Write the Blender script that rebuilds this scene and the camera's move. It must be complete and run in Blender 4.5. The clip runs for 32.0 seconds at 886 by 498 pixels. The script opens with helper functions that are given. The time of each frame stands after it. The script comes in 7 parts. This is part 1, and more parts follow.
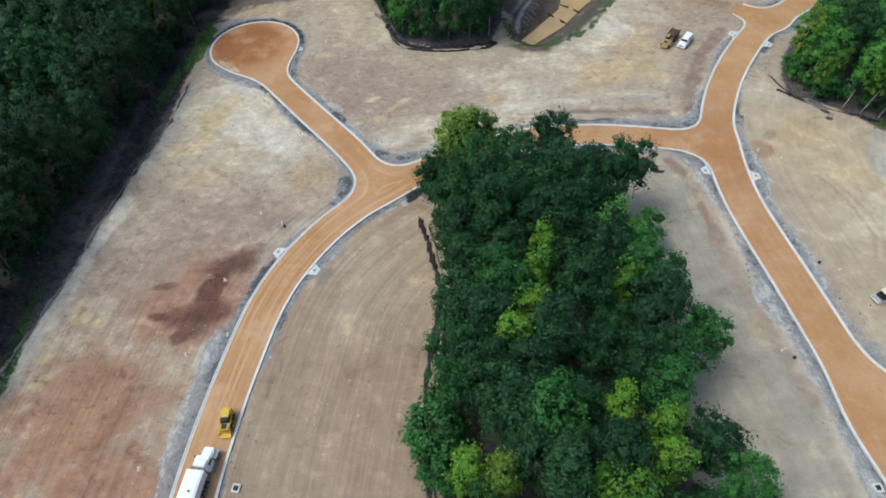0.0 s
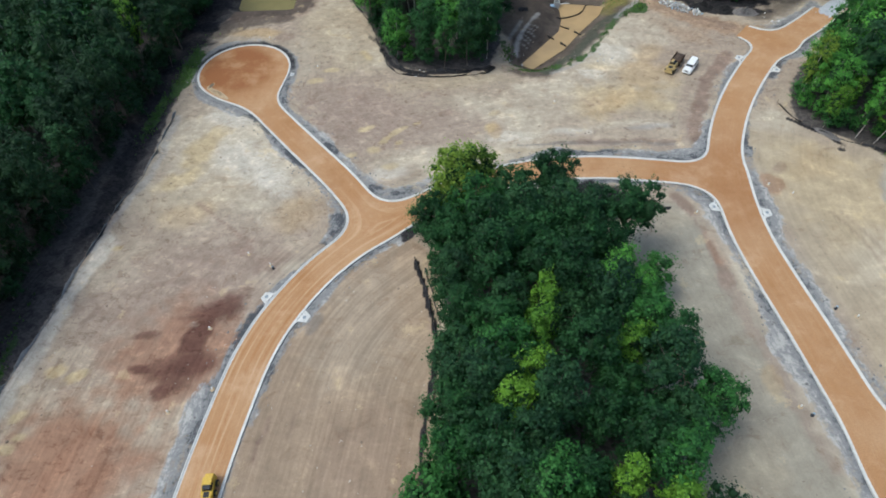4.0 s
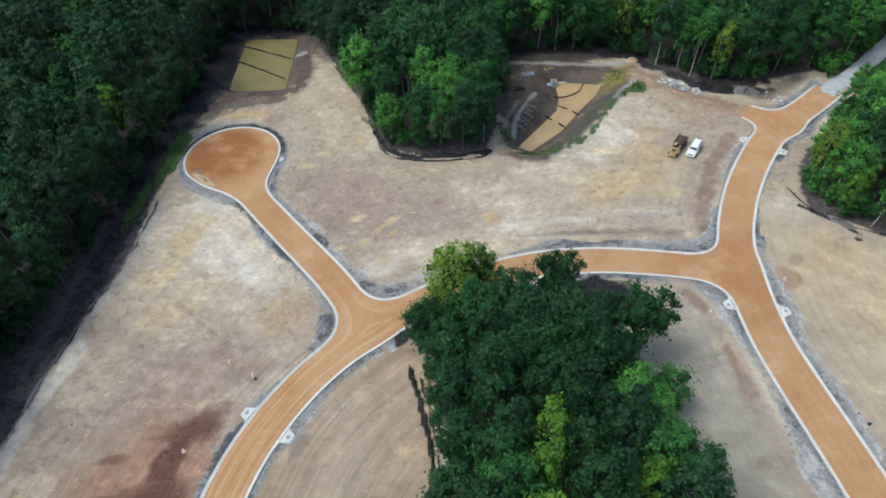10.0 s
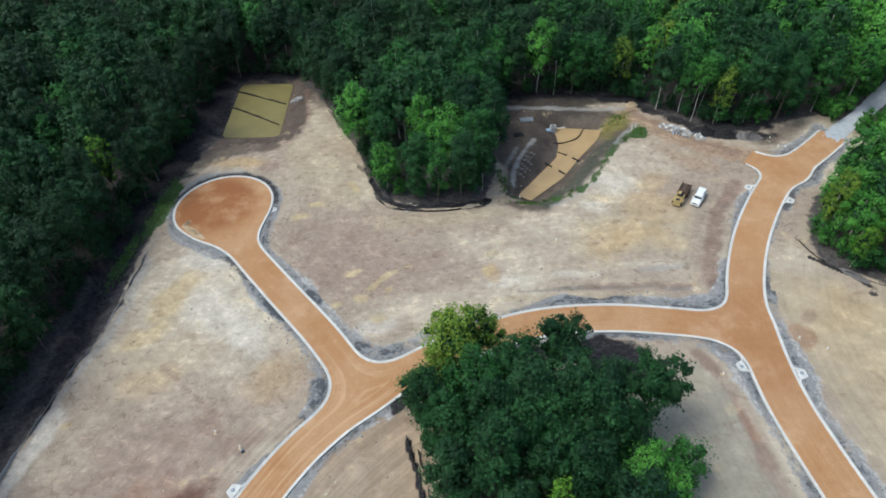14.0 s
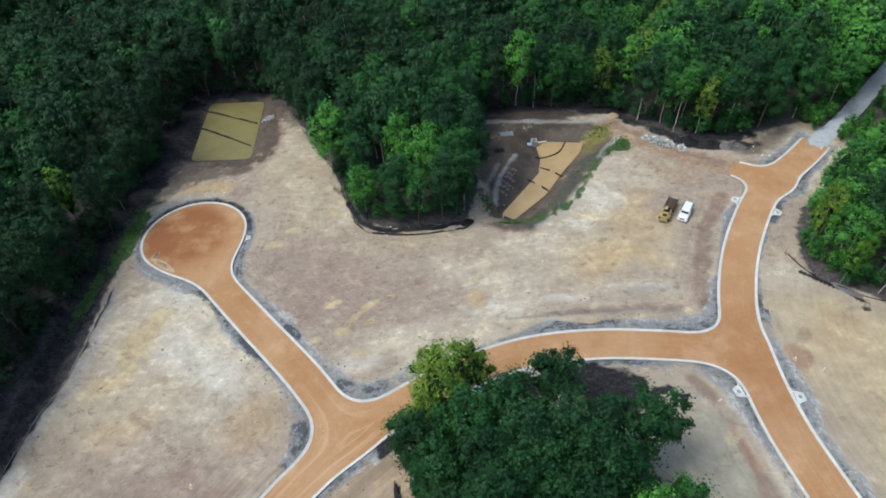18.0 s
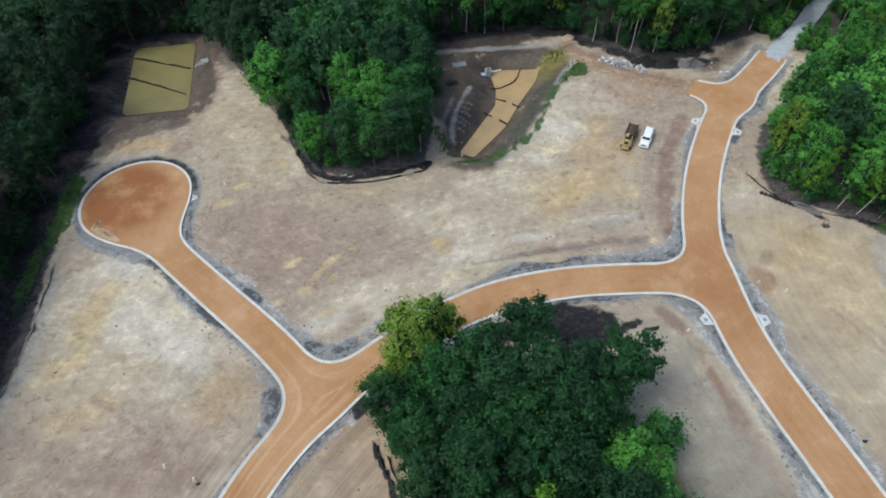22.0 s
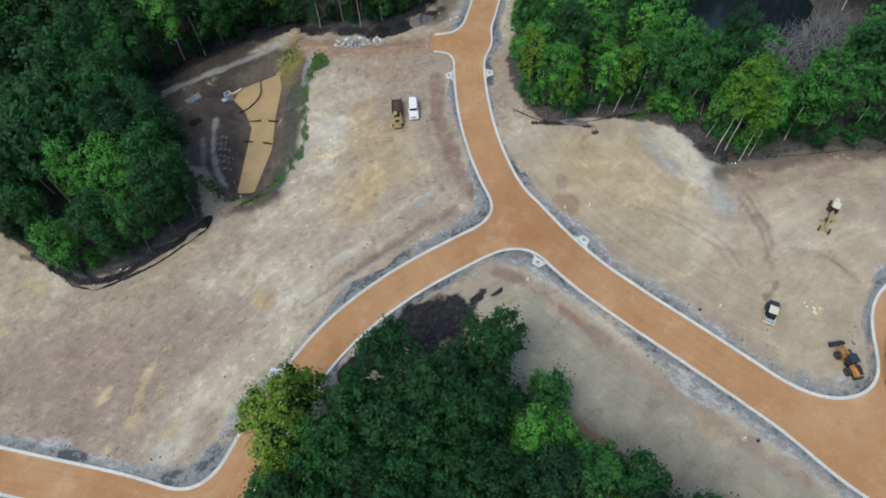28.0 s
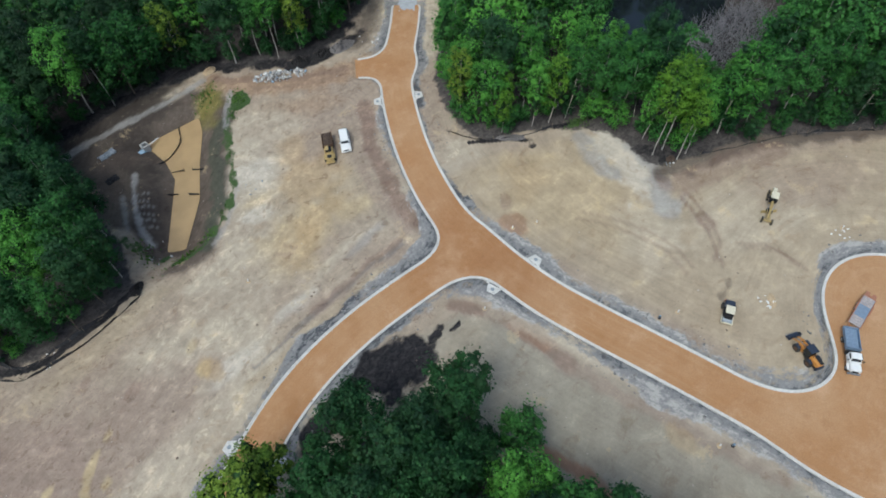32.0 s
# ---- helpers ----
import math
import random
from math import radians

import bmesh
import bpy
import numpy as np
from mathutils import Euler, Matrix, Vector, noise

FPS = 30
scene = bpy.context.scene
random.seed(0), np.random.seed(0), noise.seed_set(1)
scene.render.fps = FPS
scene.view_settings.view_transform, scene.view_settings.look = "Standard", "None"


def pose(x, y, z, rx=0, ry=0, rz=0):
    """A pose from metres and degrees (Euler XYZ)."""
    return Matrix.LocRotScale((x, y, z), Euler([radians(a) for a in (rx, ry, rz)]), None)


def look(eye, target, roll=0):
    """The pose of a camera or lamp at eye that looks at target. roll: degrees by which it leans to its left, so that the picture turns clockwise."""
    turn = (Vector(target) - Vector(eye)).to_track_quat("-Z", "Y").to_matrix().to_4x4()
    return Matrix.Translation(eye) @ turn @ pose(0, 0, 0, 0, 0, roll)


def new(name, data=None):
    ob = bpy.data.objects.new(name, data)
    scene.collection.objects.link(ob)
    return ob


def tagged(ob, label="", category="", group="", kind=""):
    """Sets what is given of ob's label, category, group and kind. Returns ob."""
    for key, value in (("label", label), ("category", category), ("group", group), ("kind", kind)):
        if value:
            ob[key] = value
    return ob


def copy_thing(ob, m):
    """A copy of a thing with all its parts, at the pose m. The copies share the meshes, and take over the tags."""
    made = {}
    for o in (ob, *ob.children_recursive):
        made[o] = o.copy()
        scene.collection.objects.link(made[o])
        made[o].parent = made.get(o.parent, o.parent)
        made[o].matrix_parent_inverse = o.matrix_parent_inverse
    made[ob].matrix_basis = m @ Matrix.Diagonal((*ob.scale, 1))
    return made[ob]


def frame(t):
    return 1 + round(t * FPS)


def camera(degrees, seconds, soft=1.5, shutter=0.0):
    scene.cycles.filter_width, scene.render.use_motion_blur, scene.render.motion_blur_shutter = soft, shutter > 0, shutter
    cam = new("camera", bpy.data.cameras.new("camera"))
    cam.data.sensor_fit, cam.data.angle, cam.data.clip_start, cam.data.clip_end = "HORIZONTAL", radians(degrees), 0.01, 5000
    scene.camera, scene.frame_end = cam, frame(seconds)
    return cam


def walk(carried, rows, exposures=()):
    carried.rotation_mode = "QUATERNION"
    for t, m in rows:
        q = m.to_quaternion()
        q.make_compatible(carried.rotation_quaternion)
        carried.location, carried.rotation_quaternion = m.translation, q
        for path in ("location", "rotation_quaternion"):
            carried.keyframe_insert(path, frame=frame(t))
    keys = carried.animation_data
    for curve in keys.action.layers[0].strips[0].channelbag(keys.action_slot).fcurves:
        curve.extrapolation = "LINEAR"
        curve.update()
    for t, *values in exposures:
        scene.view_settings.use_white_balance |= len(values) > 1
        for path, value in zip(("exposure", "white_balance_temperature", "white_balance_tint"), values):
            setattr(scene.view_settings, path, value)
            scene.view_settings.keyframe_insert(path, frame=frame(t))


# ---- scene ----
cam = camera(71.6, 32.0, 1.8)
METRES, EYE, TILT, LEAN, TURN = 60.0, 88.9, -53.455, -0.014, -0.043
ROWS = [
    (0.0, 0.0, 0.0, 0.0, 0.0, 0.0, -0.0),
    (0.5, 0.0001, 0.0115, 0.0148, -0.04, 0.05, 0.03),
    (1.0, 0.0009, 0.0237, 0.0311, -0.06, 0.07, 0.05),
    (1.5, 0.002, 0.0357, 0.0473, -0.07, 0.06, 0.06),
    (2.0, 0.0021, 0.0476, 0.0636, -0.1, 0.07, 0.09),
    (2.5, 0.0026, 0.0594, 0.0796, -0.13, 0.08, 0.12),
    (3.0, 0.0035, 0.0709, 0.0953, -0.15, 0.08, 0.14),
    (3.5, 0.0041, 0.0824, 0.111, -0.16, 0.11, 0.15),
    (5.5, 0.0044, 0.1277, 0.1715, -0.27, 0.19, 0.32),
    (6.0, 0.005, 0.1382, 0.1863, -0.28, 0.19, 0.34),
    (6.5, 0.0052, 0.1487, 0.2012, -0.31, 0.2, 0.37),
    (7.0, 0.0055, 0.159, 0.2152, -0.34, 0.23, 0.39),
    (7.5, 0.0062, 0.1693, 0.2288, -0.36, 0.25, 0.45),
    (8.0, 0.0063, 0.1791, 0.2416, -0.39, 0.27, 0.48),
    (8.5, 0.007, 0.1897, 0.2575, -0.4, 0.41, 0.51),
    (9.0, 0.0062, 0.1986, 0.2716, -0.45, 2.5, 0.53),
    (9.5, 0.0062, 0.2075, 0.2828, -0.48, 4.44, 0.57),
    (10.0, 0.0065, 0.2163, 0.2925, -0.49, 4.65, 0.64),
    (10.5, 0.0069, 0.2253, 0.3046, -0.5, 4.71, 0.68),
    (11.0, 0.0075, 0.234, 0.3183, -0.51, 5.41, 0.74),
    (11.5, 0.0074, 0.2427, 0.33, -0.55, 5.92, 0.77),
    (12.0, 0.0071, 0.2516, 0.3422, -0.59, 6.42, 0.83),
    (12.5, 0.0074, 0.2603, 0.3542, -0.61, 6.82, 0.85),
    (13.0, 0.0077, 0.2692, 0.3665, -0.62, 7.07, 0.9),
    (13.5, 0.0078, 0.278, 0.3794, -0.64, 7.22, 0.95),
    (14.0, 0.0073, 0.2872, 0.3911, -0.66, 7.3, 0.99),
    (14.5, 0.0065, 0.2958, 0.4036, -0.68, 7.31, 1.04),
    (16.5, 0.0039, 0.332, 0.4513, -0.77, 7.47, 1.19),
    (17.0, 0.0034, 0.341, 0.4632, -1.01, 7.49, 1.55),
    (17.5, 0.0032, 0.3496, 0.4753, -1.48, 7.49, 2.19),
    (18.0, 0.0028, 0.3578, 0.4861, -2.27, 7.32, 3.08),
    (18.5, 0.0024, 0.3653, 0.4971, -2.65, 7.31, 3.62),
    (19.0, 0.0024, 0.373, 0.5071, -3.09, 7.31, 4.19),
    (19.5, 0.0028, 0.3798, 0.5179, -3.53, 7.29, 4.76),
    (20.0, 0.0031, 0.3875, 0.5281, -4.1, 7.28, 5.53),
    (20.5, 0.0041, 0.395, 0.5391, -4.56, 7.26, 6.16),
    (21.0, 0.0051, 0.4024, 0.5479, -4.97, 7.26, 6.66),
    (21.5, 0.0064, 0.4104, 0.5539, -5.22, 3.32, 7.0),
    (22.0, 0.01, 0.4186, 0.5675, -5.66, -0.15, 7.66),
    (22.5, 0.0115, 0.4267, 0.5804, -6.35, -1.69, 8.53),
    (23.0, 0.0138, 0.4354, 0.5913, -7.3, -2.36, 9.82),
    (23.5, 0.0167, 0.4434, 0.6022, -8.78, -2.94, 11.78),
    (24.0, 0.0191, 0.4514, 0.6138, -10.54, -3.58, 13.97),
    (24.5, 0.0229, 0.4597, 0.6244, -12.35, -4.11, 16.23),
    (25.0, 0.026, 0.4685, 0.6349, -14.17, -4.71, 18.36),
    (25.5, 0.031, 0.4766, 0.6453, -15.94, -5.35, 20.45),
    (26.0, 0.0364, 0.4842, 0.6569, -18.0, -6.17, 22.73),
    (26.5, 0.0417, 0.4919, 0.6673, -20.06, -7.03, 24.93),
    (28.5, 0.072, 0.5213, 0.7092, -27.0, -10.39, 31.44),
    (29.0, 0.0817, 0.5281, 0.7191, -28.14, -10.98, 32.44),
    (29.5, 0.0913, 0.5354, 0.7284, -29.18, -11.53, 33.29),
    (30.0, 0.1018, 0.5417, 0.7378, -30.09, -12.05, 34.06),
    (30.5, 0.1118, 0.5486, 0.7467, -30.94, -12.53, 34.73),
    (31.0, 0.1222, 0.5546, 0.7546, -31.71, -12.95, 35.33),
    (31.5, 0.1326, 0.5608, 0.7625, -32.37, -13.32, 35.81),
    (32.0, 0.1436, 0.5662, 0.7714, -32.87, -13.63, 36.18),
]
walk(cam, [(t, pose(0, 0, EYE, TILT, LEAN, TURN) @ pose(METRES * x, METRES * y, METRES * z, 90 + pitch, roll, yaw)) for t, x, y, z, yaw, pitch, roll in ROWS], [(0.0, 0.24, 5900, 0), (8.5, 0.24, 5900, 0), (10.0, 0.31, 5900, 0), (20.5, 0.31, 5900, 0), (22.5, 0.14, 5900, 0), (32.0, 0.04, 5900, 0)])

# ---- world, sun, exposure ----
world = bpy.data.worlds.new("sky")
scene.world = world
world.use_nodes = True
wn = world.node_tree.nodes
sky = wn.new("ShaderNodeTexSky")
sky.sky_type = "NISHITA"
sky.sun_disc = False
SUN_EL, SUN_AZ = 59.0, 262.0          # height, and compass bearing from +y towards +x
sky.sun_elevation, sky.sun_rotation = radians(SUN_EL), radians(SUN_AZ)
sky.air_density, sky.dust_density, sky.ozone_density = 1.0, 4.0, 1.0
world.node_tree.links.new(sky.outputs["Color"], wn["Background"].inputs["Color"])
wn["Background"].inputs["Strength"].default_value = 0.155
sun = new("sun", bpy.data.lights.new("sun", "SUN"))
sun.data.energy, sun.data.angle, sun.data.color = 1.35, radians(22), (1.0, 0.96, 0.90)
sun_from = Vector((math.sin(radians(SUN_AZ)) * math.cos(radians(SUN_EL)), math.cos(radians(SUN_AZ)) * math.cos(radians(SUN_EL)), math.sin(radians(SUN_EL))))
sun.matrix_world = look(sun_from * 300, (0, 0, 0))


# ---- plan of the place (metres; x east, y north, along the first view) ----
def slope(x, y):
    """The height of the graded land, a plane that falls gently to the north-west."""
    return 0.0352 * np.clip(x, -300, 300) - 0.0429 * np.clip(y, -200, 400)


def spline(points, step=1.0):
    """A Catmull-Rom curve through plan points."""
    p = np.array(points, float)
    p = np.vstack([2 * p[0] - p[1], p, 2 * p[-1] - p[-2]])
    out = []
    for a, b, c, d in zip(p, p[1:], p[2:], p[3:]):
        n = max(2, int(np.linalg.norm(c - b) / step))
        for u in np.arange(n) / n:
            out.append(0.5 * (2 * b + (c - a) * u + (2 * a - 5 * b + 4 * c - d) * u * u + (3 * b - a - 3 * c + d) * u ** 3))
    return np.array(out + [p[-2]])


def to_line(x, y, line, radii=None):
    """Distance from plan places to an open line; with radii, minus the radius there."""
    best = np.full(np.shape(x), 1e9)
    for i in range(len(line) - 1):
        a, d = line[i], line[i + 1] - line[i]
        u = np.clip(((x - a[0]) * d[0] + (y - a[1]) * d[1]) / max(d @ d, 1e-9), 0, 1)
        dist = np.hypot(x - a[0] - u * d[0], y - a[1] - u * d[1])
        if radii is not None:
            dist = dist - (radii[i] + u * (radii[i + 1] - radii[i]))
        best = np.minimum(best, dist)
    return best


def even(points, step):
    p = np.array(points)
    d = np.concatenate([[0], np.cumsum(np.hypot(*np.diff(p, axis=0).T))])
    n = max(2, int(d[-1] / step))
    u = np.linspace(0, d[-1], n)
    return np.stack([np.interp(u, d, p[:, 0]), np.interp(u, d, p[:, 1])], -1)


def to_polygon(x, y, poly):
    """Signed distance to a closed polygon, negative inside."""
    p = np.array(poly, float)
    dist = to_line(x, y, np.vstack([p, p[:1]]))
    inside = np.zeros(np.shape(x), bool)
    for a, b in zip(p, np.roll(p, -1, 0)):
        if a[1] != b[1]:
            inside ^= ((a[1] > y) != (b[1] > y)) & (x < (b[0] - a[0]) * (y - a[1]) / (b[1] - a[1]) + a[0])
    return np.where(inside, -dist, dist)


def smooth_min(a, b, k):
    h = np.maximum(k - np.abs(a - b), 0) / k
    return np.minimum(a, b) - h * h * k / 4


def step01(a, b, x):
    u = np.clip((x - a) / (b - a), 0, 1)
    return u * u * (3 - 2 * u)


ROAD_WEST = spline([(-36, -20), (-35.7, 10), (-35.4, 23.5), (-34.6, 34), (-33.1, 45), (-30.7, 57), (-26.6, 66.6), (-20, 76), (-10.5, 84.6), (0, 91.3), (12, 96.4), (22, 98.7), (33, 99.0), (44, 97.7), (53, 96.0)])
ROAD_STEM = spline([(-13.5, 87), (-20.6, 97.2), (-30.6, 109.4), (-40.2, 121.4), (-44.5, 128)])
BULB_WEST = ((-48.6, 137.1), 11.3)
ROAD_NORTH = spline([(58.3, 90), (59.3, 98), (60.5, 104), (63.3, 111.2), (67.4, 119.3), (72.8, 127.8), (79.3, 136.3), (87, 143.4), (95.8, 150.2), (108, 161)])
ROAD_STUB = spline([(84.5, 141.5), (77.6, 147.4), (74, 150.4)])
ROAD_EAST = spline([(59.3, 98), (58.3, 88), (58.3, 79), (59.4, 70), (61.0, 60), (62.6, 49), (64.2, 37), (65.3, 26), (66.3, 10), (67, -20)])
ROAD_SIDE = spline([(69.5, 33.8), (78, 34.4), (92.5, 35.3)])
BULB_EAST = ((92.6, 35.3), 11.0)
GRAVEL = spline([(100, 153.5), (105.8, 158.5), (116.6, 167), (126.8, 176.3), (145.4, 193.1), (157, 202.2), (171, 212.5)])
STREET = spline([(160, 160), (167, 190), (170.6, 209.6), (172.2, 220), (174, 232), (180, 262)])
FOOTPATH = spline([(141.5, 195.5), (148.3, 200.4), (154.9, 205), (160.9, 208), (164.4, 210.8), (165.4, 214.6), (164.1, 218.6)])


def road_sdf(x, y):
    """Signed distance to the paved outline, negative on the road."""
    a = to_line(x, y, ROAD_WEST) - 3.25
    b = smooth_min(to_line(x, y, ROAD_STEM) - 3.1, np.hypot(x - BULB_WEST[0][0], y - BULB_WEST[0][1]) - BULB_WEST[1], 9.0)
    a = smooth_min(a, b, 7.0)
    stub_end = np.maximum(to_line(x, y, ROAD_STUB) - 3.2, (x - 77.4) * -0.76 + (y - 147.6) * 0.65)
    n = smooth_min(to_line(x, y, ROAD_NORTH) - 3.4, stub_end, 5.0)
    n = np.maximum(n, (x - 101.6) * 0.77 + (y - 155.4) * 0.64)
    e = smooth_min(to_line(x, y, ROAD_SIDE) - 3.4, np.hypot(x - BULB_EAST[0][0], y - BULB_EAST[0][1]) - BULB_EAST[1], 9.0)
    e = smooth_min(to_line(x, y, ROAD_EAST) - 3.6, e, 12.0)
    return smooth_min(a, np.minimum(n, e), 7.0)


# edge of the woods round the clearing, and the wooded island between the two roads
CLEARING = [(-88, -80), (-80, 30), (-77, 60), (-72.8, 84), (-69.6, 110), (-67.6, 130), (-66.6, 150), (-64, 166), (-63.5, 180), (-61.5, 198.5), (-50, 199.5), (-40, 198.5), (-34.5, 190),
            (-27.5, 177), (-18.5, 157), (-11.5, 138), (-3, 134.2), (12.5, 135), (15, 146), (16, 170), (22, 181), (40, 179), (55, 177), (64, 166), (78, 158.5),
            (92, 163.5), (103, 166), (116, 150), (106.5, 145), (92.4, 136.2), (83.2, 126.2), (78.6, 117.5), (79.3, 110.8), (92, 102.2), (97, 94), (95.6, 82), (102.5, 77.4), (119, 65.5),
            (131, 53), (175, 20), (220, -80)]
ISLAND = [(1.5, -30), (1.0, 30), (0.5, 38), (1.5, 46), (2.5, 55), (2, 64), (-1, 74), (1, 81), (7, 86.5), (14, 86), (20.5, 86.5), (25, 81.5), (32, 80.5), (35, 76), (32.5, 68), (31.5, 60), (32.5, 51), (34.5, 44), (32.8, 36), (34.5, 29), (37, 10), (36, -30)]
TRAP = [(33.6, 165.9), (44.9, 164.6), (43.2, 161.0), (37.3, 153.6), (31.9, 145.8), (23.4, 137.9), (21.4, 139.2), (32.4, 153.2), (33.8, 158.8)]
TRAP_Z, POND_Z = -7.55, -11.1


def to_trap(x, y):
    return to_polygon(x, y, TRAP) - 0.3


def to_pond(x, y):
    u, v = np.abs(x + 49.4) - 6.2, np.abs(y - 182.4) - 12.0
    return np.hypot(np.maximum(u, 0), np.maximum(v, 0)) + np.minimum(np.maximum(u, v), 0) - 1.4


def to_lake(x, y):
    c, s = math.cos(radians(-8)), math.sin(radians(-8))
    u, v = (x - 143) * c + (y - 111) * s, -(x - 143) * s + (y - 111) * c
    return (np.hypot(u / 19, v / 15) - 1) * 15 + 2.5 * (fractal(x, y, 8, 31) - 0.5)


LAKE_Z = -1.9


def lattice(ix, iy, seed):
    h = np.sin(ix * 127.1 + iy * 311.7 + seed * 74.7) * 43758.5453
    return h - np.floor(h)


def value_noise(x, y, size, seed=0):
    """Smooth noise from 0 to 1 with the given grain in metres."""
    u, v = x / size, y / size
    i, j = np.floor(u), np.floor(v)
    f, g = u - i, v - j
    f, g = f * f * (3 - 2 * f), g * g * (3 - 2 * g)
    a, b, c, d = lattice(i, j, seed), lattice(i + 1, j, seed), lattice(i, j + 1, seed), lattice(i + 1, j + 1, seed)
    return (a * (1 - f) + b * f) * (1 - g) + (c * (1 - f) + d * f) * g


def fractal(x, y, size, seed=0):
    return (value_noise(x, y, size, seed) * 4 + value_noise(x, y, size / 2.1, seed + 1) * 2 + value_noise(x, y, size / 4.3, seed + 2)) / 7


def ground_z(x, y, road=None):
    """Height of the earth."""
    x, y = np.asarray(x, float), np.asarray(y, float)
    road = road_sdf(x, y) if road is None else road
    z = slope(x, y) + 0.5 * (fractal(x, y, 17, 3) - 0.5) * step01(1.5, 8, road) + 0.16 * (fractal(x, y, 2.6, 8) - 0.5) * step01(0.6, 2, road)
    t = to_trap(x, y)
    z = z + (TRAP_Z - 0.35 - z) * (1 - step01(-0.6, 5.5, t))
    p = to_pond(x, y)
    z = z + (POND_Z - 0.35 - z) * (1 - step01(-0.6, 4.2, p))
    z = z + (LAKE_Z - 0.8 - z) * (1 - step01(-1.5, 7.0, to_lake(x, y)))
    # low bank of pushed-up soil behind the kerbs, and the bed under the road
    z = z + 0.10 * step01(0.25, 0.5, road) * (1 - step01(2.0, 5.0, road))
    z = np.where(road < 0.35, slope(x, y) - 0.22, z)
    g = to_line(x, y, GRAVEL)
    z = np.where((g < 3.0) & (road > 0.35), slope(x, y) - 0.10, z)
    return z


def on_ground(x, y):
    return float(ground_z(np.array([x]), np.array([y]))[0])


# ---- mesh helpers ----
def mesh_of(name, verts, faces, mats=(), smooth=False):
    me = bpy.data.meshes.new(name)
    me.from_pydata([tuple(v) for v in verts], [], faces)
    for m in mats:
        me.materials.append(m)
    if smooth:
        me.shade_smooth()
    return me


def mesh_polys(name, verts, faces, size, mats=(), smooth=False):
    """A mesh from arrays, all faces with the same number of corners."""
    me = bpy.data.meshes.new(name)
    me.vertices.add(len(verts))
    me.vertices.foreach_set("co", np.asarray(verts, np.float32).ravel())
    n = len(faces)
    me.loops.add(n * size)
    me.loops.foreach_set("vertex_index", np.asarray(faces, np.int32).ravel())
    me.polygons.add(n)
    me.polygons.foreach_set("loop_start", np.arange(n, dtype=np.int32) * size)
    me.polygons.foreach_set("loop_total", np.full(n, size, np.int32))
    for m in mats:
        me.materials.append(m)
    me.update(calc_edges=True)
    if smooth:
        me.shade_smooth()
    return me


def part(name, bm, material, parent, label=""):
    """Links a bmesh as one mesh object under a thing or a part."""
    me = bpy.data.meshes.new(name)
    bm.to_mesh(me)
    bm.free()
    me.materials.append(material)
    ob = new(name, me)
    ob.parent = parent
    return tagged(ob, label)


# ---- materials ----
def material(name):
    m = bpy.data.materials.new(name)
    m.use_nodes = True
    return m, m.node_tree.nodes, m.node_tree.links, m.node_tree.nodes["Principled BSDF"]


def noise_node(nodes, links, vector, scale, detail=4, rough=0.6):
    n = nodes.new("ShaderNodeTexNoise")
    n.inputs["Scale"].default_value, n.inputs["Detail"].default_value, n.inputs["Roughness"].default_value = scale, detail, rough
    if vector is not None:
        links.new(vector, n.inputs["Vector"])
    return n.outputs["Fac"]


def warped(nodes, links, scale, detail, twist, turn=0.0, rough=0.55):
    """Noise drawn out and twisted, like soil dragged by blades and tyres."""
    out = noise_node(nodes, links, stretched(nodes, links, scale, turn), 1.0, detail, rough)
    out.node.inputs["Distortion"].default_value = twist
    return out


def ramp(nodes, links, value, low, high, a=0.0, b=1.0):
    n = nodes.new("ShaderNodeMapRange")
    n.interpolation_type = "SMOOTHSTEP"
    for k, v in zip(("From Min", "From Max", "To Min", "To Max"), (low, high, a, b)):
        n.inputs[k].default_value = v
    links.new(value, n.inputs["Value"])
    return n.outputs["Result"]


def maths(nodes, links, op, a, b):
    n = nodes.new("ShaderNodeMath")
    n.operation = op
    for i, v in enumerate((a, b)):
        if isinstance(v, (int, float)):
            n.inputs[i].default_value = v
        else:
            links.new(v, n.inputs[i])
    return n.outputs[0]


def blend(nodes, links, fac, a, b, mode="MIX"):
    n = nodes.new("ShaderNodeMix")
    n.data_type, n.blend_type = "RGBA", mode
    for sock, v in ((n.inputs["Factor"], fac), (n.inputs["A"], a), (n.inputs["B"], b)):
        if isinstance(v, (int, float)):
            sock.default_value = v
        elif isinstance(v, tuple):
            sock.default_value = (*v, 1)
        else:
            links.new(v, sock)
    return n.outputs["Result"]


def stretched(nodes, links, scale, turn=0.0):
    g, m = nodes.new("ShaderNodeNewGeometry"), nodes.new("ShaderNodeMapping")
    m.inputs["Scale"].default_value = scale
    m.inputs["Rotation"].default_value = (0, 0, radians(turn))
    links.new(g.outputs["Position"], m.inputs["Vector"])
    return m.outputs["Vector"]


def bump(nodes, links, shader, height, strength, distance):
    n = nodes.new("ShaderNodeBump")
    n.inputs["Strength"].default_value, n.inputs["Distance"].default_value = strength, distance
    links.new(height, n.inputs["Height"])
    links.new(n.outputs["Normal"], shader.inputs["Normal"])


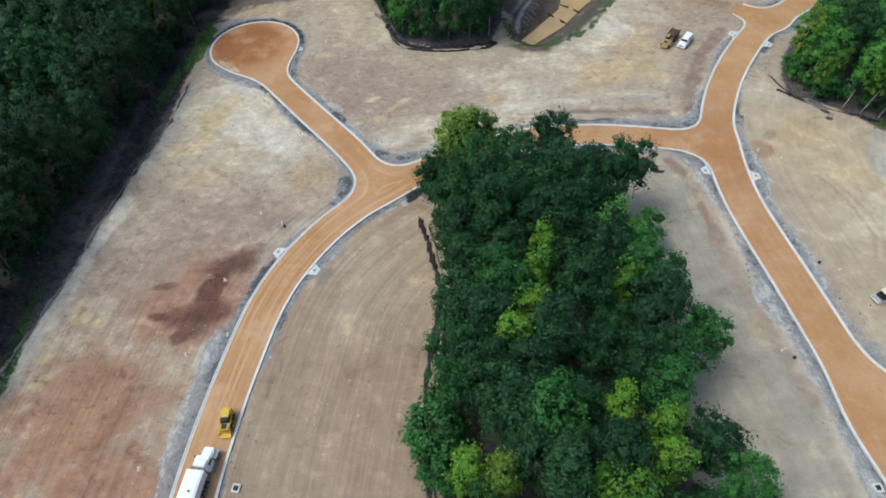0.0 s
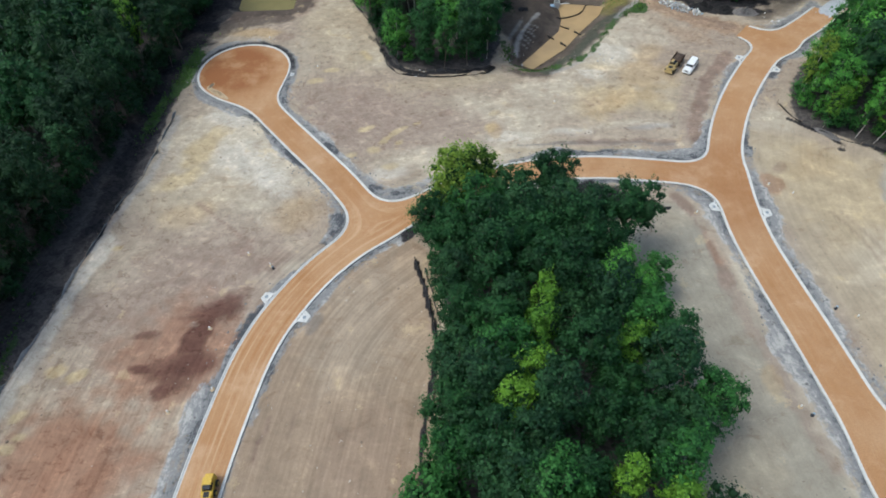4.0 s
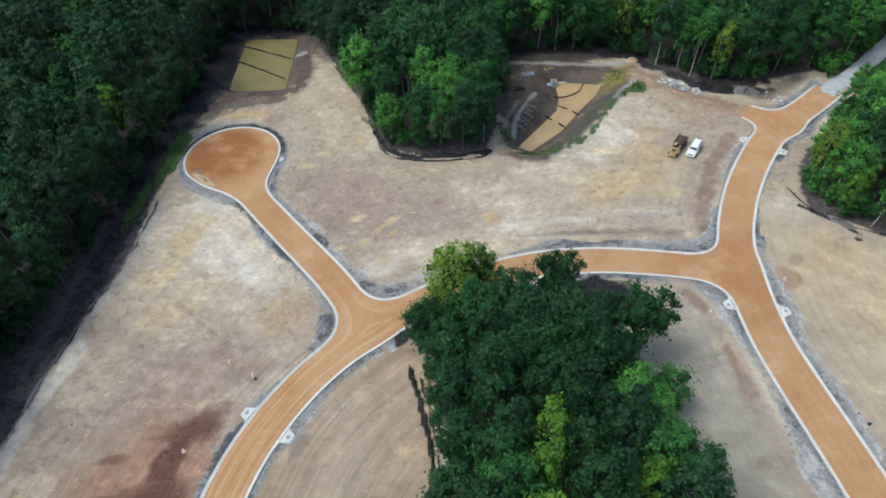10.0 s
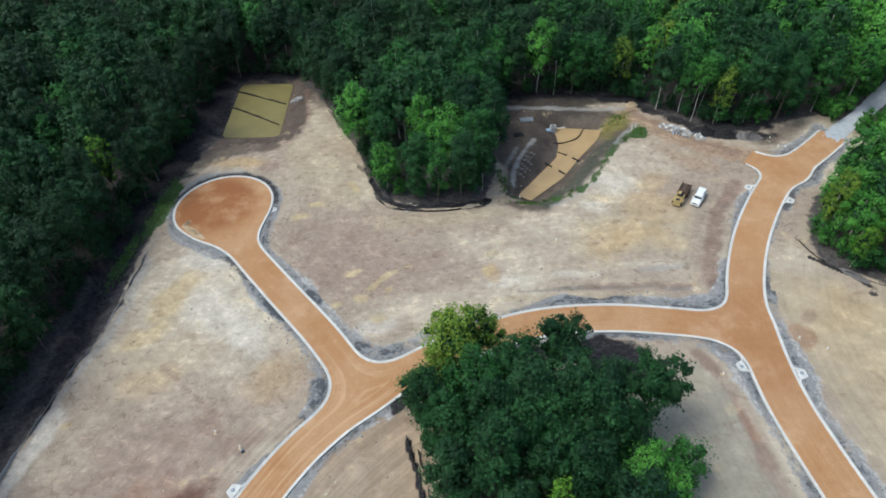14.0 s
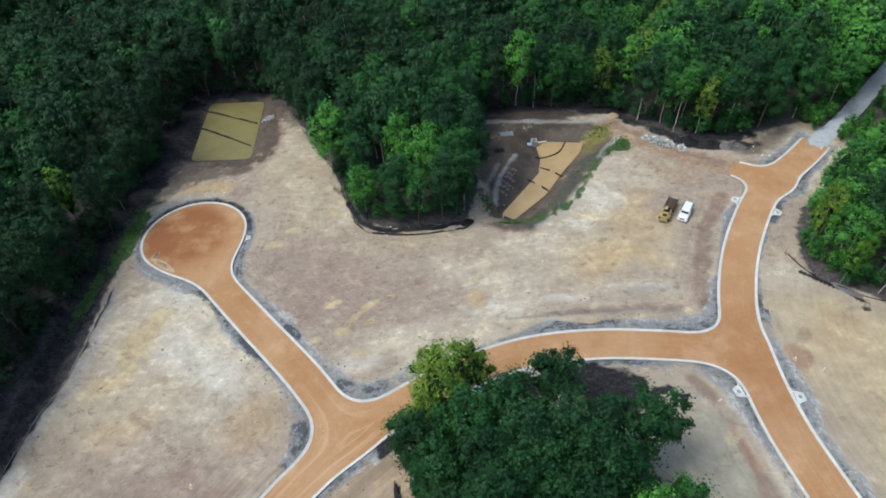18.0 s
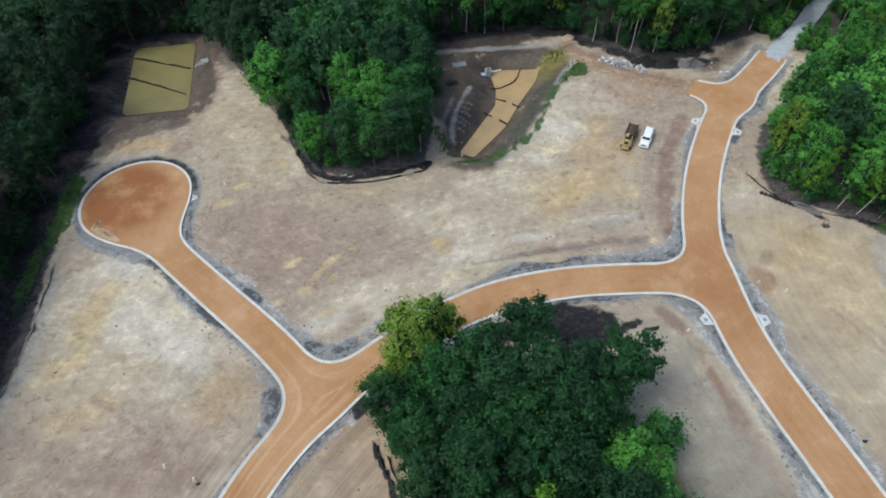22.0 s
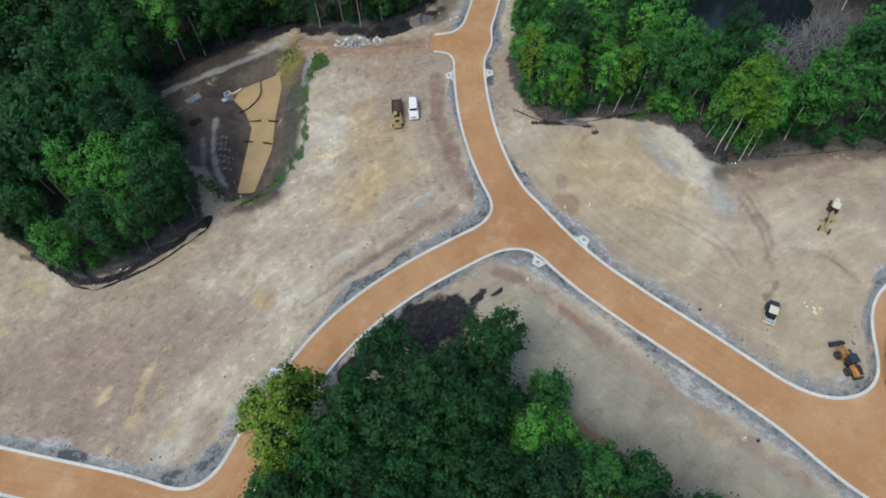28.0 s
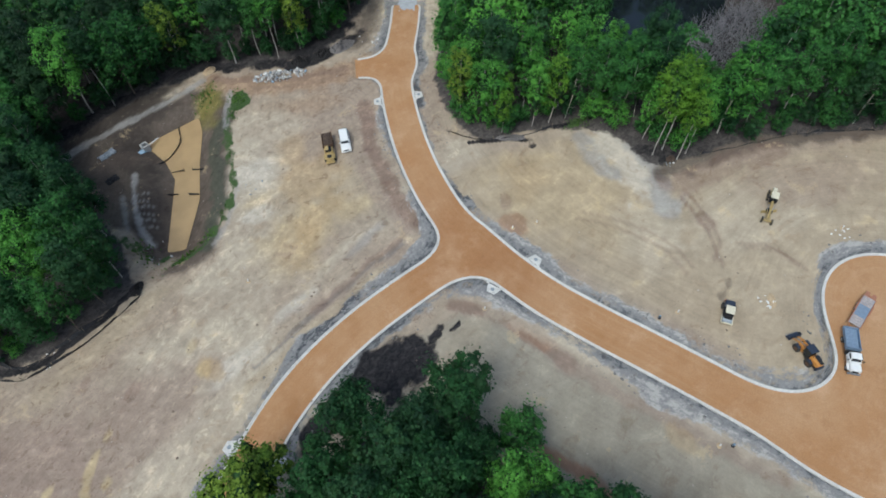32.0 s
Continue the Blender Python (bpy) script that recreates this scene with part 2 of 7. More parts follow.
def plain(name, colour, rough=0.6, metal=0.0, vary=0.12, scale=3.0):
    """Paint, metal or plastic, with grime at two scales."""
    m, nodes, links, sh = material(name)
    t = nodes.new("ShaderNodeTexCoord").outputs["Object"]
    f = maths(nodes, links, "MULTIPLY", noise_node(nodes, links, t, scale), noise_node(nodes, links, t, scale * 7))
    f = ramp(nodes, links, f, 0.12, 0.38)
    dark = tuple(c * (1 - 2.2 * vary) for c in colour)
    links.new(blend(nodes, links, f, dark, colour), sh.inputs["Base Color"])
    links.new(ramp(nodes, links, f, 0, 1, min(1, rough + 0.15), rough), sh.inputs["Roughness"])
    sh.inputs["Metallic"].default_value = metal
    return m


def ground_material():
    """Bare soil: its colour lies on the mesh, its grain, drag lines, clods and ragged covers come from here."""
    m, n, l, sh = material("bare_soil")
    pos = n.new("ShaderNodeNewGeometry").outputs["Position"]

    def attribute(name):
        a = n.new("ShaderNodeAttribute")
        a.attribute_name = name
        s = n.new("ShaderNodeSeparateColor")
        l.new(a.outputs["Color"], s.inputs["Color"])
        return a.outputs["Color"], *s.outputs[:3], a.outputs["Alpha"]
    c, *_, stirred = attribute("soil")
    _, wood, grey, grass, black = attribute("cover")
    _, out, along, lines, dim = attribute("drive")

    def lane(across, lengthwise, detail, rough=0.6, twist=0.0):
        """Noise drawn out along the way that the graders drove."""
        v = n.new("ShaderNodeCombineXYZ")
        l.new(maths(n, l, "MULTIPLY", out, across), v.inputs[0])
        l.new(maths(n, l, "MULTIPLY", along, lengthwise), v.inputs[1])
        f = noise_node(n, l, v.outputs[0], 1.0, detail, rough)
        f.node.inputs["Distortion"].default_value = twist
        return f

    def both(f, gain):
        """1 plus or minus what the noise says."""
        return maths(n, l, "ADD", maths(n, l, "MULTIPLY", maths(n, l, "SUBTRACT", f, 0.5), gain), 1.0)
    mid, small, fine = (noise_node(n, l, pos, s, d, 0.62) for s, d in ((0.22, 5), (0.75, 5), (3.6, 4)))
    smear = warped(n, l, (0.19, 0.26, 0.3), 6, 0.9, 28, 0.64)
    churn = warped(n, l, (0.85, 1.10, 0.8), 6, 0.9, 25, 0.74)
    broad_lines, thin_lines = lane(0.55, 0.030, 3), lane(1.7, 0.035, 3, 0.5)
    c = blend(n, l, maths(n, l, "MULTIPLY", ramp(n, l, smear, 0.52, 0.70, 0, 0.75), ramp(n, l, mid, 0.35, 0.6)), c, blend(n, l, 1.0, c, (1.32, 1.31, 1.26), "MULTIPLY"))
    c = blend(n, l, maths(n, l, "MULTIPLY", ramp(n, l, smear, 0.48, 0.32, 0, 0.75), ramp(n, l, small, 0.35, 0.6)), c, blend(n, l, 1.0, c, (0.72, 0.66, 0.62), "MULTIPLY"))
    c = blend(n, l, ramp(n, l, maths(n, l, "ADD", mid, maths(n, l, "MULTIPLY", maths(n, l, "SUBTRACT", fine, 0.5), 0.25)), 0.62, 0.70, 0, 0.40), c, (0.45, 0.350, 0.205))
    c = blend(n, l, 1.0, c, maths(n, l, "ADD", maths(n, l, "MULTIPLY", maths(n, l, "MULTIPLY", maths(n, l, "SUBTRACT", small, 0.5), 0.75), maths(n, l, "ADD", maths(n, l, "MULTIPLY", stirred, 0.6), 0.4)), 1.0), "MULTIPLY")
    c = blend(n, l, 1.0, c, both(mid, 0.60), "MULTIPLY")
    crisp = warped(n, l, (0.42, 0.62, 0.5), 6, 0.7, -20, 0.72)
    where = noise_node(n, l, pos, 0.09, 3)
    c = blend(n, l, maths(n, l, "MULTIPLY", ramp(n, l, crisp, 0.56, 0.61, 0, 0.8), maths(n, l, "MULTIPLY", ramp(n, l, where, 0.42, 0.56), stirred)), c, blend(n, l, 1.0, c, (1.32, 1.32, 1.29), "MULTIPLY"))
    c = blend(n, l, maths(n, l, "MULTIPLY", ramp(n, l, crisp, 0.44, 0.39, 0, 0.8), maths(n, l, "MULTIPLY", ramp(n, l, where, 0.60, 0.46), stirred)), c, blend(n, l, 1.0, c, (0.70, 0.66, 0.64), "MULTIPLY"))
    scuff = warped(n, l, (1.3, 1.7, 1.2), 4, 0.5, 50, 0.7)
    c = blend(n, l, maths(n, l, "MULTIPLY", ramp(n, l, scuff, 0.60, 0.66, 0, 0.55), maths(n, l, "ADD", maths(n, l, "MULTIPLY", stirred, 0.7), 0.3)), c, blend(n, l, 1.0, c, (1.22, 1.22, 1.20), "MULTIPLY"))
    c = blend(n, l, maths(n, l, "MULTIPLY", ramp(n, l, scuff, 0.40, 0.34, 0, 0.60), maths(n, l, "ADD", maths(n, l, "MULTIPLY", stirred, 0.7), 0.3)), c, blend(n, l, 1.0, c, (0.74, 0.71, 0.69), "MULTIPLY"))
    speck = noise_node(n, l, pos, 1.5, 2, 0.5)
    c = blend(n, l, ramp(n, l, speck, 0.725, 0.76, 0, 0.7), c, blend(n, l, 1.0, c, (0.52, 0.48, 0.46), "MULTIPLY"))
    c = blend(n, l, ramp(n, l, speck, 0.265, 0.235, 0, 0.7), c, (0.50, 0.46, 0.40))
    groove = maths(n, l, "ADD", maths(n, l, "MULTIPLY", maths(n, l, "SUBTRACT", broad_lines, 0.5), 0.75), maths(n, l, "MULTIPLY", maths(n, l, "SUBTRACT", thin_lines, 0.5), 0.75))
    c = blend(n, l, 1.0, c, maths(n, l, "ADD", maths(n, l, "MULTIPLY", groove, lines), 1.0), "MULTIPLY")

    def worn(mask, low, high, rag, gain=1.1):
        """A mask with ragged edges."""
        return ramp(n, l, maths(n, l, "ADD", mask, maths(n, l, "MULTIPLY", maths(n, l, "SUBTRACT", rag, 0.5), gain)), low, high)
    # turned grey subsoil behind the kerbs
    drawn = lane(1.15, 0.42, 6, 0.74, 0.6)
    shade = maths(n, l, "ADD", maths(n, l, "ADD", maths(n, l, "MULTIPLY", drawn, 0.85), maths(n, l, "MULTIPLY", churn, 0.75)), maths(n, l, "MULTIPLY", dim, -0.22))
    close = ramp(n, l, out, 0.6, 2.6, 0.12, -0.05)
    shade = maths(n, l, "SUBTRACT", shade, close)
    greys = blend(n, l, ramp(n, l, shade, 0.52, 0.70), (0.074, 0.077, 0.084), (0.225, 0.222, 0.220))
    greys = blend(n, l, ramp(n, l, shade, 0.74, 0.94), greys, (0.40, 0.380, 0.355))
    rag = maths(n, l, "ADD", maths(n, l, "MULTIPLY", drawn, 0.6), maths(n, l, "MULTIPLY", small, 0.4))
    c = blend(n, l, worn(grey, 0.44, 0.80, rag, 2.2), c, greys)
    # leaf litter under the trees, its colour darkened for the canopy's shade
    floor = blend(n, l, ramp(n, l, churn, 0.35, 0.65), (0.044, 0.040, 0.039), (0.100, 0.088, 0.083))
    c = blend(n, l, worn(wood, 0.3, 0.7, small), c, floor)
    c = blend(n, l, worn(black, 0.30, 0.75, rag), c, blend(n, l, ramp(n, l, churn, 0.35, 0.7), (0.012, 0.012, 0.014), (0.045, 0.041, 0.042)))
    c = blend(n, l, worn(grass, 0.40, 0.75, small), c, blend(n, l, fine, (0.028, 0.060, 0.020), (0.082, 0.125, 0.045)))
    c = blend(n, l, 1.0, c, both(fine, 0.30), "MULTIPLY")
    l.new(c, sh.inputs["Base Color"])
    sh.inputs["Roughness"].default_value = 0.93
    sh.inputs["Specular IOR Level"].default_value = 0.15
    rough_spots = maths(n, l, "ADD", small, maths(n, l, "MULTIPLY", fine, 0.4))
    bump(n, l, sh, maths(n, l, "ADD", rough_spots, maths(n, l, "MULTIPLY", maths(n, l, "MULTIPLY", drawn, grey), 1.6)), 0.34, 0.24)
    return m


def road_material():
    m, n, l, sh = material("orange_road_base")
    pos = n.new("ShaderNodeNewGeometry").outputs["Position"]
    at = n.new("ShaderNodeAttribute")
    at.attribute_name = "lane"
    s = n.new("ShaderNodeSeparateColor")
    l.new(at.outputs["Color"], s.inputs["Color"])
    along, edge, damp = s.outputs[0], s.outputs[1], at.outputs["Alpha"]
    lanes = n.new("ShaderNodeCombineXYZ")
    l.new(maths(n, l, "MULTIPLY", edge, 5.0), lanes.inputs[0])
    l.new(maths(n, l, "MULTIPLY", along, 0.28), lanes.inputs[1])
    tracks = noise_node(n, l, lanes.outputs[0], 1.4, 4, 0.55)
    big, mid, fine = (noise_node(n, l, pos, s_, 5) for s_ in (0.07, 0.4, 6.0))
    c = blend(n, l, ramp(n, l, big, 0.35, 0.65), (0.375, 0.200, 0.092), (0.425, 0.252, 0.132))
    lane_only = maths(n, l, "MULTIPLY", ramp(n, l, edge, 0.80, 0.95, 1, 0), ramp(n, l, s.outputs[2], 0, 1, 0.22, 1.0))
    c = blend(n, l, maths(n, l, "MULTIPLY", lane_only, ramp(n, l, tracks, 0.50, 0.66, 0, 0.62)), c, (0.53, 0.355, 0.215))
    c = blend(n, l, maths(n, l, "MULTIPLY", lane_only, ramp(n, l, tracks, 0.46, 0.30, 0, 0.5)), c, (0.33, 0.145, 0.055))
    dust = noise_node(n, l, pos, 0.13, 5, 0.65)
    c = blend(n, l, ramp(n, l, dust, 0.50, 0.70, 0, 0.55), c, (0.53, 0.35, 0.215))
    c = blend(n, l, ramp(n, l, dust, 0.46, 0.30, 0, 0.45), c, (0.31, 0.150, 0.062))
    c = blend(n, l, ramp(n, l, mid, 0.55, 0.75, 0, 0.30), c, (0.54, 0.36, 0.22))
    c = blend(n, l, maths(n, l, "MULTIPLY", damp, ramp(n, l, dust, 0.62, 0.42, 0.45, 1.0)), c, (0.255, 0.106, 0.042))
    c = blend(n, l, 1.0, c, ramp(n, l, fine, 0.25, 0.75, 0.86, 1.1), "MULTIPLY")
    l.new(c, sh.inputs["Base Color"])
    sh.inputs["Roughness"].default_value = 0.9
    sh.inputs["Specular IOR Level"].default_value = 0.2
    bump(n, l, sh, maths(n, l, "ADD", mid, fine), 0.25, 0.05)
    return m


def leaf_material(name, dark, light, dull=0.0):
    m, n, l, sh = material(name)
    g, o = n.new("ShaderNodeNewGeometry"), n.new("ShaderNodeObjectInfo")
    tone = n.new("ShaderNodeAttribute")
    tone.attribute_name = "spray_tone"
    r = maths(n, l, "ADD", maths(n, l, "MULTIPLY", g.outputs["Random Per Island"], 0.26), maths(n, l, "MULTIPLY", o.outputs["Random"], 0.40))
    r = maths(n, l, "ADD", r, maths(n, l, "MULTIPLY", tone.outputs["Fac"], 0.34))
    patch = noise_node(n, l, g.outputs["Position"], 0.35, 4)
    r = maths(n, l, "ADD", r, maths(n, l, "MULTIPLY", maths(n, l, "SUBTRACT", patch, 0.5), 0.8))
    single = noise_node(n, l, g.outputs["Position"], 5.0, 3, 0.65)
    r = maths(n, l, "ADD", r, maths(n, l, "MULTIPLY", maths(n, l, "SUBTRACT", single, 0.5), 0.8))
    c = blend(n, l, ramp(n, l, r, 0.08, 0.92), dark, light)
    l.new(c, sh.inputs["Base Color"])
    bump(n, l, sh, single, 0.6, 0.2)
    sh.inputs["Roughness"].default_value = 0.6
    sh.inputs["Specular IOR Level"].default_value = 0.25
    tr, mix = n.new("ShaderNodeBsdfTranslucent"), n.new("ShaderNodeMixShader")
    l.new(c, tr.inputs["Color"])
    mix.inputs[0].default_value = 0.28
    l.new(sh.outputs[0], mix.inputs[1])
    l.new(tr.outputs[0], mix.inputs[2])
    l.new(mix.outputs[0], n["Material Output"].inputs["Surface"])
    return m


def bark_material(name, dark, light):
    m, n, l, sh = material(name)
    t = n.new("ShaderNodeTexCoord").outputs["Object"]
    mp = n.new("ShaderNodeMapping")
    mp.inputs["Scale"].default_value = (6, 6, 0.8)
    l.new(t, mp.inputs["Vector"])
    f = noise_node(n, l, mp.outputs["Vector"], 1.0, 6)
    l.new(blend(n, l, ramp(n, l, f, 0.35, 0.65), dark, light), sh.inputs["Base Color"])
    sh.inputs["Roughness"].default_value = 0.9
    bump(n, l, sh, f, 0.5, 0.05)
    return m


SOIL = ground_material()
ROAD = road_material()
CONCRETE = plain("kerb_concrete", (0.62, 0.61, 0.58), 0.85, 0, 0.10, 0.5)
LEAVES = {
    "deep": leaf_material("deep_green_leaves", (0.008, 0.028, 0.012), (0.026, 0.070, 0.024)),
    "dark": leaf_material("dark_green_leaves", (0.008, 0.036, 0.012), (0.033, 0.114, 0.030)),
    "mid": leaf_material("green_leaves", (0.018, 0.080, 0.018), (0.074, 0.228, 0.046)),
    "blue": leaf_material("bluish_green_leaves", (0.010, 0.040, 0.017), (0.042, 0.118, 0.038)),
    "fresh": leaf_material("fresh_green_leaves", (0.038, 0.146, 0.023), (0.138, 0.370, 0.055)),
    "bright": leaf_material("yellow_green_leaves", (0.050, 0.140, 0.014), (0.175, 0.345, 0.034)),
    "olive": leaf_material("yellowing_leaves", (0.070, 0.140, 0.016), (0.215, 0.320, 0.040)),
}
# a dark green that stands in for shade deep inside the crowns
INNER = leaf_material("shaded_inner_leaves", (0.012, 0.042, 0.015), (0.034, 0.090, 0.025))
BARK = bark_material("grey_brown_bark", (0.06, 0.045, 0.035), (0.16, 0.13, 0.105))
PALE_BARK = bark_material("pale_grey_bark", (0.24, 0.22, 0.19), (0.50, 0.47, 0.43))
GRAVEL_STONE = plain("grey_gravel", (0.44, 0.465, 0.50), 0.9, 0, 0.12, 1.2)


# ---- ground: one sheet to the horizon ----
def axis(lo, hi, step, far):
    inner = np.arange(lo, hi + step / 2, step)
    out, d = [], step
    x = 0.0
    while x < far:
        d = min(d * 1.25, 400)
        x += d
        out.append(x)
    out = np.array(out)
    return np.concatenate([lo - out[::-1], inner, hi + out])


BANK_GRASS = [(24, 134.3), (31, 135.6), (37.5, 140.8), (42, 147), (46.5, 154), (52, 159.5)]
SOILS = {
    "tan": (0.345, 0.283, 0.215), "cream": (0.450, 0.390, 0.300), "chalk": (0.535, 0.495, 0.430), "pink": (0.275, 0.208, 0.166), "yellow": (0.440, 0.345, 0.205), "ochre": (0.385, 0.270, 0.145),
    "rust": (0.262, 0.140, 0.088), "maroon": (0.104, 0.050, 0.038), "brown": (0.190, 0.128, 0.102), "clay_brown": (0.285, 0.210, 0.145), "olive_grey": (0.292, 0.264, 0.210), "sand": (0.372, 0.303, 0.212),
    "bank": (0.052, 0.043, 0.037), "umber": (0.080, 0.063, 0.053), "dank": (0.062, 0.070, 0.052), "ash": (0.300, 0.292, 0.280), "track": (0.295, 0.198, 0.128), "slate": (0.135, 0.132, 0.134), "moss": (0.170, 0.150, 0.045),
}


class Soil:
    """The kinds of soil over the site, laid one on another, with edges pulled about by the blades."""

    def __init__(self, x, y):
        self.x, self.y = x, y
        self.pull = fractal(x, y, 2.2, 131) - 0.5
        self.u = x + 4.0 * (fractal(x, y, 9, 111) - 0.5) + 1.6 * (fractal(x, y, 2.4, 113) - 0.5)
        self.v = y + 4.0 * (fractal(x, y, 9, 112) - 0.5) + 1.6 * (fractal(x, y, 2.4, 114) - 0.5)
        self.colour = np.tile(np.array(SOILS["tan"]), (len(x), 1))

    def lay(self, name, mask):
        m = np.clip(mask, 0, 1)[:, None]
        self.colour += (np.array(SOILS[name]) - self.colour) * m

    def spot(self, cx, cy, rx, ry, turn=0.0):
        """1 in the middle of a patch, 0.5 at its half-lengths."""
        c, s = math.cos(radians(turn)), math.sin(radians(turn))
        near = 0.45 if min(rx, ry) < 2.5 else 1.0
        px, py = self.x + (self.u - self.x) * near - cx, self.y + (self.v - self.y) * near - cy
        d = np.hypot((px * c + py * s) / rx, (py * c - px * s) / ry)
        soft = 0.22 if max(rx, ry) < 3.6 else 0.5
        return step01(1.0 + soft, 1.0 - soft, d + 0.9 * self.pull)

    def patch(self, name, amount, cx, cy, rx, ry, turn=0.0):
        self.lay(name, amount * self.spot(cx, cy, rx, ry, turn))

    def band(self, points, width, rag=1.0):
        d = to_line(self.x + (self.u - self.x) * 0.4 * rag, self.y + (self.v - self.y) * 0.4 * rag, even(spline(points, 2.0), 3.0))
        return step01(width * 1.35, width * 0.6, d + 1.3 * rag * width * self.pull)

    def stroke(self, name, amount, points, width, rag=1.0):
        self.lay(name, amount * self.band(points, width, rag))


def lay_soils(s):
    x, y = s.x, s.y
    grain = fractal(x, y, 14, 141)
    s.lay("cream", 0.66 * step01(0.50, 0.68, grain))
    s.lay("pink", 0.40 * step01(0.50, 0.30, grain))
    # the lot west of the winding road
    s.patch("pink", 0.75, -46, 70, 20, 13, 20)
    s.patch("cream", 0.75, -44, 104, 17, 17, 30)
    s.patch("sand", 0.50, -50, 92, 10, 6, 20)
    s.patch("chalk", 0.50, -41.8, 103.6, 8.0, 5.0, -35)
    s.patch("chalk", 0.55, -47, 119.5, 5.0, 4.0)
    s.patch("chalk", 0.45, -34, 97, 6, 3, -40)
    s.patch("yellow", 0.85, -52, 107.5, 3.6, 6.5, -15)
    s.patch("yellow", 0.75, -55.5, 98.5, 4.5, 2.6, 30)
    s.patch("yellow", 0.50, -49.5, 114, 2.4, 2.2)
    s.patch("ochre", 0.45, -27, 89, 5.5, 4.0, 30)
    s.patch("ochre", 0.35, -50, 88, 5, 3, 20)
    s.stroke("brown", 0.55, [(-49, 91.5), (-44, 87), (-36.5, 81.6)], 0.5)
    s.patch("brown", 0.55, -32, 75.6, 3.6, 2.0, 30)
    s.patch("brown", 0.45, -37, 79.6, 3.0, 1.4, -30)
    s.patch("rust", 0.75, -44, 58, 11, 9, 30)
    s.patch("rust", 0.85, -57, 37, 13, 11, 10)
    s.patch("rust", 0.85, -49, 22, 13, 9)
    s.patch("rust", 0.50, -67, 84, 1.8, 9, -9)
    s.stroke("rust", 0.50, [(-63, 22), (-58, 34), (-53, 46)], 1.5)
    s.stroke("rust", 0.60, [(-57, 18), (-53, 30), (-50, 38)], 1.2)
    s.patch("maroon", 0.90, -38.6, 65.6, 5.0, 2.3, 12)
    s.patch("maroon", 0.90, -41.2, 60.2, 2.2, 3.4, -25)
    s.patch("maroon", 0.92, -42.6, 54.6, 4.4, 2.9, 5)
    s.patch("maroon", 0.80, -45.2, 50.4, 1.6, 1.3)
    s.patch("maroon", 0.85, -49.2, 54.2, 1.9, 0.8, -8)
    s.patch("maroon", 0.60, -50.3, 60.8, 2.8, 0.8, 12)
    s.patch("maroon", 0.40, -36, 69, 2.5, 1.4, 30)
    s.patch("pink", 0.60, -42.3, 63.0, 0.8, 0.6)
    for px, py, size in ((-63.4, 54.3, 1.7), (-59.4, 53.6, 2.0), (-66.0, 46.4, 1.4), (-66.4, 41.2, 1.6), (-64.4, 43.2, 1.0), (-61.8, 80.0, 0.9)):
        s.patch("yellow", 0.85, px, py, size, size * 0.6, 15)
    s.stroke("brown", 0.45, [(-62.4, 63.6), (-60.6, 66.4)], 0.5)
    s.stroke("brown", 0.45, [(-57.2, 63.2), (-55.2, 66.2)], 0.6)
    s.stroke("brown", 0.40, [(-52, 71), (-46, 72.4), (-41, 71.4)], 0.5)
    s.stroke("chalk", 0.65, [(-75, 30), (-70.8, 46), (-68.3, 58), (-66.6, 70), (-64.2, 82)], 1.7)
    s.stroke("ash", 0.55, [(-66.3, 80), (-64.4, 90), (-61.6, 100), (-60.8, 110), (-60.6, 120)], 0.8)
    s.patch("chalk", 0.5, -50, 127, 4, 1.6, -35)
    # the strip between the winding road and the wooded island
    lot = step01(-1.0, 1.0, to_polygon(x, y, [(0, 0), (0, 76), (-8, 84), (-16, 76), (-24, 64), (-29, 50), (-31, 30), (-32, 0)]) * -1)
    s.lay("clay_brown", 0.86 * lot)
    s.patch("tan", 0.50, -14, 62, 7, 12, -8)
    s.patch("brown", 0.25, -9, 34, 8, 14)
    s.patch("slate", 0.75, -28.2, 54.0, 0.9, 3.2, -18)
    s.patch("slate", 0.70, -26.6, 57.6, 0.7, 1.6, -30)
    s.patch("slate", 0.45, -22.0, 62.0, 1.0, 2.4, -35)
    s.stroke("brown", 0.60, [(-28.0, 38.6), (-27.0, 42.3), (-26.6, 45.5)], 0.30)
    s.stroke("brown", 0.45, [(-23, 42.6), (-22.4, 45.6)], 0.30)
    s.stroke("slate", 0.40, [(-14.8, 75.2), (-13.2, 77.6), (-12.4, 79.2)], 0.35)
    # the middle field
    s.patch("pink", 0.82, -20, 118, 11, 12, 20)
    s.patch("pink", 0.72, 0, 112.6, 13, 8)
    s.patch("pink", 0.50, -29, 125, 5, 8, 25)
    s.patch("sand", 0.65, -25, 154, 10, 16, 25)
    s.patch("cream", 0.30, -22, 146, 6, 9, 25)
    s.patch("sand", 0.60, 4, 130, 15, 2.6, 2)
    s.patch("sand", 0.50, -22, 139, 5, 5)
    s.patch("cream", 0.60, 40, 136, 11, 9, -30)
    s.patch("chalk", 0.48, 41.5, 140.4, 4.5, 3.4, -40)
    s.patch("chalk", 0.50, 37, 131, 3.5, 2.0, -30)
    s.patch("cream", 0.60, 44, 147, 5.0, 4.0, -40)
    s.patch("chalk", 0.52, 15, 109.4, 5.0, 1.5, 4)
    s.patch("chalk", 0.50, 29, 110.6, 5.0, 1.2)
    s.patch("ash", 0.50, 46.5, 111.4, 5.0, 0.9, 4)
    s.patch("cream", 0.60, 40.5, 112.6, 7.0, 1.0, 4)
    s.patch("chalk", 0.50, -12, 98.6, 5, 2, 15)
    s.patch("sand", 0.75, 46, 124, 11, 8)
